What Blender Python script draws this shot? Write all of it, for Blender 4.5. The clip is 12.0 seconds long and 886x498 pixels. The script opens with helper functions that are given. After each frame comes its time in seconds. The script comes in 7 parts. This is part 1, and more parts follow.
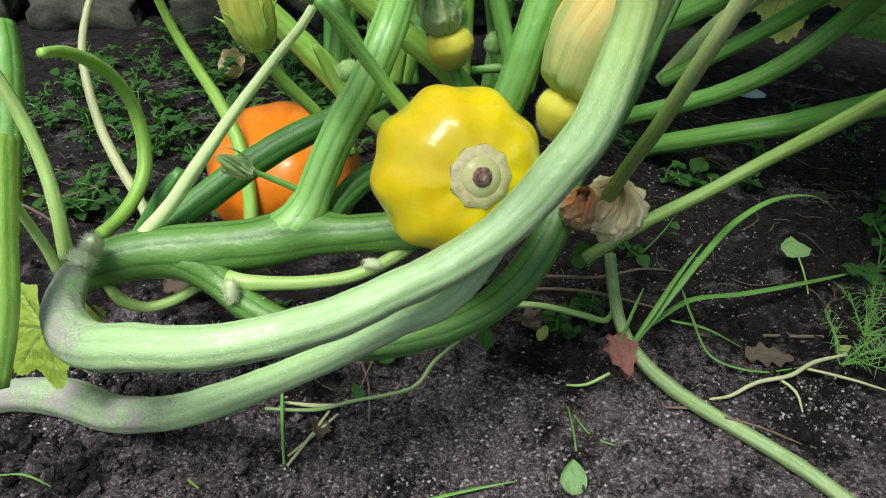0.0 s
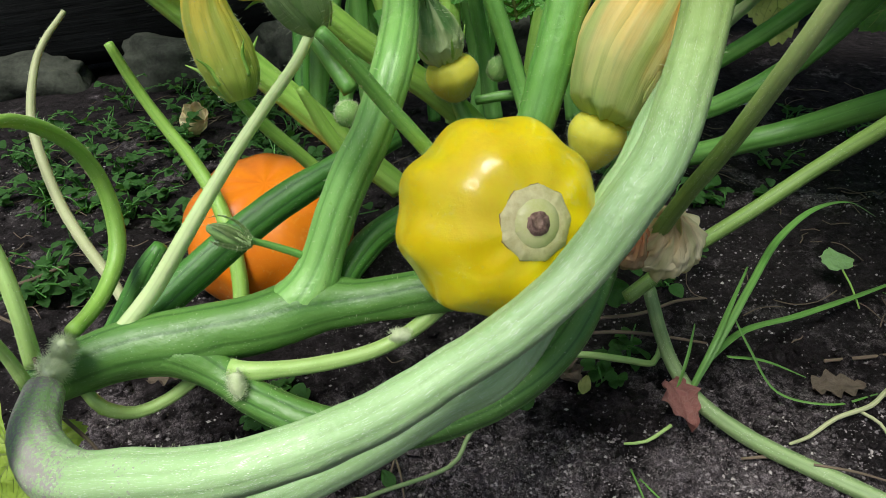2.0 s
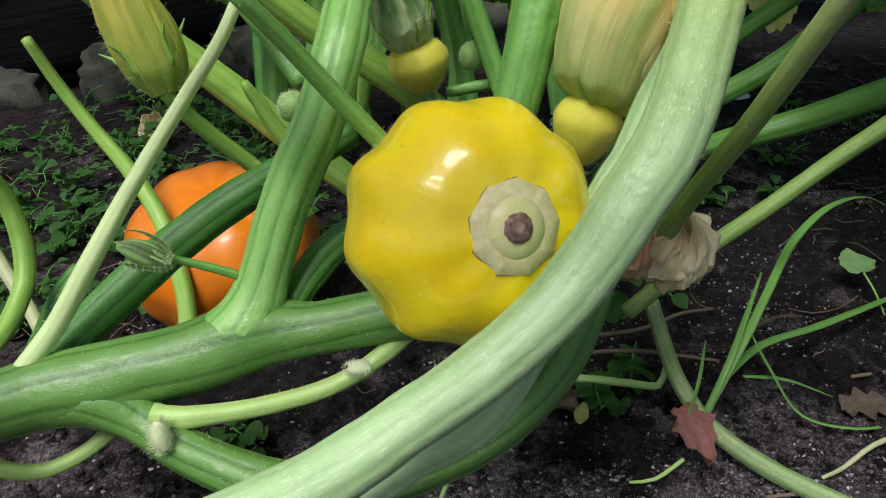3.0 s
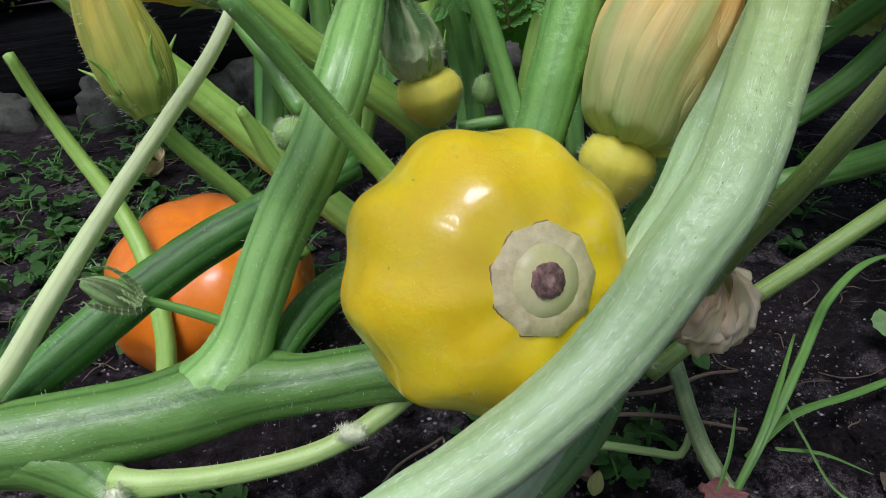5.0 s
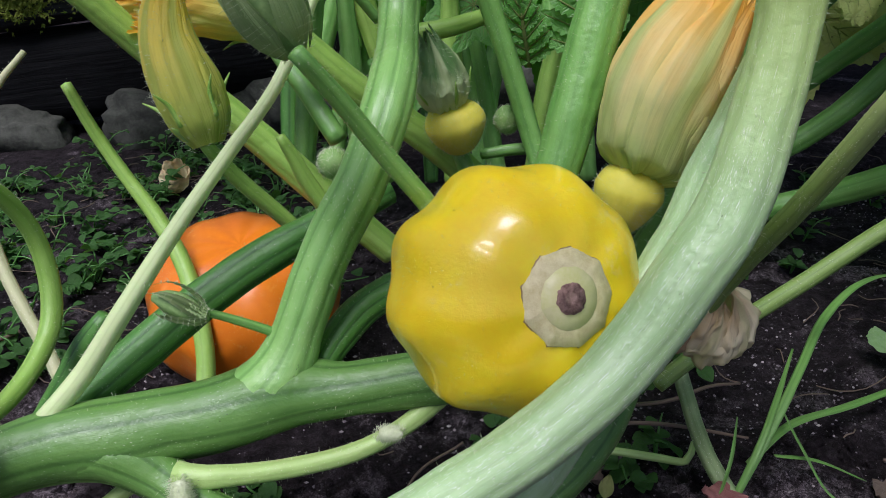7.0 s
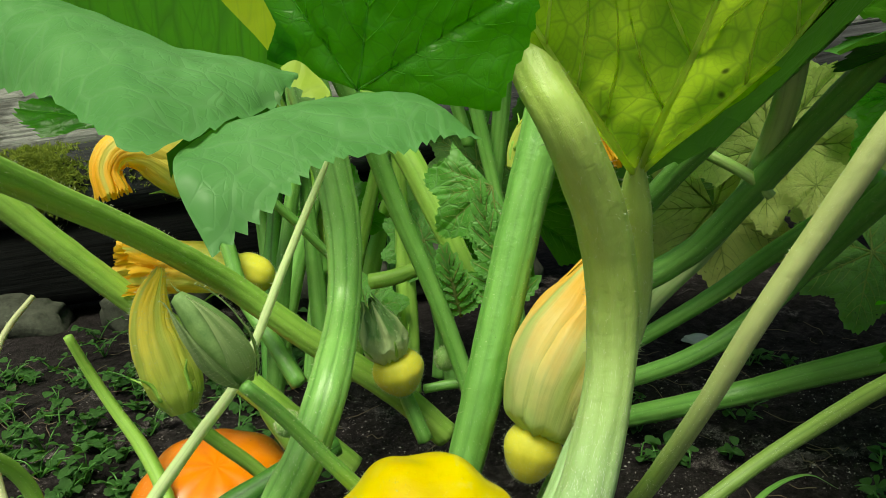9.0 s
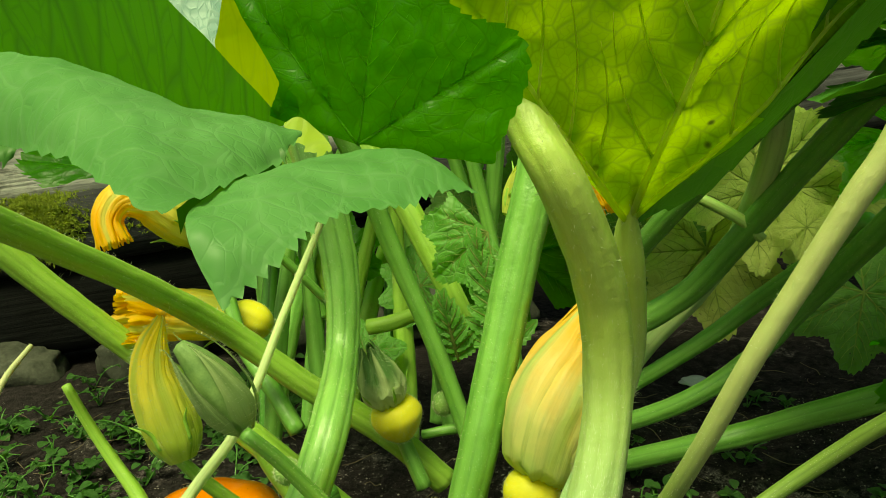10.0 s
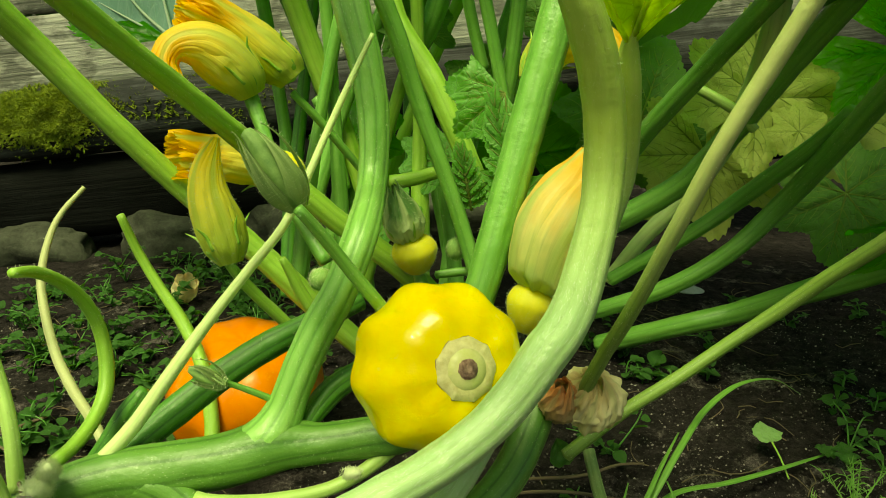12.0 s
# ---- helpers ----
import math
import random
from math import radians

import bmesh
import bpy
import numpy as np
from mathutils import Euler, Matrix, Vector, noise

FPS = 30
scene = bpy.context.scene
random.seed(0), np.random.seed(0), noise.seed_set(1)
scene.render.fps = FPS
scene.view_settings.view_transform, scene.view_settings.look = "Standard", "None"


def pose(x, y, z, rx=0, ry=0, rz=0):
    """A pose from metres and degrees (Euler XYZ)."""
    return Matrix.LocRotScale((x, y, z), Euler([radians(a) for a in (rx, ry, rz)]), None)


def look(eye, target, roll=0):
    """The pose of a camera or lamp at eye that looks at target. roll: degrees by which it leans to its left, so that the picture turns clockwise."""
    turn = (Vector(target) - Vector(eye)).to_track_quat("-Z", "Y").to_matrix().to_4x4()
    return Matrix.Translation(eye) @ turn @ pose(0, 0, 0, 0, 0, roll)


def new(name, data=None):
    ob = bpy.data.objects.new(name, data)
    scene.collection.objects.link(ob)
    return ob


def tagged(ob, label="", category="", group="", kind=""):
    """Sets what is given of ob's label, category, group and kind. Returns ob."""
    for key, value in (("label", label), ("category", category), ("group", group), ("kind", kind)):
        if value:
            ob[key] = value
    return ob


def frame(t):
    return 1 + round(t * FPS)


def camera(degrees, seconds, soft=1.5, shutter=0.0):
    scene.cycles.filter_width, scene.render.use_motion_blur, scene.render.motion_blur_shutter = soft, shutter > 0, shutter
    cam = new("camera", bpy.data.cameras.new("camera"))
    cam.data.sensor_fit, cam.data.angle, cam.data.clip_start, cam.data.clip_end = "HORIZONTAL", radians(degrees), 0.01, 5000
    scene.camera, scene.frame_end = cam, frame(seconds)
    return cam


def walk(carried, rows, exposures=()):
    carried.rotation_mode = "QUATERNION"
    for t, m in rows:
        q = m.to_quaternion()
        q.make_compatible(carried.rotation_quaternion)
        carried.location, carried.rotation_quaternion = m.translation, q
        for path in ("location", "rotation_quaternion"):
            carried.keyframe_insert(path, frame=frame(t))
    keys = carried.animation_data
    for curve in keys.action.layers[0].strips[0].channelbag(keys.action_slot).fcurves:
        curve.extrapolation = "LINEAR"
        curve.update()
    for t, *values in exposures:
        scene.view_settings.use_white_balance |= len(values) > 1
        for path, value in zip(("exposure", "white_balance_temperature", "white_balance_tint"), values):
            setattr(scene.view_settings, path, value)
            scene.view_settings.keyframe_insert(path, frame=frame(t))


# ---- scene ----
cam = camera(61.1, 12.0, soft=0.9)
PATH = [
    (0, (0.0167, 0.0168, 0.4318), (-0.0151, 1.7044, -0.6411), 1.11),
    (0.5, (0.0105, 0.0441, 0.4252), (-0.0074, 1.7263, -0.6565), 0.70),
    (1, (0.0022, 0.0627, 0.4084), (0.0184, 1.7504, -0.6647), 0.07),
    (1.5, (-0.0083, 0.0790, 0.4056), (0.0132, 1.7899, -0.6300), -1.34),
    (2, (-0.0241, 0.0884, 0.4066), (0.0336, 1.8203, -0.5921), -3.07),
    (2.5, (-0.0162, 0.1164, 0.3981), (0.0367, 1.8697, -0.5627), -4.18),
    (3, (-0.0090, 0.1517, 0.3698), (0.0759, 1.8972, -0.6029), -4.30),
    (5, (-0.0127, 0.1911, 0.3524), (0.0886, 1.9867, -0.5227), -2.12),
    (5.5, (-0.0126, 0.1922, 0.3464), (0.0828, 1.9913, -0.5220), -1.72),
    (6, (-0.0199, 0.1853, 0.3532), (0.0685, 1.9832, -0.5185), -1.72),
    (6.5, (-0.0262, 0.1783, 0.3651), (0.0552, 1.9832, -0.4927), -1.71),
    (6.7, (-0.0264, 0.1733, 0.3650), (0.0651, 1.9791, -0.4898), -1.62),
    (8.3, (-0.0094, 0.0941, 0.4578), (0.0424, 1.9847, -0.1928), -3.42),
    (8.5, (-0.0035, 0.0939, 0.4649), (0.0644, 1.9973, -0.1453), -3.53),
    (9, (0.0147, 0.1042, 0.4753), (0.1314, 2.0321, -0.0439), -3.07),
    (9.5, (0.0147, 0.1052, 0.4763), (0.1571, 2.0555, 0.0569), -2.79),
    (10, (0.0135, 0.0971, 0.4791), (0.1498, 2.0503, 0.0708), -3.49),
    (10.5, (0.0100, 0.0735, 0.4647), (0.0905, 2.0212, 0.0176), -3.05),
    (11, (0.0055, 0.0509, 0.4442), (0.0931, 1.9934, -0.0240), -1.56),
    (11.5, (-0.0010, 0.0293, 0.4298), (0.0907, 1.9641, -0.0686), -0.96),
    (12, (-0.0064, 0.0117, 0.4194), (0.1134, 1.9316, -0.1277), -0.37),
]
EXPOSURES = [(0, -0.05, 6200, 6), (1.0, -0.11, 6200, 6), (2.0, -0.26, 6200, 6), (2.5, -0.31, 6200, 8), (5.0, -0.45, 5700, 26), (6.7, -0.45, 5700, 26), (8.5, -0.12, 5700, 16), (9.0, -0.12, 7400, -10), (9.6, 0.04, 10200, -25), (12, 0.0, 12800, -32)]
walk(cam, [(t, look(eye, target, roll)) for t, eye, target, roll in PATH], EXPOSURES)

# ---- world and light ----
world = bpy.data.worlds.new("sky")
scene.world = world
world.use_nodes = True
wn = world.node_tree
sky = wn.nodes.new("ShaderNodeTexSky")
sky.sky_type = "NISHITA"
sky.sun_disc = False
sky.sun_elevation, sky.sun_rotation = radians(63.5), radians(209.7)
sky.air_density, sky.dust_density, sky.ozone_density = 1.0, 4.0, 1.0
wn.nodes["Background"].inputs[1].default_value = 0.105
wn.links.new(sky.outputs[0], wn.nodes["Background"].inputs[0])
sun = new("sun", bpy.data.lights.new("sun", "SUN"))
sun.data.energy, sun.data.angle, sun.data.color = 4.4, radians(24), (1.0, 0.96, 0.88)
sun.matrix_world = look((-1.2, -2.1, 4.8), (0, 0, 0))
scene.view_settings.exposure = 0.13


# ---- node helpers ----
def mat(name):
    m = bpy.data.materials.new(name)
    m.use_nodes = True
    return m, m.node_tree, m.node_tree.nodes["Principled BSDF"]


def nd(nt, kind, **kw):
    n = nt.nodes.new(kind)
    for k, v in kw.items():
        n.inputs[k.replace("_", " ")].default_value = v
    return n


def ramp(nt, fac, stops):
    r = nt.nodes.new("ShaderNodeValToRGB")
    while len(r.color_ramp.elements) < len(stops):
        r.color_ramp.elements.new(0.5)
    for e, (p, c) in zip(r.color_ramp.elements, stops):
        e.position, e.color = p, (*c, 1) if len(c) == 3 else c
    nt.links.new(fac, r.inputs[0])
    return r.outputs[0]


def mixc(nt, fac, a, b, mode="MIX"):
    m = nt.nodes.new("ShaderNodeMix")
    m.data_type, m.blend_type = "RGBA", mode
    for sock, v in ((m.inputs[0], fac), (m.inputs[6], a), (m.inputs[7], b)):
        if isinstance(v, bpy.types.NodeSocket):
            nt.links.new(v, sock)
        elif isinstance(v, tuple):
            sock.default_value = (*v, 1)
        else:
            sock.default_value = v
    return m.outputs[2]


def coords(nt, out="Object", scale=(1, 1, 1)):
    tc = nt.nodes.new("ShaderNodeTexCoord")
    mp = nt.nodes.new("ShaderNodeMapping")
    mp.inputs["Scale"].default_value = scale
    nt.links.new(tc.outputs[out], mp.inputs[0])
    return mp.outputs[0]


def noise_tex(nt, vec, scale, detail=4.0, rough=0.55):
    n = nd(nt, "ShaderNodeTexNoise", Scale=scale, Detail=detail, Roughness=rough)
    nt.links.new(vec, n.inputs["Vector"])
    return n.outputs["Fac"]


def voro(nt, vec, scale, feature="F1"):
    n = nd(nt, "ShaderNodeTexVoronoi", Scale=scale)
    n.feature = feature
    nt.links.new(vec, n.inputs["Vector"])
    return n.outputs["Distance"]


def bump(nt, bsdf, height, strength, distance):
    b = nd(nt, "ShaderNodeBump", Strength=strength, Distance=distance)
    nt.links.new(height, b.inputs["Height"])
    nt.links.new(b.outputs[0], bsdf.inputs["Normal"])
    return b


def math_node(nt, op, a, b=0.0):
    n = nt.nodes.new("ShaderNodeMath")
    n.operation = op
    for sock, v in zip(n.inputs, (a, b)):
        if isinstance(v, bpy.types.NodeSocket):
            nt.links.new(v, sock)
        else:
            sock.default_value = v
    return n.outputs[0]


# ---- materials ----
def stem_material(name, light, deep, streak, streaks=0.5, gloss=0.38, dust=0.0, groove=0.16, upper=None):
    """Juicy ridged stem skin: dark groove lines, fibres and white flecks by uv; dust: soil stuck where the stem touched the ground."""
    m, nt, b = mat(name)
    sep = nt.nodes.new("ShaderNodeSeparateXYZ")
    nt.links.new(coords(nt, "UV"), sep.inputs[0])
    ob = coords(nt)
    crest = math_node(nt, "MULTIPLY_ADD", math_node(nt, "COSINE", math_node(nt, "MULTIPLY", sep.outputs[0], 6.2832)), 0.5)
    crest.node.inputs[2].default_value = 0.5
    broad = noise_tex(nt, coords(nt, "UV", (0.55, 0.8, 1)), 1.5, 4, 0.6)
    tone = math_node(nt, "ADD", math_node(nt, "MULTIPLY", broad, 0.9), math_node(nt, "MULTIPLY", crest, 0.1))
    half = tuple(0.35 * p + 0.65 * q for p, q in zip(deep, light))
    c = ramp(nt, tone, [(0.3, tuple(0.8 * p + 0.2 * q for p, q in zip(deep, light))), (0.48, half), (0.62, light)])
    fibre = noise_tex(nt, coords(nt, "UV", (11, 0.45, 1)), 2.2, 5, 0.65)
    c = mixc(nt, ramp(nt, fibre, [(0.34, (0.18, 0.18, 0.18)), (0.48, (0, 0, 0))]), c, tuple(x * 0.8 for x in deep))
    c = mixc(nt, ramp(nt, fibre, [(0.54, (0, 0, 0)), (0.68, (0.18, 0.18, 0.18))]), c, tuple(min(0.9, x * 1.25) for x in light))
    c = mixc(nt, ramp(nt, crest, [(0.0, (groove,) * 3), (0.14, (0, 0, 0))]), c, tuple(x * 0.55 for x in deep))
    mott = noise_tex(nt, coords(nt, "UV", (1.2, 9, 1)), 1.6, 5, 0.7)
    c = mixc(nt, ramp(nt, mott, [(0.5, (0, 0, 0)), (0.66, (0.25, 0.25, 0.25))]), c, light)
    fleck = ramp(nt, voro(nt, coords(nt, "UV", (8, 26, 1)), 1.5), [(0.1, (1, 1, 1)), (0.2, (0, 0, 0))])
    where = ramp(nt, noise_tex(nt, ob, 55, 2), [(0.44, (0, 0, 0)), (0.54, (1, 1, 1))])
    c = mixc(nt, math_node(nt, "MULTIPLY", math_node(nt, "MULTIPLY", fleck, where), streaks), c, streak)
    dots = ramp(nt, voro(nt, coords(nt, "UV", (5, 36, 1)), 1.0), [(0.08, (1, 1, 1)), (0.14, (0, 0, 0))])
    rare = ramp(nt, noise_tex(nt, ob, 90, 2), [(0.6, (0, 0, 0)), (0.64, (0.7, 0.7, 0.7))])
    c = mixc(nt, math_node(nt, "MULTIPLY", dots, rare), c, (0.05, 0.045, 0.025))
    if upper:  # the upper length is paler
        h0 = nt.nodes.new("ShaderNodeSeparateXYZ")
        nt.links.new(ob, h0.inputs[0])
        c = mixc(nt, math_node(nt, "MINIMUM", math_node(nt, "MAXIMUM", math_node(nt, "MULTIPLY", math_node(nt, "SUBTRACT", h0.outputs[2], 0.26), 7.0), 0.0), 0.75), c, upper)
    rough = ramp(nt, mott, [(0.3, (gloss + 0.18,) * 3), (0.7, (gloss - 0.02,) * 3)])
    if dust:
        wax = ramp(nt, noise_tex(nt, coords(nt, "UV", (10.0, 6.0, 1)), 2.6, 8, 0.72), [(0.58, (0, 0, 0)), (0.62, (0.85, 0.85, 0.85))])
        c = mixc(nt, wax, c, (0.82, 0.88, 0.78))
        z = nt.nodes.new("ShaderNodeSeparateXYZ")
        nt.links.new(ob, z.inputs[0])
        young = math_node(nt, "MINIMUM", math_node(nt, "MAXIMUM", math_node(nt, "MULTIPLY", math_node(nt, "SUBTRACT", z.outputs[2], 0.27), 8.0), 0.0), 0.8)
        c = mixc(nt, young, c, (0.44, 0.57, 0.1))  # the upper length is yellower
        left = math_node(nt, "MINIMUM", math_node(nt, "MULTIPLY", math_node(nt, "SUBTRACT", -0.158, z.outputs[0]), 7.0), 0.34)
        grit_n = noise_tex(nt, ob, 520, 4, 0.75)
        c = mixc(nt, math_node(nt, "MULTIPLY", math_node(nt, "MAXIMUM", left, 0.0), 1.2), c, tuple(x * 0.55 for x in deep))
        d = math_node(nt, "ADD", math_node(nt, "MULTIPLY", left, 0.5), math_node(nt, "SUBTRACT", grit_n, 0.5))
        d = math_node(nt, "ADD", d, math_node(nt, "MULTIPLY", math_node(nt, "SUBTRACT", noise_tex(nt, ob, 45, 3), 0.5), 0.5))
        d = ramp(nt, d, [(0.13, (0, 0, 0)), (0.22, (1, 1, 1))])
        c = mixc(nt, math_node(nt, "MULTIPLY", d, dust), c, (0.33, 0.295, 0.295))
        rough = mixc(nt, d, rough, (0.9,) * 3)
    nt.links.new(rough, b.inputs["Roughness"])
    nt.links.new(c, b.inputs["Base Color"])
    h = math_node(nt, "ADD", math_node(nt, "MULTIPLY", fibre, 0.18), math_node(nt, "MULTIPLY", noise_tex(nt, ob, 300, 4), 0.4))
    h = math_node(nt, "ADD", h, math_node(nt, "MULTIPLY", noise_tex(nt, ob, 80, 3), 1.2))
    bump(nt, b, h, 0.55, 0.0015)
    b.inputs["Specular IOR Level"].default_value = 0.6
    b.inputs["Subsurface Weight"].default_value = 0.1
    b.inputs["Subsurface Radius"].default_value = (0.003, 0.006, 0.002)
    b.inputs["Subsurface Scale"].default_value = 1.0
    return m


pale_skin = stem_material("pale_stem", (0.43, 0.62, 0.2), (0.32, 0.5, 0.13), (0.72, 0.78, 0.6), 0.4, 0.35)
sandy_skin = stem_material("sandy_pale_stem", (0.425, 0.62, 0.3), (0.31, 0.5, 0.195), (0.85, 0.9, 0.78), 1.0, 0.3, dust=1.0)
vine_skin = stem_material("vine_stem", (0.135, 0.285, 0.06), (0.055, 0.175, 0.026), (0.5, 0.62, 0.4), 0.5, 0.36, groove=0.6)
green_skin = stem_material("green_stem", (0.2, 0.43, 0.095), (0.09, 0.27, 0.042), (0.5, 0.62, 0.42), 0.5, 0.33, groove=0.2)
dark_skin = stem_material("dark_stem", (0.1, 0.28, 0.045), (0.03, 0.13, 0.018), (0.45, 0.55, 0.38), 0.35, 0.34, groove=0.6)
mid_skin = stem_material("mid_stem", (0.33, 0.55, 0.1), (0.22, 0.44, 0.055), (0.55, 0.66, 0.42), 0.3, 0.36, groove=0.2)
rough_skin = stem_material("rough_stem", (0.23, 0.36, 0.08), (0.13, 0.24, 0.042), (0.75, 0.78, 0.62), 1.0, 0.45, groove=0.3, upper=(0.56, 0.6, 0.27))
creep_skin = stem_material("creeping_stem_skin", (0.26, 0.36, 0.15), (0.15, 0.25, 0.08), (0.75, 0.78, 0.66), 1.0, 0.5)
blanched_skin = stem_material("blanched_stem", (0.62, 0.75, 0.37), (0.5, 0.66, 0.26), (0.8, 0.85, 0.7), 0.3, 0.36)
riser_skin = stem_material("upright_stem", (0.29, 0.54, 0.15), (0.13, 0.36, 0.06), (0.62, 0.74, 0.52), 0.8, 0.27, groove=0.45)
straw_skin = stem_material("straw_stem", (0.48, 0.5, 0.28), (0.34, 0.37, 0.18), (0.5, 0.45, 0.3), 0.3, 0.6)
grass_skin = stem_material("grass_blade", (0.16, 0.34, 0.07), (0.09, 0.24, 0.04), (0.3, 0.45, 0.2), 0.2, 0.4)
root_skin = stem_material("dry_root", (0.17, 0.125, 0.085), (0.09, 0.065, 0.045), (0.3, 0.25, 0.2), 0.4, 0.8)


def simple(name, a, b_, scale, rough=0.5, bump_s=0.3, bump_d=0.001, sss=0.0, coat=0.0, detail=5):
    m, nt, b = mat(name)
    v = coords(nt)
    n1, n2 = noise_tex(nt, v, scale, detail), noise_tex(nt, v, scale * 7, 4, 0.65)
    f = math_node(nt, "ADD", math_node(nt, "MULTIPLY", n1, 0.65), math_node(nt, "MULTIPLY", n2, 0.35))
    nt.links.new(ramp(nt, f, [(0.32, a), (0.66, b_)]), b.inputs["Base Color"])
    b.inputs["Roughness"].default_value = rough
    bump(nt, b, f, bump_s, bump_d)
    if sss:
        b.inputs["Subsurface Weight"].default_value = sss
        b.inputs["Subsurface Radius"].default_value = (0.008, 0.005, 0.002)
        b.inputs["Subsurface Scale"].default_value = 1.0
    b.inputs["Coat Weight"].default_value = coat
    b.inputs["Coat Roughness"].default_value = 0.07
    return m


def freckled(m, dots, pale):
    """Tiny brown pores and pale flecks, part wear, part painted reflections, on a smooth rind."""
    nt = m.node_tree
    b = nt.nodes["Principled BSDF"]
    c = b.inputs["Base Color"].links[0].from_socket
    v = coords(nt)
    # pale scuffs, with the rind's broken-up reflections put into the same colour
    worn = math_node(nt, "MULTIPLY", ramp(nt, noise_tex(nt, v, 95, 6, 0.7), [(0.56, (0, 0, 0)), (0.66, (1, 1, 1))]), ramp(nt, noise_tex(nt, v, 24, 3), [(0.52, (0, 0, 0)), (0.62, (0.55, 0.55, 0.55))]))
    c = mixc(nt, worn, c, pale)
    pore = math_node(nt, "MULTIPLY", ramp(nt, voro(nt, v, 150), [(0.05, (1, 1, 1)), (0.1, (0, 0, 0))]), ramp(nt, noise_tex(nt, v, 60, 2), [(0.56, (0, 0, 0)), (0.6, (0.8, 0.8, 0.8))]))
    nt.links.new(mixc(nt, pore, c, dots), b.inputs["Base Color"])


yellow_rind = simple("yellow_rind", (1.0, 0.67, 0.001), (1.0, 0.8, 0.003), 26, 0.32, 0.4, 0.0022, 0.12, 0.45)
orange_rind = simple("orange_rind", (0.68, 0.16, 0.003), (0.8, 0.235, 0.008), 20, 0.3, 0.08, 0.0008, 0.1, 0.2)
freckled(yellow_rind, (0.3, 0.16, 0.01), (0.95, 0.74, 0.2))
freckled(orange_rind, (0.2, 0.06, 0.01), (0.86, 0.4, 0.08))
young_rind = simple("young_rind", (0.62, 0.6, 0.05), (0.8, 0.72, 0.08), 60, 0.6, 0.1, 0.0006, 0.12)
bud_dark = simple("bud_body", (0.13, 0.25, 0.07), (0.25, 0.39, 0.13), 150, 0.6, 0.3, 0.0006)
bud_rind = simple("bud_rind", (0.17, 0.34, 0.08), (0.27, 0.45, 0.13), 80, 0.6, 0.2, 0.0006)
cork = simple("blossom_scar_cork", (0.7, 0.6, 0.26), (0.92, 0.84, 0.48), 300, 0.6, 0.7, 0.0008)
ring_flesh = simple("blossom_scar_ring", (0.72, 0.72, 0.26), (0.84, 0.8, 0.42), 120, 0.32, 0.2, 0.0004)
rim_tan = simple("blossom_scar_rim", (0.2, 0.12, 0.05), (0.5, 0.36, 0.16), 400, 0.7, 0.6, 0.0008)
core_brown = simple("blossom_scar_core", (0.12, 0.055, 0.035), (0.62, 0.4, 0.32), 500, 0.7, 0.8, 0.0012)
hair_white = simple("plant_hair", (0.6, 0.7, 0.42), (0.74, 0.8, 0.56), 300, 0.5)
fuzz = simple("pale_fuzz", (0.5, 0.6, 0.3), (0.74, 0.8, 0.56), 300, 0.7)


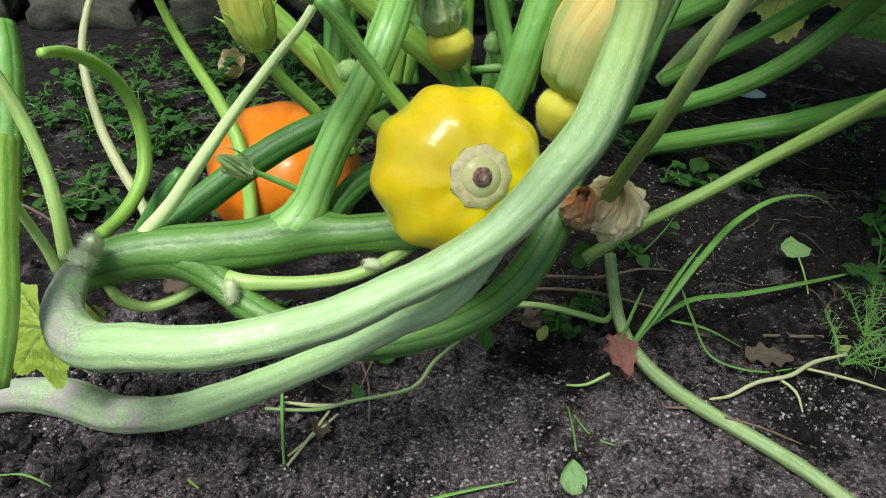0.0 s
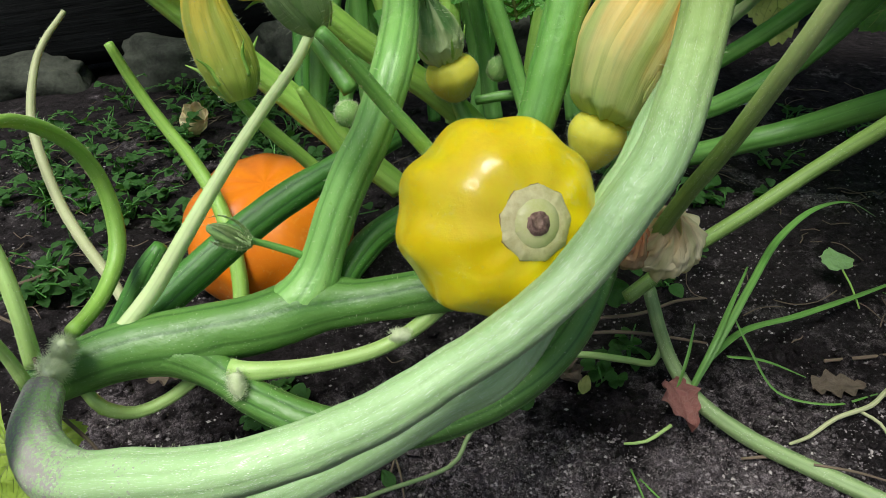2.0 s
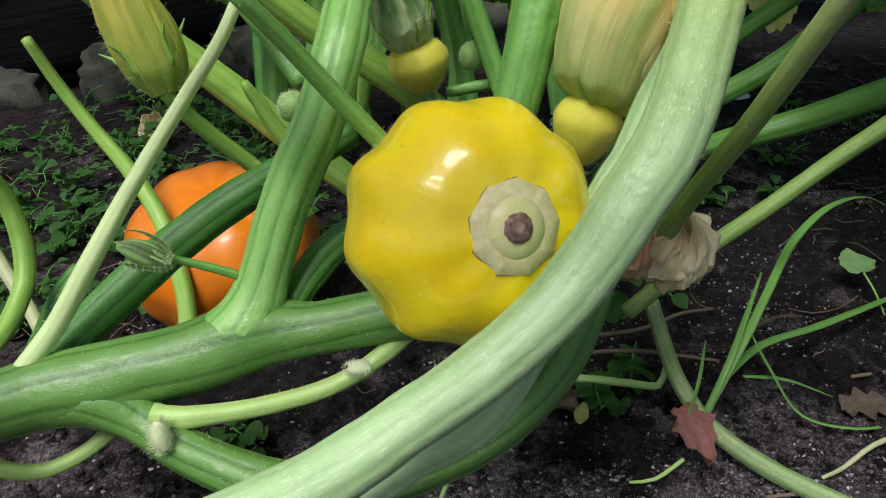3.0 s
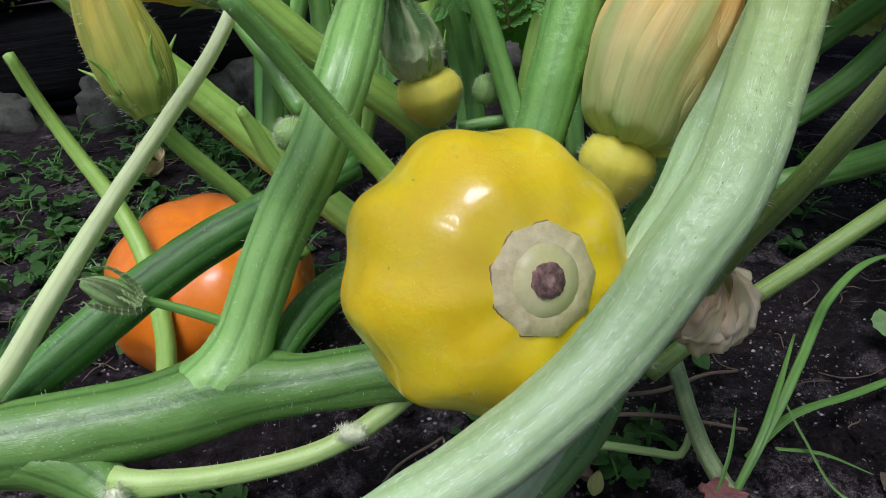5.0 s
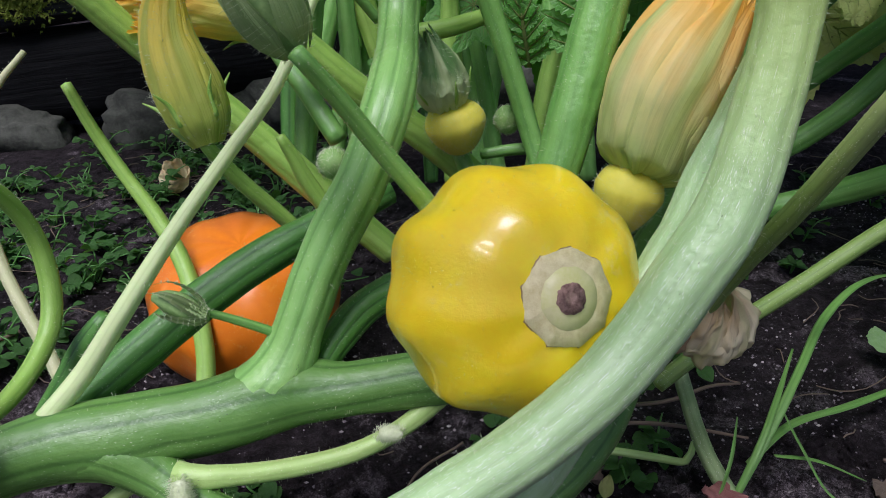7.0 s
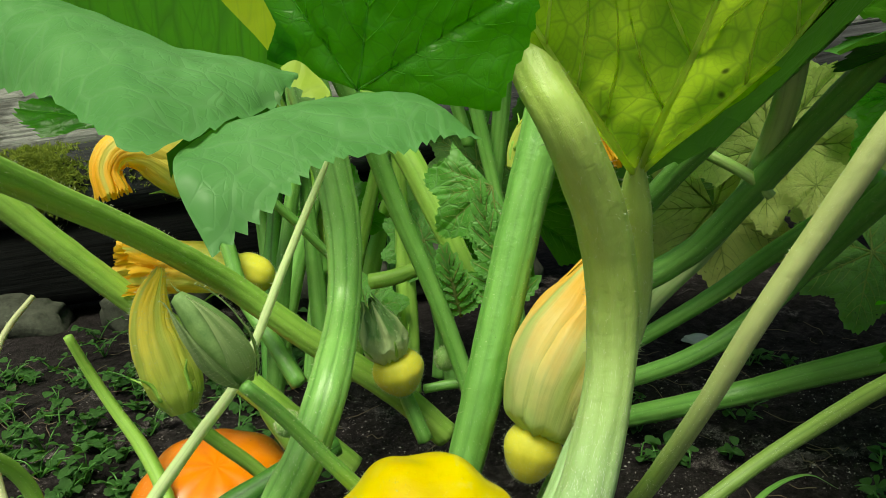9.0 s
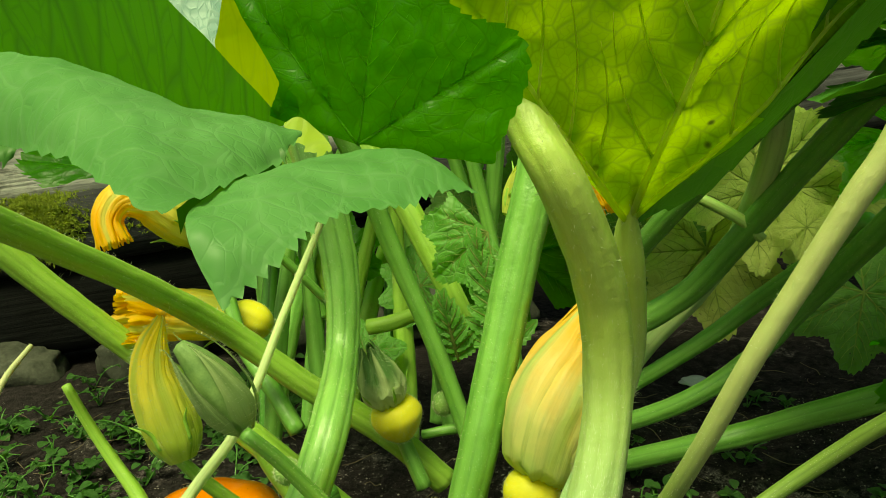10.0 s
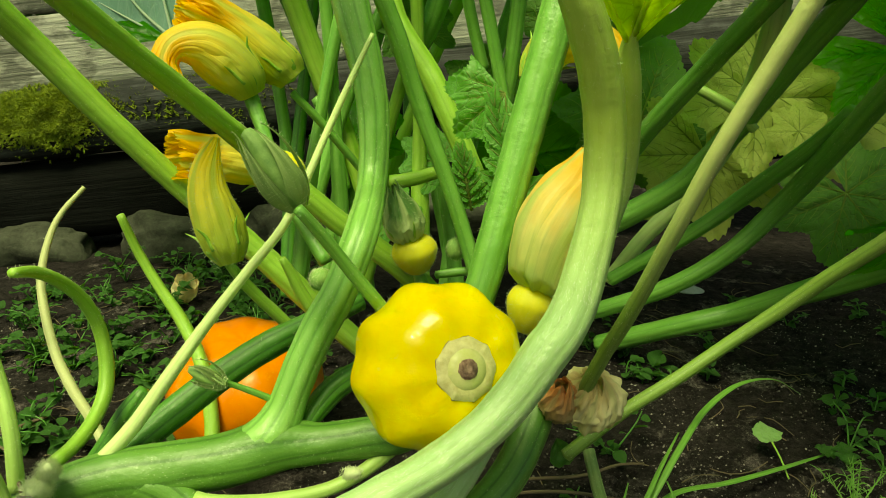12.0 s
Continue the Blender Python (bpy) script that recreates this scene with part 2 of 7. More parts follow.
def soil_material():
    m, nt, b = mat("dark_soil")
    v = coords(nt)
    big, mid_, fine, dusty = noise_tex(nt, v, 4.5, 5), noise_tex(nt, v, 60, 8, 0.68), noise_tex(nt, v, 260, 8, 0.85), noise_tex(nt, v, 900, 4, 0.8)
    c = ramp(nt, mid_, [(0.38, (0.006, 0.005, 0.0053)), (0.53, (0.024, 0.02, 0.0212)), (0.67, (0.062, 0.051, 0.055))])
    c = mixc(nt, ramp(nt, big, [(0.42, (0, 0, 0)), (0.62, (0.5, 0.5, 0.5))]), c, (0.018, 0.0142, 0.015))
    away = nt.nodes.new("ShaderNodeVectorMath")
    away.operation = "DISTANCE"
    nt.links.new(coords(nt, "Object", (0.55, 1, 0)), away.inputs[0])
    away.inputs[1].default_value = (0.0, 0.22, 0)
    front_light = math_node(nt, "MAXIMUM", math_node(nt, "MINIMUM", math_node(nt, "MULTIPLY", math_node(nt, "SUBTRACT", 0.34, away.outputs["Value"]), 0.6), 0.075), -0.09)  # light on the open front soil, and shade behind it, put into the colour
    # dry patches by noise, plus the light put in at the front
    dry = ramp(nt, math_node(nt, "ADD", math_node(nt, "MULTIPLY", noise_tex(nt, v, 15, 7, 0.62), 0.6), math_node(nt, "ADD", front_light, math_node(nt, "MULTIPLY", noise_tex(nt, v, 3.6, 4), 0.4))), [(0.47, (0.05, 0.05, 0.05)), (0.57, (1, 1, 1))])
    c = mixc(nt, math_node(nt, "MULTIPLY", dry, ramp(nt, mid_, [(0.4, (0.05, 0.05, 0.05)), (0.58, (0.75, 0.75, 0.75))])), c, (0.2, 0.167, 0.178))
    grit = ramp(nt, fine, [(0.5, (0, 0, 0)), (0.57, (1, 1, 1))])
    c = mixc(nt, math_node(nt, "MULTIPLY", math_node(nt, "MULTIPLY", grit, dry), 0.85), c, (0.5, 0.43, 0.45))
    c = mixc(nt, ramp(nt, dusty, [(0.42, (0.8, 0.8, 0.8)), (0.5, (0, 0, 0))]), c, (0.014, 0.011, 0.012))
    speck = ramp(nt, voro(nt, v, 240), [(0.1, (1, 1, 1)), (0.17, (0, 0, 0))])
    some = ramp(nt, noise_tex(nt, v, 90, 2), [(0.6, (0, 0, 0)), (0.68, (1, 1, 1))])
    c = mixc(nt, math_node(nt, "MULTIPLY", speck, some), c, (0.5, 0.46, 0.45))
    nt.links.new(c, b.inputs["Base Color"])
    b.inputs["Roughness"].default_value = 0.92
    b.inputs["Specular IOR Level"].default_value = 0.1
    h = math_node(nt, "ADD", math_node(nt, "MULTIPLY", mid_, 1.0), math_node(nt, "MULTIPLY", fine, 0.7))
    bump(nt, b, h, 1.0, 0.007)
    return m


def grit_material():
    """Loose mineral grains, each of its own tone."""
    m, nt, b = mat("mineral_grit")
    g = nt.nodes.new("ShaderNodeNewGeometry")
    n = noise_tex(nt, coords(nt), 500, 3)
    c = ramp(nt, g.outputs["Random Per Island"], [(0.0, (0.02, 0.017, 0.018)), (0.55, (0.1, 0.085, 0.09)), (0.85, (0.33, 0.29, 0.3)), (1.0, (0.55, 0.5, 0.48))])
    nt.links.new(mixc(nt, math_node(nt, "MULTIPLY", n, 0.5), c, (0.05, 0.043, 0.045)), b.inputs["Base Color"])
    b.inputs["Roughness"].default_value = 0.9
    return m


grit_grains = grit_material()
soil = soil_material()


def leaf_material(name, light, deep, vein, glow, reticule=26.0, spots=0.0, gloss=0.42, through_=0.42, relief=0.45, net_k=0.55):
    """Thin leaf: two-tone lamina, a net of fine veins, some light passing through."""
    m, nt, b = mat(name)
    uv = coords(nt, "UV")
    ob = coords(nt)
    n = noise_tex(nt, uv, 5, 5)
    c = ramp(nt, n, [(0.3, deep), (0.68, light)])
    warp = nd(nt, "ShaderNodeTexNoise", Scale=9.0, Detail=2.0)
    nt.links.new(uv, warp.inputs["Vector"])
    wv = nt.nodes.new("ShaderNodeVectorMath")
    wv.operation = "MULTIPLY_ADD"
    nt.links.new(warp.outputs["Color"], wv.inputs[0])
    wv.inputs[1].default_value = (0.06, 0.06, 0.06)
    nt.links.new(uv, wv.inputs[2])
    net = voro(nt, wv.outputs[0], reticule, "DISTANCE_TO_EDGE")
    net2 = voro(nt, wv.outputs[0], reticule * 3.1, "DISTANCE_TO_EDGE")
    line = ramp(nt, net, [(0.0, (1, 1, 1)), (0.085, (0, 0, 0))])
    line2 = ramp(nt, net2, [(0.0, (0.45, 0.45, 0.45)), (0.1, (0, 0, 0))])
    lines = math_node(nt, "MAXIMUM", line, line2)
    c = mixc(nt, math_node(nt, "MULTIPLY", lines, net_k), c, vein)
    g = mixc(nt, math_node(nt, "MULTIPLY", lines, net_k), glow, deep)
    if spots:
        sp = ramp(nt, voro(nt, uv, 30), [(0.1, (1, 1, 1)), (0.16, (0, 0, 0))])
        wh = ramp(nt, noise_tex(nt, uv, 7, 2), [(0.52, (0, 0, 0)), (0.6, (1, 1, 1))])
        s = math_node(nt, "MULTIPLY", math_node(nt, "MULTIPLY", sp, wh), spots)
        c, g = mixc(nt, s, c, (0.03, 0.035, 0.02)), mixc(nt, s, g, (0.02, 0.02, 0.01))
    nt.links.new(c, b.inputs["Base Color"])
    b.inputs["Roughness"].default_value = gloss
    b.inputs["Specular IOR Level"].default_value = 0.32
    h = math_node(nt, "SUBTRACT", math_node(nt, "MULTIPLY", n, 0.3), lines)
    bm_ = bump(nt, b, h, relief, 0.0016)
    tr = nt.nodes.new("ShaderNodeBsdfTranslucent")
    nt.links.new(g, tr.inputs[0])
    nt.links.new(bm_.outputs[0], tr.inputs["Normal"])
    mx = nt.nodes.new("ShaderNodeMixShader")
    mx.inputs[0].default_value = through_
    nt.links.new(b.outputs[0], mx.inputs[1])
    nt.links.new(tr.outputs[0], mx.inputs[2])
    nt.links.new(mx.outputs[0], nt.nodes["Material Output"].inputs[0])
    return m


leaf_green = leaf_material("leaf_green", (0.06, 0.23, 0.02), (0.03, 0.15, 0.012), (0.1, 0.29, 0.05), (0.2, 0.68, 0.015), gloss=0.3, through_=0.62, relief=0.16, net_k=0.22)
# the pale bluish sky sheen of the front lobes is put into this green
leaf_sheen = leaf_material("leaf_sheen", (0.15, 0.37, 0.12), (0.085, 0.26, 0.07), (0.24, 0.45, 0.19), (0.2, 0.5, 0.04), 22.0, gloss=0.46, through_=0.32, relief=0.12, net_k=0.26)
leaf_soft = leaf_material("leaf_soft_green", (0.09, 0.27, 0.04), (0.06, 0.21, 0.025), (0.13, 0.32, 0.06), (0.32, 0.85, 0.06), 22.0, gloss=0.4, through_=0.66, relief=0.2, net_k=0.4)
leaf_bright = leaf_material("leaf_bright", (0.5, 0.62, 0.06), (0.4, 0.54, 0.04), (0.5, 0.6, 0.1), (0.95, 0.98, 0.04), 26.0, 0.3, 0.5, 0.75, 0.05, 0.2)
# darker copy of the leaf green, with shade put into its colour
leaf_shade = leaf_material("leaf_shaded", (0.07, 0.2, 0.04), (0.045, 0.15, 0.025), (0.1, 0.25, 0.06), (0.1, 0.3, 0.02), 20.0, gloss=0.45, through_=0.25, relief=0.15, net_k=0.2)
vein_white = leaf_material("leaf_vein_white", (0.62, 0.72, 0.64), (0.55, 0.66, 0.58), (0.6, 0.7, 0.62), (0.5, 0.6, 0.4), 3.0, 0.0, 0.5, 0.3, 0.05, 0.1)
leaf_glaucous = leaf_material("leaf_glaucous", (0.22, 0.38, 0.35), (0.15, 0.29, 0.26), (0.4, 0.52, 0.46), (0.2, 0.36, 0.15), 22.0, gloss=0.4, through_=0.2, relief=0.22, net_k=0.25)
vein_pale = leaf_material("leaf_vein", (0.34, 0.42, 0.14), (0.28, 0.36, 0.1), (0.3, 0.4, 0.12), (0.4, 0.5, 0.1), 3.0, 0.0, 0.5, 0.5)
vein_green = leaf_material("leaf_vein_green", (0.14, 0.34, 0.07), (0.11, 0.3, 0.05), (0.14, 0.34, 0.07), (0.4, 0.9, 0.1), 3.0, 0.0, 0.5, 0.75)
leaf_lime = leaf_material("leaf_lime", (0.4, 0.54, 0.08), (0.28, 0.44, 0.05), (0.45, 0.56, 0.16), (0.5, 0.7, 0.05), 9.0, 0.3, 0.5, 0.4, 0.2, 0.3)
leaf_fresh = leaf_material("leaf_fresh", (0.14, 0.38, 0.075), (0.08, 0.28, 0.04), (0.26, 0.48, 0.16), (0.3, 0.62, 0.05), 9.0, gloss=0.45, through_=0.4, relief=0.4)
leaf_under = leaf_material("leaf_underside", (0.3, 0.42, 0.06), (0.2, 0.34, 0.04), (0.16, 0.28, 0.05), (0.55, 0.76, 0.05), 40.0, 0.8, 0.55, 0.8, 0.07, 0.45)
rib_under = leaf_material("leaf_rib_underside", (0.66, 0.7, 0.3), (0.55, 0.62, 0.22), (0.56, 0.62, 0.25), (0.9, 0.98, 0.4), 3.0, 0.0, 0.5, 0.88, 0.1, 0.1)
leaf_yellow = leaf_material("leaf_yellowing", (0.64, 0.68, 0.26), (0.45, 0.53, 0.16), (0.4, 0.46, 0.16), (0.6, 0.66, 0.1), 20.0, 0.5, 0.5, 0.4, net_k=0.3)
leaf_spotted = leaf_material("leaf_spotted", (0.13, 0.26, 0.06), (0.08, 0.2, 0.04), (0.16, 0.28, 0.1), (0.2, 0.42, 0.04), 18.0, 1.0, 0.5, 0.3)
weed_green = leaf_material("weed_leaf", (0.052, 0.15, 0.03), (0.025, 0.09, 0.016), (0.09, 0.19, 0.05), (0.14, 0.33, 0.03), 6.0, 0.0, 0.45, 0.3)
red_leaf_skin = leaf_material("dry_red_leaf", (0.3, 0.13, 0.11), (0.2, 0.075, 0.065), (0.36, 0.2, 0.17), (0.3, 0.1, 0.08), 8.0, 0.0, 0.7, 0.15)

weed_light = leaf_material("weed_leaf_light", (0.3, 0.5, 0.2), (0.2, 0.38, 0.13), (0.36, 0.55, 0.26), (0.3, 0.5, 0.1), 6.0, 0.0, 0.5, 0.3)
root_leaf = leaf_material("dry_brown_leaf", (0.15, 0.115, 0.085), (0.075, 0.055, 0.042), (0.2, 0.16, 0.12), (0.2, 0.14, 0.07), 8.0, 0.0, 0.75, 0.15)


def petal_material(name, tip, mid_c, base, through_=0.35, stops=(0.2, 0.55, 0.85), rib_w=0.05):
    """Petal coloured along its length by uv, with pleat lines."""
    m, nt, b = mat(name)
    tc = nt.nodes.new("ShaderNodeTexCoord")
    sp = nt.nodes.new("ShaderNodeSeparateXYZ")
    nt.links.new(tc.outputs["UV"], sp.inputs[0])
    wob = noise_tex(nt, coords(nt), 60, 3)
    along = math_node(nt, "ADD", sp.outputs[1], math_node(nt, "MULTIPLY", math_node(nt, "SUBTRACT", wob, 0.5), 0.35))
    c = ramp(nt, along, list(zip(stops, (base, mid_c, tip))))
    lines = noise_tex(nt, coords(nt, "UV", (14, 1.0, 1)), 1.0, 3)
    fade = ramp(nt, along, [(0.3, (0.32, 0.32, 0.32)), (0.8, (0.05, 0.05, 0.05))])
    c = mixc(nt, math_node(nt, "MULTIPLY", ramp(nt, lines, [(0.5, (0, 0, 0)), (0.6, (1, 1, 1))]), fade), c, tuple(x * 0.72 for x in base))
    fold = math_node(nt, "PINGPONG", math_node(nt, "ADD", math_node(nt, "MULTIPLY", sp.outputs[0], 4.0), math_node(nt, "MULTIPLY", wob, 0.5)), 1.0)
    c = mixc(nt, math_node(nt, "MULTIPLY", ramp(nt, fold, [(0.1, (1, 1, 1)), (0.3, (0, 0, 0))]), ramp(nt, along, [(0.45, (0.22, 0.22, 0.22)), (1.0, (0.05, 0.05, 0.05))])), c, tuple(x * 0.8 for x in base))
    rib = math_node(nt, "ABSOLUTE", math_node(nt, "SUBTRACT", sp.outputs[0], 0.5))
    c = mixc(nt, ramp(nt, rib, [(rib_w, (0.8, 0.8, 0.8)), (rib_w * 2.6, (0, 0, 0))]), c, base)
    nt.links.new(c, b.inputs["Base Color"])
    b.inputs["Roughness"].default_value = 0.5
    bm_ = bump(nt, b, math_node(nt, "ADD", lines, math_node(nt, "ADD", math_node(nt, "MULTIPLY", wob, 0.5), fold)), 0.5, 0.0016)
    tr = nt.nodes.new("ShaderNodeBsdfTranslucent")
    nt.links.new(c, tr.inputs[0])
    nt.links.new(bm_.outputs[0], tr.inputs["Normal"])
    mx = nt.nodes.new("ShaderNodeMixShader")
    mx.inputs[0].default_value = through_
    nt.links.new(b.outputs[0], mx.inputs[1])
    nt.links.new(tr.outputs[0], mx.inputs[2])
    nt.links.new(mx.outputs[0], nt.nodes["Material Output"].inputs[0])
    return m


petal_orange = petal_material("petal_orange", (0.98, 0.58, 0.05), (0.97, 0.82, 0.17), (0.72, 0.78, 0.19), 0.5)
petal_cream = petal_material("petal_cream", (0.97, 0.6, 0.1), (0.95, 0.9, 0.42), (0.6, 0.76, 0.28), 0.5, (0.05, 0.38, 0.85))
petal_yellow = petal_material("petal_yellow", (0.97, 0.8, 0.1), (0.93, 0.86, 0.18), (0.6, 0.7, 0.14), 0.5)
petal_green = petal_material("petal_green", (0.14, 0.28, 0.08), (0.13, 0.28, 0.08), (0.6, 0.72, 0.36), 0.2)
petal_bud = petal_material("petal_bud", (0.3, 0.46, 0.14), (0.24, 0.4, 0.12), (0.4, 0.56, 0.2), 0.4)
sepal_green = petal_material("sepal_green", (0.5, 0.62, 0.3), (0.44, 0.57, 0.25), (0.24, 0.37, 0.13), 0.3, rib_w=0.1)
petal_wilted = petal_material("petal_wilted", (0.74, 0.58, 0.32), (0.92, 0.84, 0.56), (0.72, 0.68, 0.36), 0.35)
petal_burnt = petal_material("petal_burnt", (0.75, 0.3, 0.12), (0.62, 0.38, 0.2), (0.4, 0.3, 0.16), 0.15)


def wood_material(name, a, b_, rough=0.85):
    m, nt, b = mat(name)
    g = noise_tex(nt, coords(nt, "Object", (3, 60, 60)), 1.4, 6, 0.65)
    big = noise_tex(nt, coords(nt), 9, 4)
    c = mixc(nt, big, ramp(nt, g, [(0.3, a), (0.7, b_)]), tuple(x * 0.6 for x in a))
    stain = ramp(nt, noise_tex(nt, coords(nt, "Object", (1, 1, 2)), 13, 7, 0.65), [(0.47, (0, 0, 0)), (0.58, (0.75, 0.75, 0.75))])
    c = mixc(nt, stain, c, tuple(x * 0.16 for x in b_))
    nt.links.new(c, b.inputs["Base Color"])
    b.inputs["Roughness"].default_value = rough
    b.inputs["Specular IOR Level"].default_value = 0.12
    bump(nt, b, g, 0.9, 0.006)
    return m


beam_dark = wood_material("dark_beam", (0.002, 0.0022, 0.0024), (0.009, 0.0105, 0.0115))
log_grey = wood_material("weathered_log", (0.008, 0.008, 0.0085), (0.15, 0.155, 0.17))
plank_grey = wood_material("grey_plank", (0.36, 0.36, 0.35), (0.62, 0.61, 0.58))
stone_grey = simple("grey_stone", (0.018, 0.02, 0.016), (0.08, 0.085, 0.068), 22, 0.85, 0.8, 0.006)
moss_green = simple("moss", (0.09, 0.14, 0.014), (0.34, 0.4, 0.05), 120, 0.95, 0.8, 0.004)
stone_grey.node_tree.nodes["Principled BSDF"].inputs["Specular IOR Level"].default_value = 0.12
pale_chip = simple("pale_chip", (0.4, 0.42, 0.42), (0.55, 0.57, 0.58), 120, 0.6, 0.2, 0.001)
hedge_green = simple("far_foliage", (0.03, 0.07, 0.015), (0.08, 0.15, 0.035), 8, 0.8, 0.6, 0.02)


# ---- mesh helpers ----
def part(name, bm, material, parent=None, label=""):
    me = bpy.data.meshes.new(name)
    bm.to_mesh(me)
    bm.free()
    for p in me.polygons:
        p.use_smooth = True
    me.materials.append(material)
    ob = new(name, me)
    if parent is not None:
        ob.parent = parent
    if label:
        tagged(ob, label)
    return ob


def thing(name, label, category, group="", kind="", at=(0, 0, 0)):
    ob = new(name)
    ob.location = at
    ob.empty_display_size = 0.02
    return tagged(ob, label, category, group, kind)


def catmull(pts, step):
    """Smooth points (x, y, z, r) through the given ones."""
    p = np.array(pts, float)
    p = np.vstack([2 * p[0] - p[1], p, 2 * p[-1] - p[-2]])
    out = []
    for i in range(1, len(p) - 2):
        n = max(2, int(np.linalg.norm(p[i + 1, :3] - p[i, :3]) / step))
        for k in range(n):
            t = k / n
            out.append(0.5 * (2 * p[i] + (p[i + 1] - p[i - 1]) * t + (2 * p[i - 1] - 5 * p[i] + 4 * p[i + 1] - p[i + 2]) * t * t
                              + (3 * p[i] - p[i - 1] - 3 * p[i + 1] + p[i + 2]) * t ** 3))
    out.append(p[-2])
    return np.array(out)


def frames_along(path):
    """A tangent and two cross directions at each point, without twist."""
    tan = np.gradient(path[:, :3], axis=0)
    tan /= np.linalg.norm(tan, axis=1)[:, None] + 1e-12
    side = np.cross(tan[0], (0.3, 0.2, 1.0))
    side /= np.linalg.norm(side)
    res = []
    for t in tan:
        side = side - t * (side @ t)
        side /= np.linalg.norm(side)
        res.append((t, side, np.cross(t, side)))
    return res


def tube(bm, pts, step=0.006, sides=16, ridges=0, amp=0.05, seed=0, rough=0.0, cap=True, flat=1.0, swell=None):
    path = catmull(pts, step)
    fr = frames_along(path)
    uvl = bm.loops.layers.uv.verify()
    rings, run = [], 0.0
    lens = np.r_[0, np.cumsum(np.linalg.norm(np.diff(path[:, :3], axis=0), axis=1))]
    for i, (q, (t, a, b)) in enumerate(zip(path, fr)):
        ring = []
        for k in range(sides):
            th = 2 * math.pi * k / sides
            r = q[3]
            if ridges:
                r *= 1 + amp * (2 * abs(math.cos((ridges * th + seed) / 2)) ** 0.6 - 1.3)
            if rough:
                r *= 1 + rough * noise.noise((q[0] * 70 + math.cos(th), q[1] * 70 + math.sin(th), q[2] * 70 + seed))
            way = math.cos(th) * a + math.sin(th) * b * flat
            if swell:
                r += swell(q[:3] + r * way)
            ring.append(bm.verts.new(q[:3] + r * way))
        rings.append(ring)
    for i in range(len(rings) - 1):
        for k in range(sides):
            k2 = (k + 1) % sides
            f = bm.faces.new((rings[i][k], rings[i][k2], rings[i + 1][k2], rings[i + 1][k]))
            for lp, (u, v) in zip(f.loops, ((k, i), (k + 1, i), (k + 1, i + 1), (k, i + 1))):
                lp[uvl].uv = ((ridges or 6) * u / sides + seed / 6.2832, lens[v] * 8)
    if cap:
        for ring, q, (t, a, b), s in ((rings[0], path[0], fr[0], -1), (rings[-1], path[-1], fr[-1], 1)):
            c = bm.verts.new(q[:3] + s * t * q[3] * 0.3)
            for k in range(sides):
                vs = (ring[k], ring[(k + 1) % sides], c)
                bm.faces.new(vs if s > 0 else vs[::-1])
    return path, fr


def hairs(bm, path, fr, count, length, rng, lo=0.0, hi=1.0, thick=0.00013):
    """Short stiff bristles that stand off a stem."""
    for _ in range(count):
        i = int(rng.uniform(lo, hi) * (len(path) - 1))
        q, (t, a, b) = path[i], fr[i]
        th = rng.uniform(0, 2 * math.pi)
        out = math.cos(th) * a + math.sin(th) * b
        p = q[:3] + out * q[3] * 0.97 + t * rng.uniform(-0.003, 0.003)
        tip = p + (out + 0.35 * np.array([rng.uniform(-1, 1) for _ in range(3)])) * length * rng.uniform(0.5, 1.2)
        c = np.cross(out, t)
        base = [p + thick * (math.cos(x) * t + math.sin(x) * c) for x in (0, 2.1, 4.2)]
        v = [bm.verts.new(x) for x in (*base, tip)]
        for f in ((0, 1, 3), (1, 2, 3), (2, 0, 3)):
            bm.faces.new([v[n] for n in f])


def frame_of(axis, up=(0, 0, 1)):
    z = Vector(axis).normalized()
    x = Vector(up).cross(z)
    if x.length < 1e-4:
        x = Vector((1, 0, 0))
    x.normalize()
    return Matrix((x, z.cross(x), z)).transposed()


# ---- ground ----
def ground_height(x, y):
    """Trodden garden soil: a shallow hollow before the plant, crumbly clods."""
    v = Vector((x, y, 0))
    h = -0.022 * math.exp(-((x - 0.02) ** 2 / 0.03 + (y - 0.44) ** 2 / 0.02))
    h += 0.016 * math.exp(-((x - 0.25) ** 2 / 0.03 + (y - 0.5) ** 2 / 0.03))
    h += 0.02 * noise.noise(v * 3.1)
    near = max(0.0, 1 - math.hypot(x, y - 0.7) / 2.5)
    h += near * (0.008 * noise.noise(v * 19) + 0.0055 * noise.noise(v * 47 + Vector((3, 1, 7))) + 0.0034 * noise.noise(v * 110) + 0.0015 * abs(noise.noise(v * 170)))
    cl = noise.voronoi(v * 33, distance_metric="DISTANCE")[0]
    h += near * 0.006 * (0.5 - cl[0]) * max(0.0, noise.noise(v * 5.0 + Vector((9, 2, 0))) + 0.25)
    return h


def axis_steps(lo, hi, fine, far):
    s, out = fine, [lo]
    while out[0] > -far:
        s *= 1.22
        out.insert(0, out[0] - s)
    n = int((hi - lo) / fine)
    out += [lo + fine * (i + 1) for i in range(n)]
    s = fine
    while out[-1] < far:
        s *= 1.22
        out.append(out[-1] + s)
    return out


gx, gy = axis_steps(-0.6, 0.75, 0.0042, 80), axis_steps(0.24, 1.1, 0.0042, 80)
verts = [(x, y, ground_height(x, y)) for y in gy for x in gx]
nx = len(gx)
faces = [(j * nx + i, j * nx + i + 1, (j + 1) * nx + i + 1, (j + 1) * nx + i) for j in range(len(gy) - 1) for i in range(nx - 1)]
gm = bpy.data.meshes.new("ground")
gm.from_pydata(verts, [], faces)
for p in gm.polygons:
    p.use_smooth = True
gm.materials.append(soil)
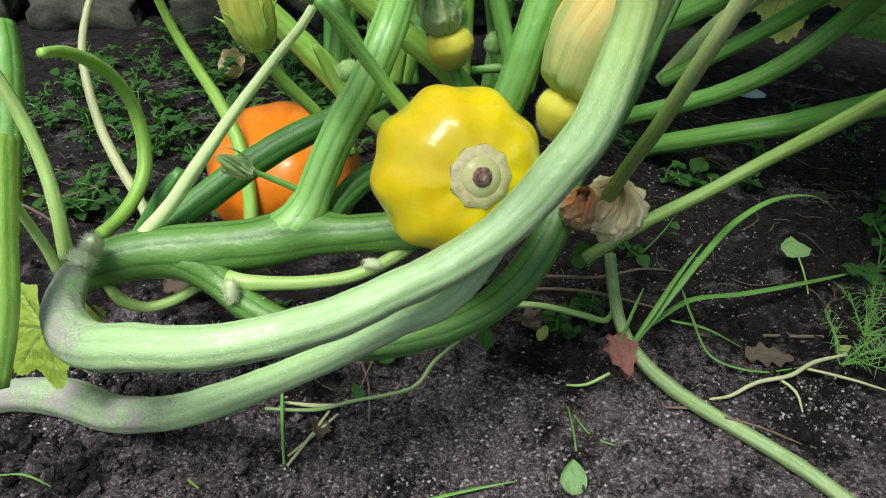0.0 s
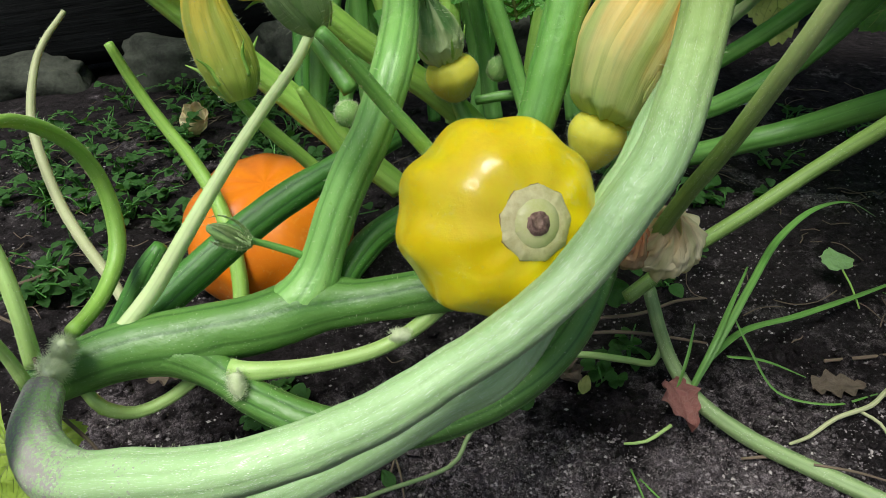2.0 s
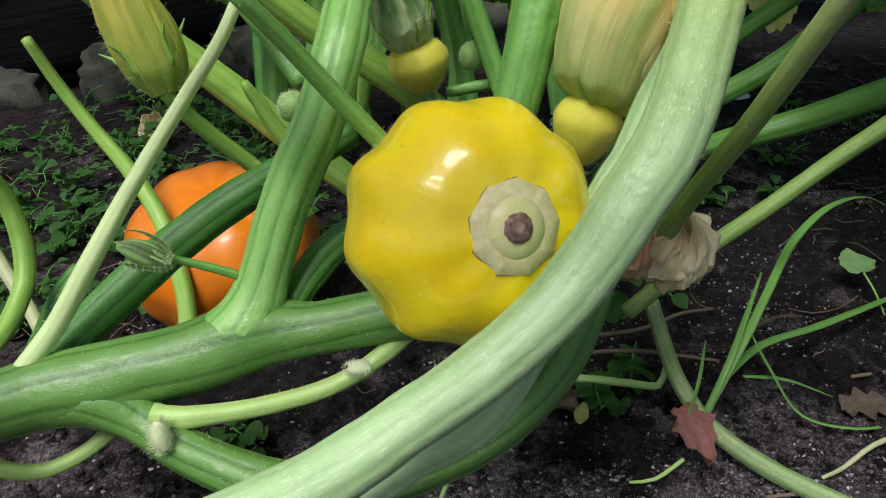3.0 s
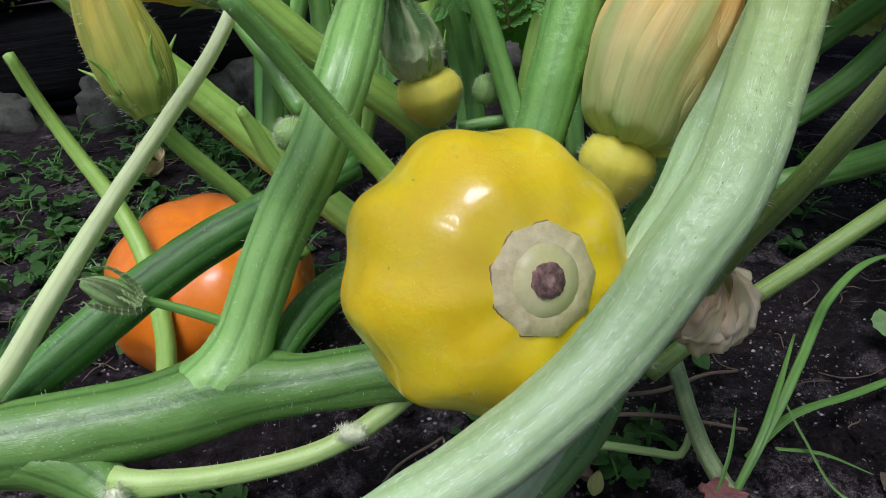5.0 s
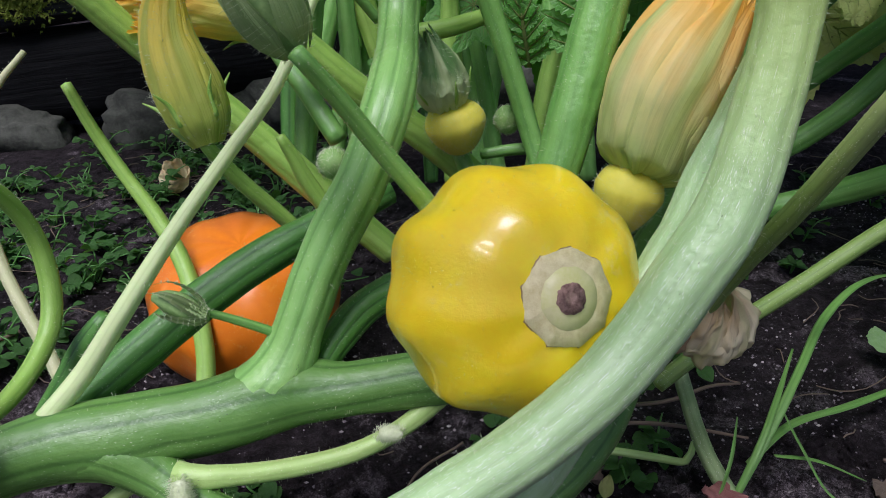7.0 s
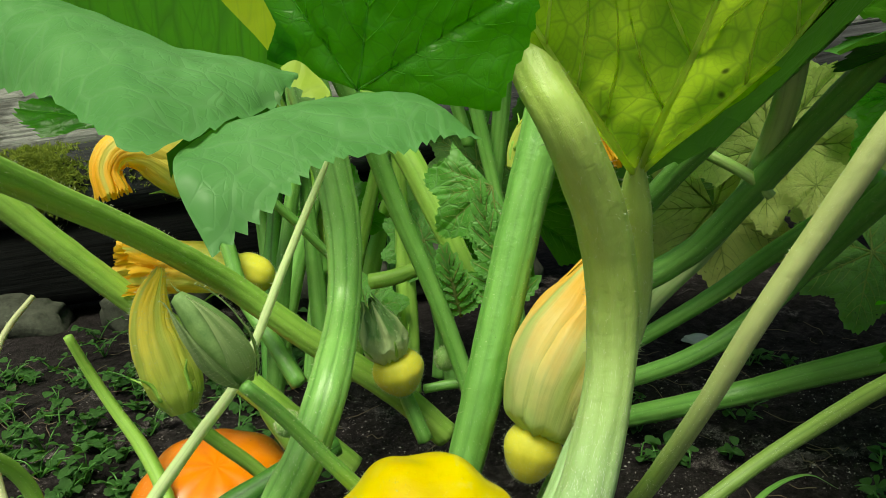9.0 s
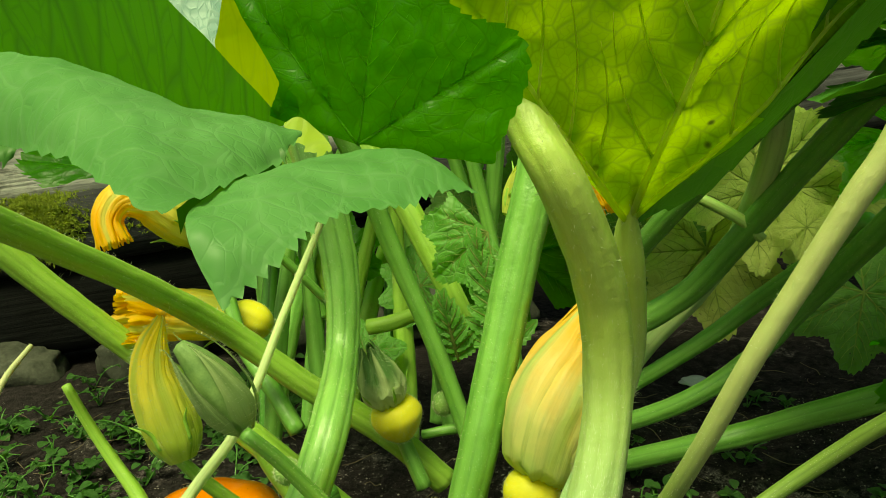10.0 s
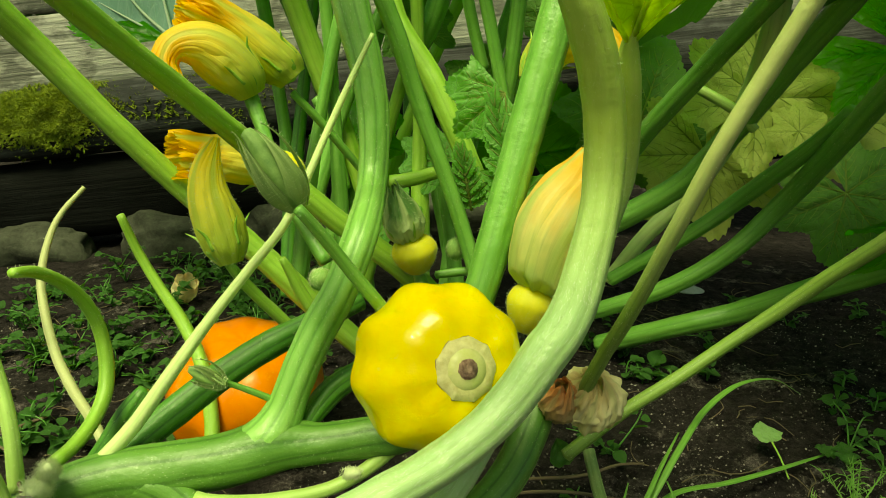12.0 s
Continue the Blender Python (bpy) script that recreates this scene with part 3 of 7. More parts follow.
ground = tagged(new("ground", gm), "dark crumbly garden soil with grit and clods", "soil", kind="structure")


def lump(bm, p, r, rng, squash_=0.7, sub=1):
    """A rough little stone or crumb."""
    g = bmesh.ops.create_icosphere(bm, subdivisions=sub, radius=1)["verts"]
    s = Vector((rng.uniform(0.7, 1.3), rng.uniform(0.7, 1.3), rng.uniform(0.7, 1.1) * squash_)) * r
    off = Vector((rng.random() * 50, rng.random() * 50, 0))
    for v in g:
        k = 1 + 0.35 * noise.noise(v.co * 1.3 + off)
        v.co = Vector((v.co.x * s.x, v.co.y * s.y, v.co.z * s.z)) * k + Vector(p)


def soil_crumbs():
    rng = random.Random(5)
    vs, fs = [], []
    base = bmesh.new()
    bmesh.ops.create_icosphere(base, subdivisions=1, radius=1)
    bv, bf = [v.co.copy() for v in base.verts], [[v.index for v in f.verts] for f in base.faces]
    base.free()
    for k in range(15000):
        x, y = (rng.uniform(-0.5, 0.45), rng.uniform(0.3, 0.58)) if k % 2 else (rng.uniform(-0.7, 0.9), 0.25 + 1.0 * rng.random() ** 1.6)
        r = 0.0009 + 0.0048 * rng.random() ** 4.5
        if x < -0.02 and y < 0.5:
            r *= rng.choice((1.0, 1.25, 1.6))
        z = ground_height(x, y) + r * 0.25
        s = [rng.uniform(0.7, 1.35) * r for _ in range(3)]
        o, n0 = Vector((rng.random() * 40, 0, 0)), len(vs)
        for c in bv:
            k = 1 + 0.55 * noise.noise(c * 1.5 + o) + 0.25 * noise.noise(c * 4.1 + o)
            vs.append((x + c.x * s[0] * k, y + c.y * s[1] * k, z + c.z * s[2] * k))
        fs += [[n0 + i for i in f] for f in bf]
    me = bpy.data.meshes.new("soil_crumbs")
    me.from_pydata(vs, [], fs)
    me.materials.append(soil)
    tagged(new("soil_crumbs", me), "loose dark crumbs of soil on the bed", "soil", kind="stuff")


soil_crumbs()


def grit():
    """Fine loose grains over the bed."""
    rng = random.Random(15)
    vs, fs = [], []
    corners = [Vector(p) for p in ((1, 0, 0), (-1, 0, 0), (0, 1, 0), (0, -1, 0), (0, 0, 1), (0, 0, -1))]
    sides = [(0, 2, 4), (2, 1, 4), (1, 3, 4), (3, 0, 4), (2, 0, 5), (1, 2, 5), (3, 1, 5), (0, 3, 5)]
    while len(vs) < 70000 * 6:
        x, y = (rng.uniform(-0.6, 0.8), 0.22 + 0.9 * rng.random() ** 1.7) if rng.random() < 0.55 else (rng.uniform(-0.36, 0.36), rng.uniform(0.27, 0.5))
        if noise.noise((x * 9, y * 9, 4.0)) + rng.uniform(-0.5, 0.5) < 0:
            continue
        r = 0.0004 + 0.0013 * rng.random() ** 3
        z, i = ground_height(x, y) + r * 0.3, len(vs)
        for c in corners:
            vs.append((x + c.x * r * rng.uniform(0.6, 1.5), y + c.y * r * rng.uniform(0.6, 1.5), z + c.z * r * rng.uniform(0.6, 1.2)))
        fs += [[i + k for k in f] for f in sides]
    me = bpy.data.meshes.new("soil_grit")
    me.from_pydata(vs, [], fs)
    me.materials.append(grit_grains)
    tagged(new("soil_grit", me), "fine pale grit scattered over the dark soil", "soil", kind="stuff")


grit()


# ---- bed edge: beams, log, plank, stones ----
TILT_EDGE = Matrix.Rotation(radians(-5.5), 4, "Y")


def beam(name, length, depth, height, at, material, label, category, seed, rounding=0.3, wob=0.012):
    """A long worn timber, its section a rounded block with an uneven face."""
    bm = bmesh.new()
    n, sides = 90, 28
    rings = []
    for i in range(n + 1):
        x = (i / n - 0.5) * length
        ring = []
        for k in range(sides):
            th = 2 * math.pi * k / sides
            c, s = math.cos(th), math.sin(th)
            e = 2 * rounding
            y = math.copysign(abs(c) ** e, c) * depth / 2
            z = math.copysign(abs(s) ** e, s) * height / 2
            d = noise.noise((x * 6 + seed, y * 14, z * 14)) + 0.6 * noise.noise((x * 3, y * 60 + seed, z * 60))
            k2 = 1 + d * wob / max(height, 0.05)
            ring.append(bm.verts.new((x, y * k2, z * k2)))
        rings.append(ring)
    for a, b in zip(rings, rings[1:]):
        for k in range(sides):
            bm.faces.new((a[k], a[(k + 1) % sides], b[(k + 1) % sides], b[k]))
    bm.faces.new(rings[0][::-1])
    bm.faces.new(rings[-1])
    ob = part(name, bm, material)
    ob.matrix_basis = Matrix.Translation(at) @ TILT_EDGE
    return tagged(ob, label, category)


beam("timber_beam", 3.4, 0.16, 0.16, (-0.15, 1.58, 0.155), beam_dark, "dark timber beam edging the bed", "beam", 3, 0.28)
beam("weathered_log", 3.2, 0.13, 0.128, (-0.1, 1.56, 0.311), log_grey, "weathered grey log with moss, lying on the beam", "log", 8, 0.42, 0.02)
beam("grey_plank", 3.6, 0.05, 0.15, (-0.05, 1.63, 0.45), plank_grey, "pale weathered plank set on edge behind the log", "plank", 12, 0.16, 0.006)
beam("grey_plank", 3.6, 0.05, 0.17, (-0.05, 1.672, 0.617), plank_grey, "pale weathered plank, uppermost of the low wall", "plank", 16)


def moss_patch(x0, x1, count, seed, thick=0.0):
    """Small ragged tufts grown over the top and front of the log."""
    rng = random.Random(seed)
    vs, fs = [], []
    for _ in range(count):
        x = rng.gauss((x0 + x1) / 2, (x1 - x0) / 3.2)
        a = rng.gauss(0.5, 0.45)
        if not thick and noise.noise((x * 14, a * 2.2, 1.0)) < -0.12:
            continue
        n = Vector((0, -math.cos(a), math.sin(a)))
        k = thick * (0.6 + noise.noise((x * 30, a * 3, seed))) * max(0.0, 1 - abs(x - (x0 + x1) / 2) / (x1 - x0))
        c = TILT_EDGE @ Vector((x + 0.1, n.y * (0.064 + k), n.z * (0.063 + k))) + Vector((-0.1, 1.56, 0.311))
        for _k in range(5):
            d = (n + 0.9 * Vector([rng.uniform(-1, 1) for _ in range(3)])).normalized()
            s = d.orthogonal().normalized() * rng.uniform(0.0012, 0.0028)
            t = d.cross(s)
            i = len(vs)
            vs += [c + s, c - s * 0.5 + t * 0.8, c - s * 0.5 - t * 0.8, c + d * rng.uniform(0.004, 0.012)]
            fs += [(i, i + 1, i + 3), (i + 1, i + 2, i + 3), (i + 2, i, i + 3)]
    me = bpy.data.meshes.new("moss")
    me.from_pydata(vs, [], fs)
    me.materials.append(moss_green)
    tagged(new("moss", me), "yellow-green moss cushion on the weathered log", "moss", kind="stuff")


moss_patch(-1.04, -0.64, 6000, 4)
moss_patch(-0.5, -0.2, 500, 5)
moss_patch(-0.74, -0.58, 4500, 6, 0.016)


def stone(at, size, seed, label):
    rng = random.Random(seed)
    bm = bmesh.new()
    g = bmesh.ops.create_icosphere(bm, subdivisions=4, radius=1)["verts"]
    o = Vector((seed * 3.1, 0, 0))
    for v in g:
        k = 1 + 0.3 * noise.noise(v.co * 1.1 + o) + 0.2 * noise.noise(v.co * 2.6 + o) + 0.04 * noise.noise(v.co * 8 + o)
        c = Vector([math.copysign(abs(x) ** 0.75, x) for x in v.co])
        v.co = Vector((c.x * size[0], c.y * size[1], c.z * size[2])) * k
    ob = part("stone", bm, stone_grey)
    ob.location = at
    tagged(ob, label, "stone", "stones under the beam")


stone((-0.72, 1.5, 0.02), (0.1, 0.07, 0.045), 1, "flat grey stone wedged under the dark beam")
stone((-0.45, 1.49, 0.03), (0.09, 0.07, 0.055), 2, "rounded grey stone under the dark beam")
stone((-0.98, 1.52, 0.02), (0.12, 0.08, 0.055), 3, "grey stone under the dark beam")
stone((-0.2, 1.54, 0.05), (0.12, 0.07, 0.06), 4, "grey stone under the dark beam")
stone((0.12, 1.54, 0.06), (0.15, 0.07, 0.06), 5, "grey stone under the dark beam")


def hedge():
    """Dim foliage far beyond the bed's edge."""
    rng = random.Random(9)
    vs, fs = [], []
    for _ in range(26000):
        c = Vector((rng.uniform(-6, 6), rng.uniform(4.0, 5.4), rng.uniform(0, 2.4)))
        m = Matrix.Rotation(rng.uniform(0, 6.3), 3, "Z") @ Matrix.Rotation(rng.uniform(-1.2, 1.2), 3, "X")
        s = rng.uniform(0.05, 0.12)
        i = len(vs)
        vs += [c + m @ Vector(p) * s for p in ((-0.5, 0, 0), (0, -0.9, 0.1), (0.5, 0, 0), (0, 0.9, 0.1))]
        fs.append((i, i + 1, i + 2, i + 3))
    me = bpy.data.meshes.new("hedge")
    me.from_pydata(vs, [], fs)
    me.materials.append(hedge_green)
    tagged(new("hedge", me), "dim green hedge beyond the bed", "hedge", kind="stuff")


hedge()

# ---- the squash plant: stems ----
plant = thing("squash_plant", "bushy summer squash plant with thick ridged green stems", "plant", at=(0.05, 0.7, 0))
plant.location = (0, 0, 0)
stem_rng = random.Random(21)


def fillet(others, k=0.02):
    """How far a skin swells near the joint with other stems, so that they flow into one another."""
    lines = np.vstack([catmull(p, 0.003) for p in others])

    def swell(p):
        d = float((np.linalg.norm(lines[:, :3] - p, axis=1) - lines[:, 3]).min())
        return max(0.0, k - abs(d)) ** 2 / (4 * k)
    return swell


def stem(name, skin, ridges, pts, swell=None):
    bm = bmesh.new()
    r = max(p[3] for p in pts)
    sides = (64 if min(p[1] for p in pts) < 0.66 else 40) if r > 0.0075 else 20
    path, fr = tube(bm, pts, 0.005, sides, ridges, 0.03 if r > 0.0075 else 0.035, stem_rng.random() * 6, 0.045, swell=swell)
    ob = part(name, bm, skin, plant)
    hb = bmesh.new()
    length = float(np.linalg.norm(np.diff(path[:, :3], axis=0), axis=1).sum())
    near = path[:, 1].min() < 0.62
    hairs(hb, path, fr, int(length * (2200 if near else 900)), 0.0026 if r > 0.009 else 0.0018 if skin is not rough_skin else 0.0009, stem_rng, thick=0.00012)
    tagged(part("bristle_coat", hb, hair_white, ob), kind="stuff")
    return ob


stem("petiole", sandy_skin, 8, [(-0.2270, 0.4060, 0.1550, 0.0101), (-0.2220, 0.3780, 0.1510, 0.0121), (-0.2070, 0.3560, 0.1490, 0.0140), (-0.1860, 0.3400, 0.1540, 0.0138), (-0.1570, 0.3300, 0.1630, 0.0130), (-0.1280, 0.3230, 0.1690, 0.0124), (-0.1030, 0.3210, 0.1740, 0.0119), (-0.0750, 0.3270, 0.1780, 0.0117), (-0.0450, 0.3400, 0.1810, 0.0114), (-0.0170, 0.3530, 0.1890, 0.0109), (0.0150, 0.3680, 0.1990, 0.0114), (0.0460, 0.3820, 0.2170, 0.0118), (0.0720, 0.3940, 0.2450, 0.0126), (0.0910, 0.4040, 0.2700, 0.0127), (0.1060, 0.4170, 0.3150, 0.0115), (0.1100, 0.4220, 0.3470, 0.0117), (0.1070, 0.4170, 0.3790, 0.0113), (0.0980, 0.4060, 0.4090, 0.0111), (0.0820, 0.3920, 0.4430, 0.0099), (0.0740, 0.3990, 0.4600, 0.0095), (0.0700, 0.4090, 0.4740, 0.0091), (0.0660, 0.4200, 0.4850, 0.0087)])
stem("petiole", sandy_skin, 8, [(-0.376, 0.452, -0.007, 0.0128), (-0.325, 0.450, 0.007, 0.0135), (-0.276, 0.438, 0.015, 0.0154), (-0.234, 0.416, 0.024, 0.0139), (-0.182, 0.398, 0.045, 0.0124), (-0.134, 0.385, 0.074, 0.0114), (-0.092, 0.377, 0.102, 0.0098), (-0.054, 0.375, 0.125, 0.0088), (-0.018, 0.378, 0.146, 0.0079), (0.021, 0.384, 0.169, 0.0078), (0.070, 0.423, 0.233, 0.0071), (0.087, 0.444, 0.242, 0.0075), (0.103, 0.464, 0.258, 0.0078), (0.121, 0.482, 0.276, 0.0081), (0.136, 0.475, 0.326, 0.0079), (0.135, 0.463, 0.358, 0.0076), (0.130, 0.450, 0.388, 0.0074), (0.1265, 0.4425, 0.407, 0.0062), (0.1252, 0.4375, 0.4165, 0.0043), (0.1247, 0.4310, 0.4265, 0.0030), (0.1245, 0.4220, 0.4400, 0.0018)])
# the thick vine and the stems that fork from it
VINE = [(-0.2510, 0.4340, 0.1310, 0.0124), (-0.2280, 0.4420, 0.1420, 0.0134), (-0.1970, 0.4520, 0.1470, 0.0145), (-0.1650, 0.4590, 0.1470, 0.0158), (-0.1270, 0.4650, 0.1480, 0.0149), (-0.0910, 0.4700, 0.1510, 0.0146), (-0.0540, 0.4700, 0.1550, 0.0129), (-0.0260, 0.4690, 0.1600, 0.0119), (0.0060, 0.4650, 0.1670, 0.0107)]
RISER = [(-0.1629, 0.4638, 0.1372, 0.0077), (-0.1369, 0.4646, 0.1401, 0.0096), (-0.1151, 0.4670, 0.1478, 0.0109), (-0.0976, 0.4724, 0.1607, 0.0118), (-0.0852, 0.4803, 0.1779, 0.0121), (-0.0720, 0.4900, 0.2070, 0.0124), (-0.0610, 0.4960, 0.2280, 0.0126), (-0.0450, 0.4990, 0.2560, 0.0120), (-0.0310, 0.5220, 0.2890, 0.0122), (-0.0260, 0.5910, 0.3060, 0.0114), (-0.0230, 0.6130, 0.3470, 0.0125), (-0.0270, 0.6270, 0.3900, 0.0132), (-0.0370, 0.6420, 0.4330, 0.0144), (-0.0470, 0.6590, 0.4810, 0.0153), (-0.0560, 0.6750, 0.5490, 0.0153), (-0.0670, 0.6920, 0.6260, 0.0153)]
BRANCH = [(-0.2260, 0.4460, 0.1340, 0.0073), (-0.2030, 0.4510, 0.1390, 0.0091), (-0.1750, 0.4510, 0.1390, 0.0103), (-0.1470, 0.4430, 0.1260, 0.0102), (-0.1210, 0.4280, 0.1160, 0.0106), (-0.0760, 0.4120, 0.1050, 0.0116), (-0.0220, 0.4100, 0.1070, 0.0108), (0.0270, 0.4330, 0.1100, 0.0114), (0.0630, 0.4640, 0.1220, 0.0126), (0.0890, 0.5000, 0.1470, 0.0133), (0.1020, 0.5310, 0.1740, 0.0122), (0.1250, 0.5580, 0.1950, 0.0116), (0.1480, 0.5860, 0.2210, 0.0103), (0.1660, 0.6140, 0.2530, 0.0102), (0.1870, 0.6410, 0.2950, 0.0105)]
STALK = [(-0.1400, 0.4410, 0.1340, 0.0044), (-0.1260, 0.4390, 0.1320, 0.0049), (-0.0960, 0.4440, 0.1280, 0.0049), (-0.0570, 0.4530, 0.1290, 0.0046), (-0.0260, 0.4600, 0.1420, 0.0046), (-0.0060, 0.4660, 0.1580, 0.0042)]
stem("vine_stem", vine_skin, 8, VINE, fillet([RISER, BRANCH, STALK]))
stem("petiole", riser_skin, 8, RISER, fillet([VINE]))
stem("petiole", vine_skin, 8, BRANCH, fillet([VINE]))
stem("flower_stalk", pale_skin, 5, STALK, fillet([VINE, BRANCH], 0.008))
stem("flower_stalk", pale_skin, 5, [(-0.224, 0.437, 0.127, 0.0035), (-0.215, 0.433, 0.117, 0.0042), (-0.202, 0.440, 0.106, 0.0039), (-0.184, 0.449, 0.107, 0.0039), (-0.165, 0.458, 0.117, 0.0042), (-0.149, 0.465, 0.127, 0.0041)])
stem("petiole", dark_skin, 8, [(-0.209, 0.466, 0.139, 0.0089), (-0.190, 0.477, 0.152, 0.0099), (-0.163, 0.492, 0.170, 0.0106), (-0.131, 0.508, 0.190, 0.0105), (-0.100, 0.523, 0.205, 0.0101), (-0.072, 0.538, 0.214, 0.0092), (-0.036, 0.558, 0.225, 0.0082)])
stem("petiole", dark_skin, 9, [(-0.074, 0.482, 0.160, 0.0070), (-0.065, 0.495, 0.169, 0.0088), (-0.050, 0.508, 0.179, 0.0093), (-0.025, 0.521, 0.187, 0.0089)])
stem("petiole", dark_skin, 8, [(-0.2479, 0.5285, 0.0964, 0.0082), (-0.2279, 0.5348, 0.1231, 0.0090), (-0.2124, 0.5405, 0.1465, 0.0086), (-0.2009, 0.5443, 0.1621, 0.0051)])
stem("flower_stalk", green_skin, 5, [(-0.127, 0.469, 0.204, 0.0018), (-0.111, 0.475, 0.194, 0.0021), (-0.094, 0.479, 0.183, 0.0024), (-0.083, 0.481, 0.172, 0.0022)])
stem("petiole", blanched_skin, 6, [(-0.225, 0.447, 0.133, 0.0055), (-0.201, 0.455, 0.156, 0.0053), (-0.181, 0.464, 0.176, 0.0050), (-0.158, 0.472, 0.206, 0.0047), (-0.133, 0.487, 0.238, 0.0039), (-0.106, 0.498, 0.270, 0.0034), (-0.079, 0.501, 0.303, 0.0029), (-0.053, 0.526, 0.356, 0.0025), (-0.037, 0.536, 0.388, 0.0023), (-0.020, 0.543, 0.421, 0.0015)])
stem("cut_stalk", mid_skin, 5, [(-0.260, 0.700, 0.263, 0.0037), (-0.250, 0.705, 0.227, 0.0045), (-0.234, 0.701, 0.195, 0.0050), (-0.214, 0.691, 0.165, 0.0060), (-0.196, 0.674, 0.136, 0.0064), (-0.184, 0.652, 0.107, 0.0068), (-0.178, 0.632, 0.077, 0.0068), (-0.178, 0.611, 0.050, 0.0067)])
stem("cut_stalk", mid_skin, 5, [(-0.241, 0.463, 0.282, 0.0031), (-0.241, 0.490, 0.274, 0.0040), (-0.238, 0.516, 0.259, 0.0046), (-0.233, 0.535, 0.239, 0.0049), (-0.228, 0.544, 0.214, 0.0050), (-0.224, 0.539, 0.188, 0.0054), (-0.223, 0.525, 0.168, 0.0054), (-0.227, 0.503, 0.155, 0.0052), (-0.232, 0.482, 0.150, 0.0050), (-0.235, 0.464, 0.151, 0.0048)])
stem("cut_stalk", straw_skin, 5, [(-0.328, 0.796, 0.271, 0.0023), (-0.344, 0.774, 0.250, 0.0029), (-0.351, 0.754, 0.229, 0.0034), (-0.350, 0.723, 0.198, 0.0039), (-0.338, 0.695, 0.168, 0.0043), (-0.319, 0.664, 0.141, 0.0045), (-0.292, 0.627, 0.124, 0.0045), (-0.258, 0.579, 0.119, 0.0042), (-0.238, 0.548, 0.114, 0.0040)])
stem("cut_stalk", pale_skin, 5, [(-0.283, 0.468, 0.281, 0.0046), (-0.274, 0.466, 0.260, 0.0046), (-0.265, 0.463, 0.237, 0.0046), (-0.256, 0.456, 0.210, 0.0046), (-0.249, 0.445, 0.183, 0.0046), (-0.247, 0.437, 0.148, 0.0051)])
stem("cut_stalk", pale_skin, 5, [(-0.256, 0.399, 0.254, 0.0026), (-0.248, 0.396, 0.235, 0.0026), (-0.251, 0.412, 0.197, 0.0028), (-0.249, 0.421, 0.167, 0.0033), (-0.246, 0.423, 0.146, 0.0038)])
stem("petiole", green_skin, 8, [(-0.375, 0.644, 0.246, 0.0126), (-0.369, 0.628, 0.223, 0.0141), (-0.365, 0.602, 0.183, 0.0134), (-0.362, 0.569, 0.136, 0.0121), (-0.355, 0.539, 0.099, 0.0108)])
stem("petiole", mid_skin, 8, [(-0.247, 0.404, 0.251, 0.0105), (-0.239, 0.370, 0.215, 0.0106), (-0.234, 0.339, 0.176, 0.0108), (-0.233, 0.313, 0.146, 0.0090)])
stem("flower_stalk", green_skin, 6, [(-0.064, 0.443, 0.323, 0.0034), (-0.051, 0.450, 0.304, 0.0039), (-0.036, 0.455, 0.281, 0.0041), (-0.019, 0.458, 0.257, 0.0042), (0.002, 0.467, 0.226, 0.0041)])
stem("petiole", mid_skin, 8, [(-0.373, 0.567, 0.604, 0.0136), (-0.349, 0.596, 0.533, 0.0136), (-0.329, 0.621, 0.471, 0.0136), (-0.312, 0.642, 0.440, 0.0122), (-0.293, 0.662, 0.409, 0.0116), (-0.249, 0.682, 0.347, 0.0106), (-0.198, 0.703, 0.282, 0.0108), (-0.143, 0.712, 0.224, 0.0117), (-0.087, 0.712, 0.164, 0.0118), (-0.039, 0.708, 0.116, 0.0112)])
stem("petiole", mid_skin, 8, [(-0.205, 0.335, 0.572, 0.0085), (-0.198, 0.387, 0.512, 0.0085), (-0.192, 0.432, 0.459, 0.0085), (-0.188, 0.463, 0.441, 0.0085), (-0.172, 0.516, 0.410, 0.0084), (-0.146, 0.573, 0.371, 0.0085), (-0.109, 0.626, 0.321, 0.0093), (-0.059, 0.642, 0.268, 0.0096), (0.001, 0.650, 0.217, 0.0106), (0.042, 0.654, 0.171, 0.0109)])
stem("petiole", green_skin, 8, [(0.152, 0.633, 0.617, 0.0137), (0.139, 0.619, 0.540, 0.0137), (0.127, 0.606, 0.472, 0.0137), (0.113, 0.591, 0.419, 0.0139), (0.094, 0.576, 0.359, 0.0138), (0.076, 0.559, 0.302, 0.0133), (0.059, 0.542, 0.250, 0.0128), (0.045, 0.529, 0.211, 0.0115)])
stem("petiole", green_skin, 4, [(-0.059, 0.639, 0.621, 0.0076), (-0.041, 0.645, 0.544, 0.0075), (-0.024, 0.651, 0.476, 0.0073), (-0.003, 0.658, 0.420, 0.0078), (0.014, 0.660, 0.365, 0.0074), (0.038, 0.654, 0.297, 0.0069), (0.056, 0.644, 0.238, 0.0070), (0.067, 0.628, 0.196, 0.0065)])
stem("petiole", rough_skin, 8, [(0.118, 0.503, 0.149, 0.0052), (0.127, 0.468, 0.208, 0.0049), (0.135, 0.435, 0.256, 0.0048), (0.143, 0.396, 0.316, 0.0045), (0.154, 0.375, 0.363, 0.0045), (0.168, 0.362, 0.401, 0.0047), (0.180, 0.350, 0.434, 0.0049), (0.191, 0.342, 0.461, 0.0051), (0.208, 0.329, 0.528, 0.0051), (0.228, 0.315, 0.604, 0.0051)])
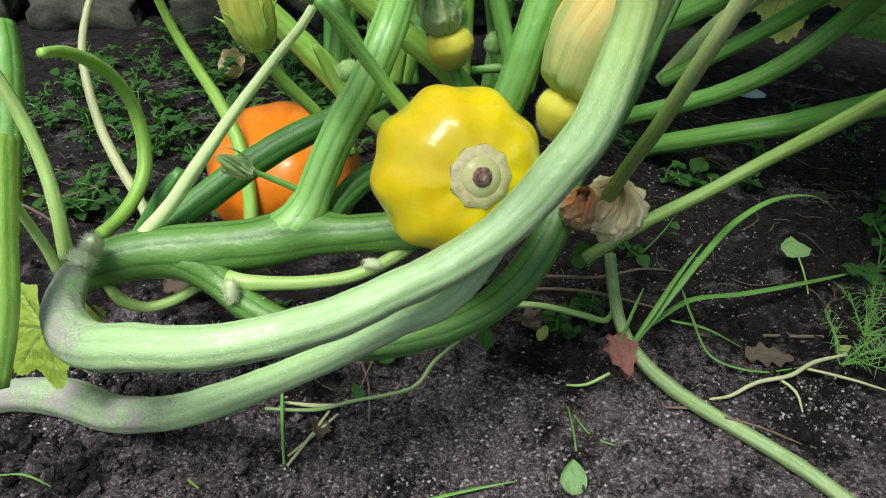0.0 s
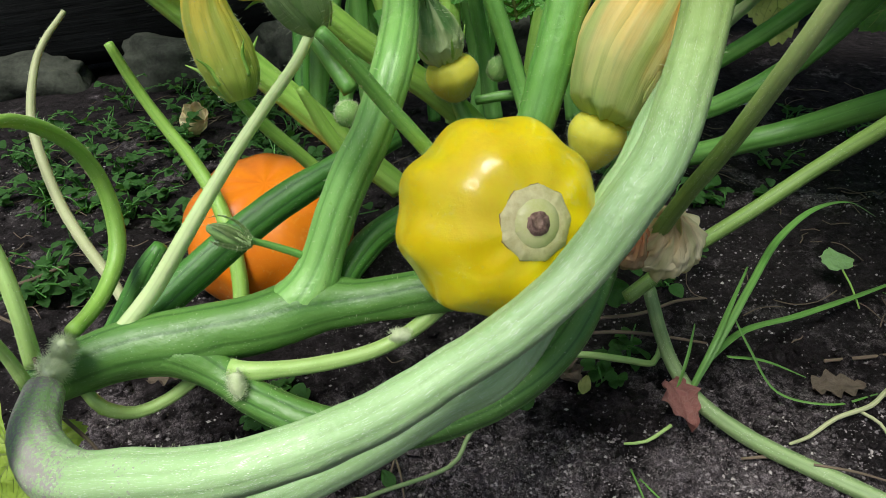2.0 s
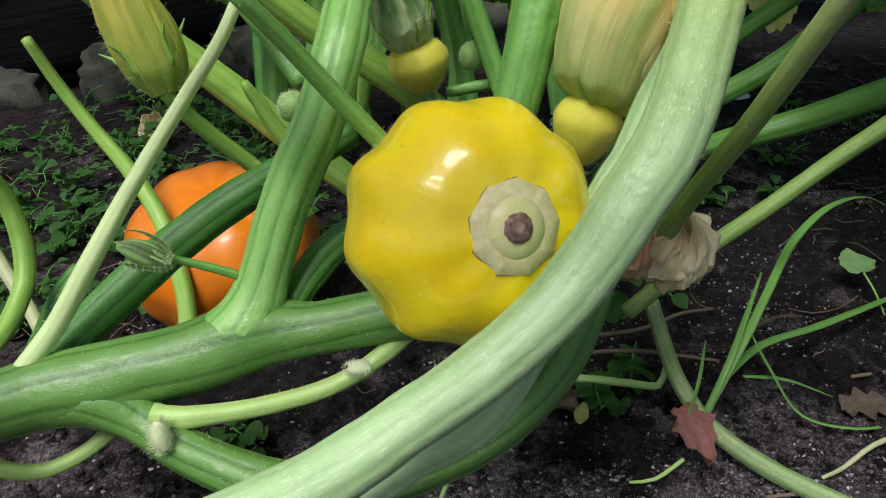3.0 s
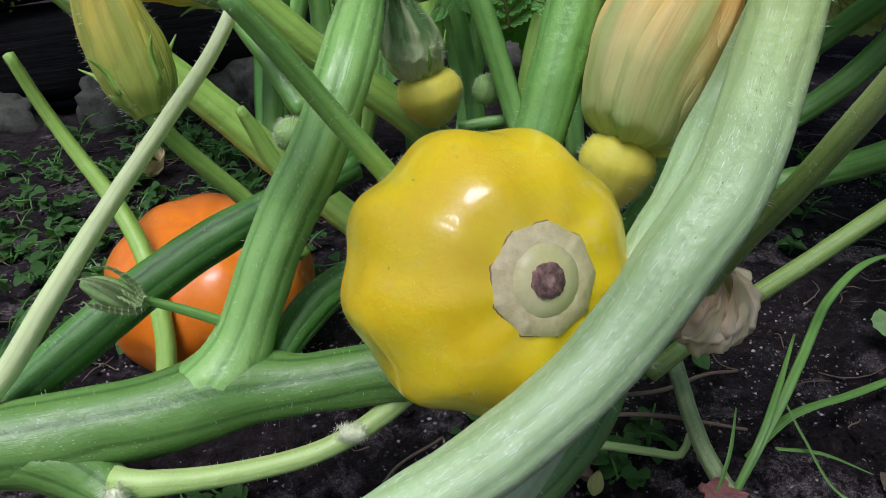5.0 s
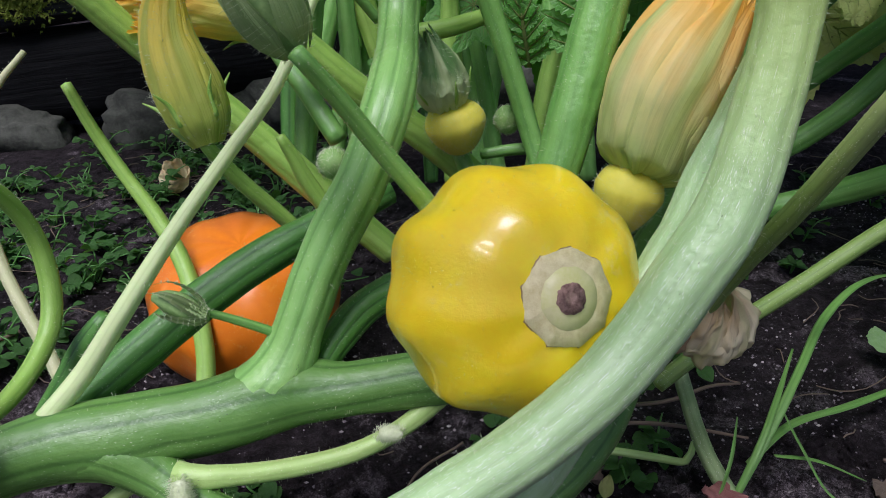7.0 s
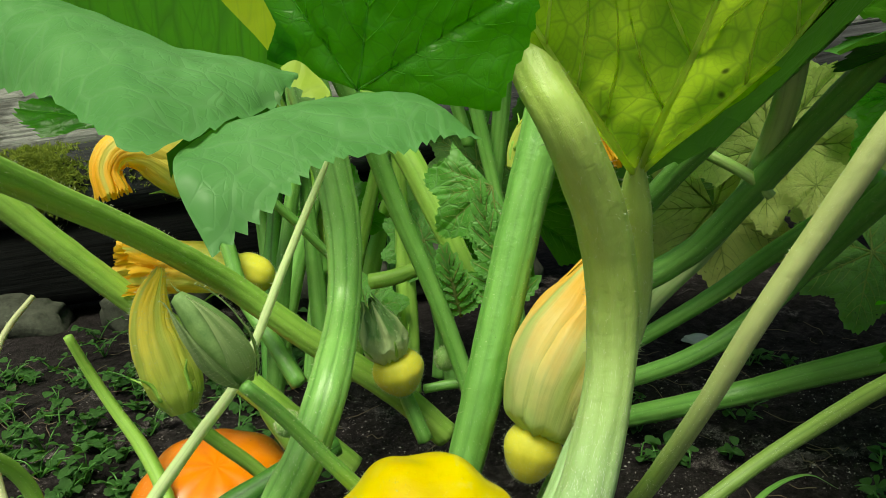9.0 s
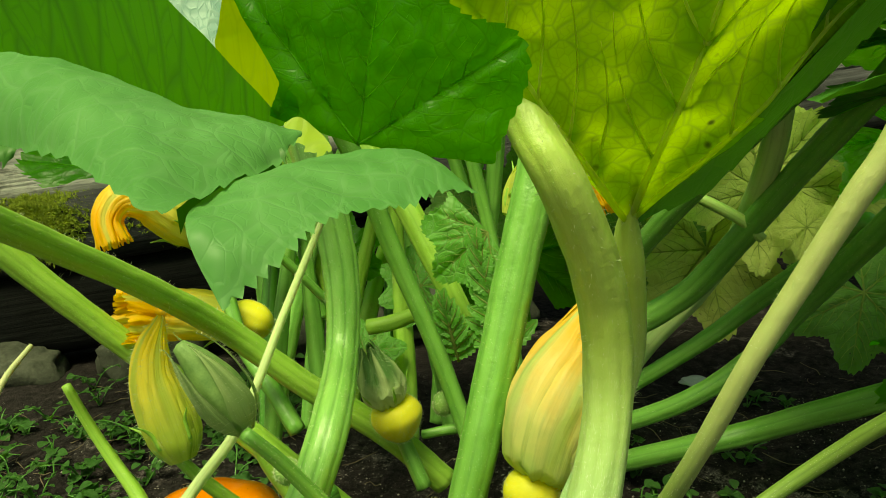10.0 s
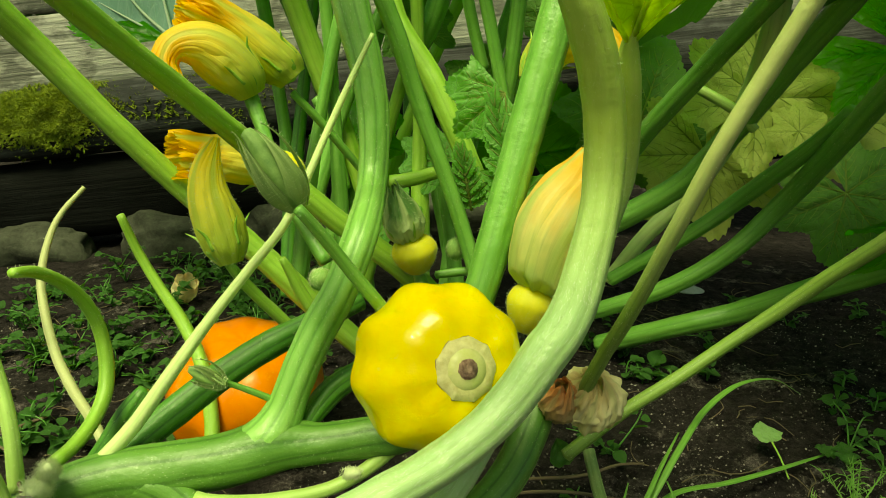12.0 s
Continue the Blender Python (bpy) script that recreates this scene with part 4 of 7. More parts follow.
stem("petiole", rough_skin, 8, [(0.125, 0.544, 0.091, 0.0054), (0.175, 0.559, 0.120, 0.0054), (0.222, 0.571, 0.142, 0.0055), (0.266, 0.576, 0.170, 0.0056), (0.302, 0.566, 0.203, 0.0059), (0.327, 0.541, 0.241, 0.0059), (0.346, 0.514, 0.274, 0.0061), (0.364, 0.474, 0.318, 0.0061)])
stem("petiole", green_skin, 8, [(0.258, 0.924, 0.022, 0.0124), (0.341, 0.850, 0.077, 0.0122), (0.392, 0.825, 0.100, 0.0127), (0.428, 0.783, 0.133, 0.0129), (0.457, 0.740, 0.164, 0.0130), (0.485, 0.705, 0.191, 0.0133), (0.531, 0.657, 0.230, 0.0134)])
stem("petiole", green_skin, 8, [(0.2290, 0.9360, 0.0580, 0.0102), (0.3220, 0.8730, 0.1160, 0.0106), (0.3880, 0.8470, 0.1690, 0.0109), (0.4340, 0.8220, 0.2350, 0.0117), (0.4370, 0.7410, 0.3080, 0.0115), (0.4270, 0.6600, 0.3690, 0.0113), (0.4160, 0.5720, 0.4330, 0.0107), (0.4110, 0.5300, 0.4890, 0.0107), (0.4050, 0.4830, 0.5530, 0.0107)])
stem("petiole", green_skin, 8, [(0.268, 0.923, 0.113, 0.0088), (0.358, 0.881, 0.188, 0.0095), (0.405, 0.850, 0.240, 0.0102), (0.434, 0.767, 0.311, 0.0095), (0.438, 0.722, 0.345, 0.0090)])
stem("petiole", green_skin, 8, [(0.243, 0.899, 0.188, 0.0143), (0.286, 0.882, 0.216, 0.0142), (0.331, 0.853, 0.257, 0.0133), (0.360, 0.806, 0.319, 0.0127), (0.378, 0.737, 0.390, 0.0118), (0.389, 0.674, 0.445, 0.0116), (0.395, 0.632, 0.482, 0.0111), (0.400, 0.594, 0.541, 0.0111), (0.407, 0.551, 0.608, 0.0111)])
stem("petiole", green_skin, 8, [(0.2510, 0.8900, 0.2530, 0.0107), (0.2780, 0.8390, 0.3190, 0.0112), (0.3080, 0.7700, 0.3870, 0.0109), (0.3240, 0.6860, 0.4460, 0.0099), (0.3330, 0.6220, 0.4890, 0.0093), (0.3390, 0.5790, 0.5440, 0.0093), (0.3460, 0.5300, 0.6070, 0.0093)])
stem("petiole", blanched_skin, 8, [(0.3445, 0.6996, 0.5864, 0.0112), (0.3457, 0.7035, 0.5097, 0.0112), (0.3501, 0.7194, 0.4423, 0.0112), (0.3560, 0.7422, 0.4071, 0.0112), (0.3693, 0.7930, 0.3618, 0.0115), (0.3816, 0.8615, 0.3032, 0.0115), (0.3681, 0.9281, 0.2266, 0.0110), (0.3255, 0.9587, 0.1638, 0.0110), (0.2817, 0.9775, 0.0931, 0.0100)])
stem("petiole", pale_skin, 6, [(0.3102, 0.8190, 0.3674, 0.0050), (0.3247, 0.8059, 0.3588, 0.0055), (0.3528, 0.7897, 0.3408, 0.0055), (0.3721, 0.7842, 0.3218, 0.0050)])
stem("petiole", mid_skin, 8, [(-0.152, 0.900, 0.627, 0.0128), (-0.136, 0.902, 0.549, 0.0128), (-0.122, 0.904, 0.480, 0.0128), (-0.094, 0.908, 0.389, 0.0128), (-0.071, 0.905, 0.324, 0.0122), (-0.053, 0.899, 0.272, 0.0116), (-0.029, 0.881, 0.186, 0.0110)])
stem("petiole", green_skin, 8, [(0.133, 0.798, 0.623, 0.0081), (0.128, 0.800, 0.543, 0.0081), (0.123, 0.801, 0.473, 0.0081), (0.116, 0.803, 0.402, 0.0081), (0.107, 0.800, 0.339, 0.0076), (0.094, 0.781, 0.265, 0.0075)])
stem("petiole", green_skin, 8, [(0.081, 0.853, 0.624, 0.0128), (0.065, 0.856, 0.545, 0.0128), (0.050, 0.859, 0.477, 0.0128), (0.035, 0.862, 0.431, 0.0115), (0.019, 0.872, 0.401, 0.0097)])
stem("petiole", green_skin, 4, [(0.048, 0.806, 0.617, 0.0060), (0.059, 0.807, 0.537, 0.0060), (0.068, 0.808, 0.468, 0.0060), (0.077, 0.809, 0.424, 0.0060), (0.087, 0.807, 0.385, 0.0060)])
stem("petiole", mid_skin, 8, [(-0.043, 0.809, 0.594, 0.0099), (-0.024, 0.794, 0.518, 0.0099), (-0.007, 0.782, 0.451, 0.0099), (0.005, 0.773, 0.420, 0.0109), (0.029, 0.761, 0.382, 0.0113), (0.050, 0.746, 0.335, 0.0111), (0.076, 0.733, 0.275, 0.0100)])
stem("petiole", green_skin, 4, [(-0.067, 0.893, 0.246, 0.0068), (-0.078, 0.902, 0.305, 0.0068), (-0.096, 0.906, 0.351, 0.0075)])
stem("petiole", mid_skin, 4, [(-0.012, 0.720, 0.285, 0.0070), (0.010, 0.720, 0.288, 0.0070), (0.037, 0.730, 0.293, 0.0060)])
stem("flower_stalk", green_skin, 5, [(-0.1370, 0.7175, 0.3670, 0.0070), (-0.1231, 0.7010, 0.3299, 0.0060), (-0.1109, 0.6842, 0.2894, 0.0062), (-0.0902, 0.6649, 0.2610, 0.0065), (-0.0691, 0.6449, 0.2298, 0.0068)])
stem("flower_stalk", green_skin, 5, [(-0.103, 0.745, 0.368, 0.0037), (-0.076, 0.755, 0.336, 0.0042), (-0.041, 0.770, 0.288, 0.0039)])
stem("flower_stalk", mid_skin, 5, [(-0.133, 0.559, 0.256, 0.0037), (-0.122, 0.570, 0.233, 0.0046), (-0.096, 0.583, 0.196, 0.0048), (-0.070, 0.583, 0.163, 0.0044)])
stem("cut_stalk", mid_skin, 5, [(-0.106, 0.638, 0.236, 0.0032), (-0.099, 0.640, 0.221, 0.0048), (-0.091, 0.640, 0.202, 0.0058), (-0.073, 0.640, 0.169, 0.0061)])
stem("flower_stalk", green_skin, 5, [(0.009, 0.642, 0.224, 0.0050), (0.016, 0.636, 0.205, 0.0060), (0.025, 0.627, 0.182, 0.0060)])
stem("flower_stalk", green_skin, 5, [(0.027, 0.658, 0.211, 0.0036), (0.053, 0.657, 0.214, 0.0041), (0.083, 0.654, 0.213, 0.0041)])
stem("petiole", green_skin, 5, [(-0.065, 0.772, 0.154, 0.0056), (-0.066, 0.796, 0.235, 0.0087), (-0.069, 0.813, 0.329, 0.0067), (-0.072, 0.818, 0.420, 0.0067), (-0.075, 0.816, 0.485, 0.0067), (-0.077, 0.815, 0.555, 0.0067), (-0.080, 0.813, 0.635, 0.0067)])
stem("petiole", green_skin, 5, [(-0.046, 0.999, 0.073, 0.0080), (-0.062, 1.030, 0.178, 0.0092), (-0.091, 1.050, 0.301, 0.0087), (-0.127, 1.053, 0.419, 0.0087), (-0.156, 1.046, 0.503, 0.0087), (-0.171, 1.042, 0.571, 0.0087), (-0.189, 1.038, 0.649, 0.0087)])
stem("petiole", green_skin, 5, [(-0.108, 0.980, 0.081, 0.0080), (-0.091, 1.012, 0.183, 0.0100), (-0.063, 1.035, 0.302, 0.0085), (-0.027, 1.043, 0.419, 0.0085), (0.002, 1.040, 0.502, 0.0085), (0.018, 1.038, 0.570, 0.0085), (0.035, 1.037, 0.648, 0.0085)])
stem("petiole", green_skin, 5, [(0.053, 0.932, 0.094, 0.0097), (0.070, 0.960, 0.192, 0.0111), (0.097, 0.978, 0.306, 0.0081), (0.129, 0.981, 0.418, 0.0081), (0.154, 0.975, 0.496, 0.0081), (0.168, 0.972, 0.564, 0.0081), (0.185, 0.968, 0.643, 0.0081)])
stem("petiole", mid_skin, 5, [(0.018, 0.792, 0.144, 0.0092), (0.019, 0.817, 0.228, 0.0104), (0.020, 0.835, 0.325, 0.0069), (0.020, 0.841, 0.419, 0.0069), (0.019, 0.838, 0.486, 0.0069), (0.018, 0.836, 0.556, 0.0069), (0.018, 0.834, 0.636, 0.0069)])
stem("petiole", green_skin, 5, [(0.124, 0.738, 0.160, 0.0074), (0.119, 0.762, 0.239, 0.0079), (0.109, 0.781, 0.330, 0.0065), (0.093, 0.789, 0.419, 0.0065), (0.080, 0.788, 0.482, 0.0065), (0.071, 0.787, 0.551, 0.0065), (0.060, 0.786, 0.631, 0.0065)])
stem("petiole", green_skin, 5, [(0.064, 0.854, 0.121, 0.0098), (0.054, 0.882, 0.211, 0.0078), (0.034, 0.902, 0.316, 0.0074), (0.008, 0.909, 0.419, 0.0074), (-0.014, 0.907, 0.492, 0.0074), (-0.028, 0.906, 0.561, 0.0074), (-0.043, 0.904, 0.639, 0.0074)])
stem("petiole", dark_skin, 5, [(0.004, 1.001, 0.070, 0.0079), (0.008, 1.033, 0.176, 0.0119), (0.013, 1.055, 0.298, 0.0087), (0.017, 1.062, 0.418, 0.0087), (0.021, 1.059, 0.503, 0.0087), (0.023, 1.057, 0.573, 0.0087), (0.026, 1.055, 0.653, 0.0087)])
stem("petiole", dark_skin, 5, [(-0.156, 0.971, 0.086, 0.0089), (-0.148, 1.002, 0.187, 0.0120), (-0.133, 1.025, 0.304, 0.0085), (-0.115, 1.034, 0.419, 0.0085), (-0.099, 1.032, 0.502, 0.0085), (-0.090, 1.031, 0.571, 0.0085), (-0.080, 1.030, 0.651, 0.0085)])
stem("petiole", mid_skin, 5, [(-0.063, 0.889, 0.113, 0.0098), (-0.045, 0.917, 0.205, 0.0089), (-0.014, 0.937, 0.313, 0.0077), (0.023, 0.943, 0.419, 0.0077), (0.054, 0.939, 0.494, 0.0077), (0.072, 0.937, 0.562, 0.0077), (0.093, 0.934, 0.639, 0.0077)])
stem("petiole", green_skin, 5, [(0.068, 0.964, 0.082, 0.0070), (0.055, 0.995, 0.184, 0.0100), (0.030, 1.018, 0.303, 0.0084), (-0.003, 1.026, 0.418, 0.0084), (-0.031, 1.022, 0.501, 0.0084), (-0.046, 1.020, 0.569, 0.0084), (-0.063, 1.017, 0.647, 0.0084)])
stem("petiole", green_skin, 5, [(-0.137, 0.986, 0.080, 0.0086), (-0.144, 1.016, 0.184, 0.0132), (-0.154, 1.036, 0.303, 0.0086), (-0.167, 1.041, 0.420, 0.0086), (-0.177, 1.036, 0.502, 0.0086), (-0.183, 1.033, 0.572, 0.0086), (-0.189, 1.030, 0.651, 0.0086)])
stem("petiole", mid_skin, 5, [(0.095, 0.846, 0.123, 0.0069), (0.114, 0.870, 0.213, 0.0092), (0.144, 0.885, 0.317, 0.0074), (0.178, 0.885, 0.418, 0.0074), (0.204, 0.876, 0.489, 0.0074), (0.220, 0.870, 0.557, 0.0074), (0.239, 0.864, 0.634, 0.0074)])
stem("petiole", green_skin, 5, [(-0.124, 0.838, 0.132, 0.0077), (-0.105, 0.866, 0.219, 0.0091), (-0.072, 0.887, 0.320, 0.0073), (-0.031, 0.896, 0.419, 0.0073), (0.003, 0.893, 0.491, 0.0073), (0.023, 0.891, 0.558, 0.0073), (0.047, 0.889, 0.634, 0.0073)])
stem("petiole", mid_skin, 5, [(-0.054, 0.952, 0.090, 0.0078), (-0.030, 0.982, 0.189, 0.0124), (0.009, 1.003, 0.305, 0.0083), (0.057, 1.008, 0.418, 0.0083), (0.096, 1.002, 0.499, 0.0083), (0.117, 0.999, 0.566, 0.0083), (0.140, 0.995, 0.642, 0.0083)])
stem("petiole", green_skin, 5, [(-0.112, 0.758, 0.161, 0.0077), (-0.102, 0.782, 0.239, 0.0087), (-0.085, 0.800, 0.330, 0.0066), (-0.064, 0.808, 0.420, 0.0066), (-0.046, 0.806, 0.484, 0.0066), (-0.033, 0.805, 0.553, 0.0066), (-0.019, 0.803, 0.631, 0.0066)])


# ---- leaves ----
def leaf(at, tip_way, normal, size, material, shape, name="leaf_blade", label="", veins=True, lobe=0.13, seed=0, parent=None, vein_skin=None, rings=26, spokes=220, span=2.93, vein_k=1.0, spread=(0, 48, -48, 98, -98, 145, -145), trim=None, teeth=1.0):
    """A lobed, toothed squash leaf round the top of its stalk; shape(u, v) lifts the flat blade (units of its size)."""
    rng = random.Random(seed)
    n = Vector(normal).normalized()
    y = Vector(tip_way)
    y = (y - n * y.dot(n)).normalized()
    x = y.cross(n)
    bm = bmesh.new()
    uvl = bm.loops.layers.uv.verify()
    ways = [radians(a) for a in spread]

    def edge(a):
        k = 0.8 + lobe * math.cos(a * 360 / 49 * 1.0) * (1 if abs(a) < 2.7 else 0.4)
        k *= (1 - 0.16 * (abs(a) / math.pi) ** 2) * (trim(a) if trim else 1)
        tooth = (a * 12.3 + 0.8 * noise.noise((a * 3, seed, 0))) % 1.0
        return k * (1 + 0.06 * teeth * (tooth - 0.5) + 0.03 * noise.noise((a * 2.2, seed + 5, 0)))

    def lift(u, v):
        r, a = math.hypot(u, v), math.atan2(u, v)
        h = shape(u, v)
        for w in ways:
            d = abs(math.sin(a - w)) * r if abs(a - w) < 1.2 else 1
            h -= 0.022 * math.exp(-(d / 0.03) ** 2) * min(1, r * 5)
        h += 0.03 * noise.noise((u * 5.5 + seed, v * 5.5, 0)) * min(1, r * 3) + 0.014 * noise.noise((u * 15 + seed, v * 15, 3))
        h += 0.05 * r ** 3 * math.sin(a * 7 + seed)
        return h

    def place(u, v):
        return Vector(at) + size * (x * u + y * v + n * lift(u, v))

    grid = []
    for i in range(rings + 1):
        row = []
        for k in range(spokes + 1):
            a = -span + 2 * span * k / spokes
            e = edge(a) if i == rings else 0.8 + (edge(a) - 0.8) * (i / rings) ** 2 if i < rings else 0.8
            r = e * (i / rings)
            u, v = r * math.sin(a), r * math.cos(a)
            row.append((bm.verts.new(place(u, v)), (u * 0.5 + 0.5, v * 0.5 + 0.5)) if i else None)
        grid.append(row)
    c = (bm.verts.new(place(0, 0)), (0.5, 0.5))
    for i in range(rings):
        for k in range(spokes):
            q = [grid[1][k + 1], grid[1][k], c] if i == 0 else [grid[i][k], grid[i][k + 1], grid[i + 1][k + 1], grid[i + 1][k]]
            f = bm.faces.new([p[0] for p in q])
            for lp, p in zip(f.loops, q):
                lp[uvl].uv = p[1]
    ob = part(name, bm, material, parent or plant, label)
    if veins:
        for w in (q for q in ways if abs(q) < span):
            vb = bmesh.new()
            m = edge(w) * 0.93
            pts = []
            for t in np.linspace(0, 1, 9):
                u, v = m * t * math.sin(w), m * t * math.cos(w)
                p = place(u, v)
                pts.append((*p, size * vein_k * (0.022 * (1 - t) + 0.004)))
            tube(vb, pts, size * 0.06, 8)
            for t in (0.22, 0.38, 0.54, 0.7):
                for sd in (1, -1):
                    w2 = w + sd * 0.75
                    sub = []
                    reach = m * (0.42 - 0.3 * abs(t - 0.3)) * (0.8 if abs(w) > 2 else 1)
                    for s in np.linspace(0, 1, 6):
                        ww = w + sd * (0.75 - 0.25 * s)
                        u = m * t * math.sin(w) + reach * s * math.sin(ww)
                        v = m * t * math.cos(w) + reach * s * math.cos(ww)
                        if math.hypot(u, v) > edge(math.atan2(u, v)) * 0.95 or abs(math.atan2(u, v)) > span - 0.05 or min(abs(math.atan2(u, v) - q) for q in ways) < abs(math.atan2(u, v) - w) - 0.03:
                            break
                        p = place(u, v)
                        sub.append((*p, size * vein_k * (0.009 * (1 - s) + 0.0025)))
                    if len(sub) > 2:
                        tube(vb, sub, size * 0.06, 6)
            part("vein", vb, vein_skin or vein_green, ob)
    return ob


def cup(k=0.25, fold=0.0, droop=0.0, side=0.0):
    return lambda u, v: k * (u * u + v * v) + fold * abs(u) - droop * max(0.0, v) ** 2 + side * u * u


def lobes(pairs, material, label, seed, teeth=21):
    """Drooping toothed lobes of one near leaf, each spread between its folded upper line and its toothed margin."""
    bm = bmesh.new()
    uvl = bm.loops.layers.uv.verify()
    rng = random.Random(seed)
    for upper, lower, bulge in pairs:
        n, m = 150, 26
        rows = []
        up_, lo_ = [np.array(catmull([(*p, 0) for p in q], 0.0008))[:, :3] for q in (upper, lower)]
        for i in range(n + 1):
            t = i / n
            a, b = (Vector([np.interp(t, np.linspace(0, 1, len(q)), q[:, c]) for c in range(3)]) for q in (up_, lo_))
            d = b - a
            saw = (t * teeth + 0.7 * noise.noise((t * 9, seed, 0))) % 1.0
            tooth = d.normalized() * (0.003 * (0.35 - saw) if d.length > 0.004 else 0)
            row = []
            for j in range(m + 1):
                v = j / m
                p = a.lerp(b, v) + tooth * v ** 10
                h = bulge * math.sin(math.pi * min(1, v * 1.05)) * min(1, d.length / 0.03)
                h += 0.0016 * noise.noise(p * 60) + 0.0007 * noise.noise(p * 170)
                p = p + Vector((0.05, -0.45, 0.9)).normalized() * h
                row.append((bm.verts.new(p), (p.x * 4 + 0.5, p.y * 4 + 0.5)))
            rows.append(row)
        for r0, r1 in zip(rows, rows[1:]):
            for j in range(m):
                q = [r0[j], r0[j + 1], r1[j + 1], r1[j]]
                f = bm.faces.new([x[0] for x in q])
                for lp, x in zip(f.loops, q):
                    lp[uvl].uv = x[1]
    return part("leaf_blade", bm, material, plant, label)


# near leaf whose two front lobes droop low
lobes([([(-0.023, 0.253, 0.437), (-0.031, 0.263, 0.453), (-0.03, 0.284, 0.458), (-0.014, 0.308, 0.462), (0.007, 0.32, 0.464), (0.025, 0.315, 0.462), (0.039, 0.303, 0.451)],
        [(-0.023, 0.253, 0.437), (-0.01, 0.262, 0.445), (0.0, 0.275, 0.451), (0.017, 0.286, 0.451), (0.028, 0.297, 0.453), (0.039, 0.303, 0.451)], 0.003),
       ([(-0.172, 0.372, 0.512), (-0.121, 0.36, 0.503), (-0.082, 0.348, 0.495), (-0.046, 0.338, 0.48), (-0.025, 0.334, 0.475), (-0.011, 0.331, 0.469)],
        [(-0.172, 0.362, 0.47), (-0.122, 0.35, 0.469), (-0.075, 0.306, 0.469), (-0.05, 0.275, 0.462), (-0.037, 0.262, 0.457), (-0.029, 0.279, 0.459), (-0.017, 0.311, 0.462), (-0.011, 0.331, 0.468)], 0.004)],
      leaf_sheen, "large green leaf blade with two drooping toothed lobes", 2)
# the leaf that stands up behind it
leaf((0.004, 0.378, 0.462), (0.25, -0.1, 1), (-0.38, -1, -0.3), 0.094, leaf_green, cup(-0.12, 0.0, 0.1), label="dark glossy green leaf blade", seed=4, lobe=0.08, vein_k=0.2, vein_skin=vein_green, span=1.5, teeth=0.45, trim=lambda a: 1 - 0.62 * min(1, max(0, (-a - 0.85) / 0.25)) - 0.14 * min(1, max(0, (a - 0.1) / 0.5)) - 0.16 * max(0, (a - 1.1) / 0.4) ** 2)
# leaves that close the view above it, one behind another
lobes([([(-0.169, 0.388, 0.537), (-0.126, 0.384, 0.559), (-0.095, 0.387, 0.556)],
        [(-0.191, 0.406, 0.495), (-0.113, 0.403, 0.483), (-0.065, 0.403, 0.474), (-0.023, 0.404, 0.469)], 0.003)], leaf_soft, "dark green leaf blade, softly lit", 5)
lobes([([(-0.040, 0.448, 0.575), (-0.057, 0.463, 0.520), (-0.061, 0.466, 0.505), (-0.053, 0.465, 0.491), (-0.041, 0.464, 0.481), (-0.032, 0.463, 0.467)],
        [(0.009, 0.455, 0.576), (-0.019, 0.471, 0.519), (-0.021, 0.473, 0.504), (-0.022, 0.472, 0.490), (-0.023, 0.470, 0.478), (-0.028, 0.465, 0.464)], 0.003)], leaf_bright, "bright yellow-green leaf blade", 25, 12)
lobes([([(-0.125, 0.576, 0.613), (-0.102, 0.535, 0.529), (-0.072, 0.516, 0.495), (-0.041, 0.497, 0.465)],
        [(-0.038, 0.579, 0.612), (-0.053, 0.542, 0.528), (-0.050, 0.525, 0.497), (-0.027, 0.500, 0.464)], 0.004)], leaf_glaucous, "blue-grey leaf blade behind the bright one", 26)
lobes([([(-0.022, 0.376, 0.471), (-0.016, 0.377, 0.473), (-0.009, 0.374, 0.467), (-0.005, 0.368, 0.462)],
        [(-0.021, 0.373, 0.469), (-0.017, 0.368, 0.464), (-0.011, 0.364, 0.460), (-0.005, 0.367, 0.461)], 0.0)], leaf_lime, "small yellowed leaf lobe at the stalk", 28, 4)
# the shadow under the front lobe is put into this strip's colour
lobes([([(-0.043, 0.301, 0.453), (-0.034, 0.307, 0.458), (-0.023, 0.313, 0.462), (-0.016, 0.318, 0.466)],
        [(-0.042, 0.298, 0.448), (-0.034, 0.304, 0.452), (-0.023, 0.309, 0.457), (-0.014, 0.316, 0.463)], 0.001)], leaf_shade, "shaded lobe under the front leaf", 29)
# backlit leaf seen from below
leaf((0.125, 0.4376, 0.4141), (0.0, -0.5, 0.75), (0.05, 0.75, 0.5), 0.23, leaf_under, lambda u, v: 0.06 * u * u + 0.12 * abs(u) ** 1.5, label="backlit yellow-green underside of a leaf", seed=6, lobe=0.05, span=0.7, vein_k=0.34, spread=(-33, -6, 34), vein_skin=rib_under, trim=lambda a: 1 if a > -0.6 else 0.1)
# the fold's shade is put into its darker green
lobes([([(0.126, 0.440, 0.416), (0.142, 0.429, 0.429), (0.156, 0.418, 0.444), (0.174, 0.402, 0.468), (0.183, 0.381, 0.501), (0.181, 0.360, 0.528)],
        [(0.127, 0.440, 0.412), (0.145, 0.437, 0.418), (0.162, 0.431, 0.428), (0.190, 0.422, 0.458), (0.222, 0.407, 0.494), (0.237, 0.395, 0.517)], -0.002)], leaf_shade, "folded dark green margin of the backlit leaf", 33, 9)
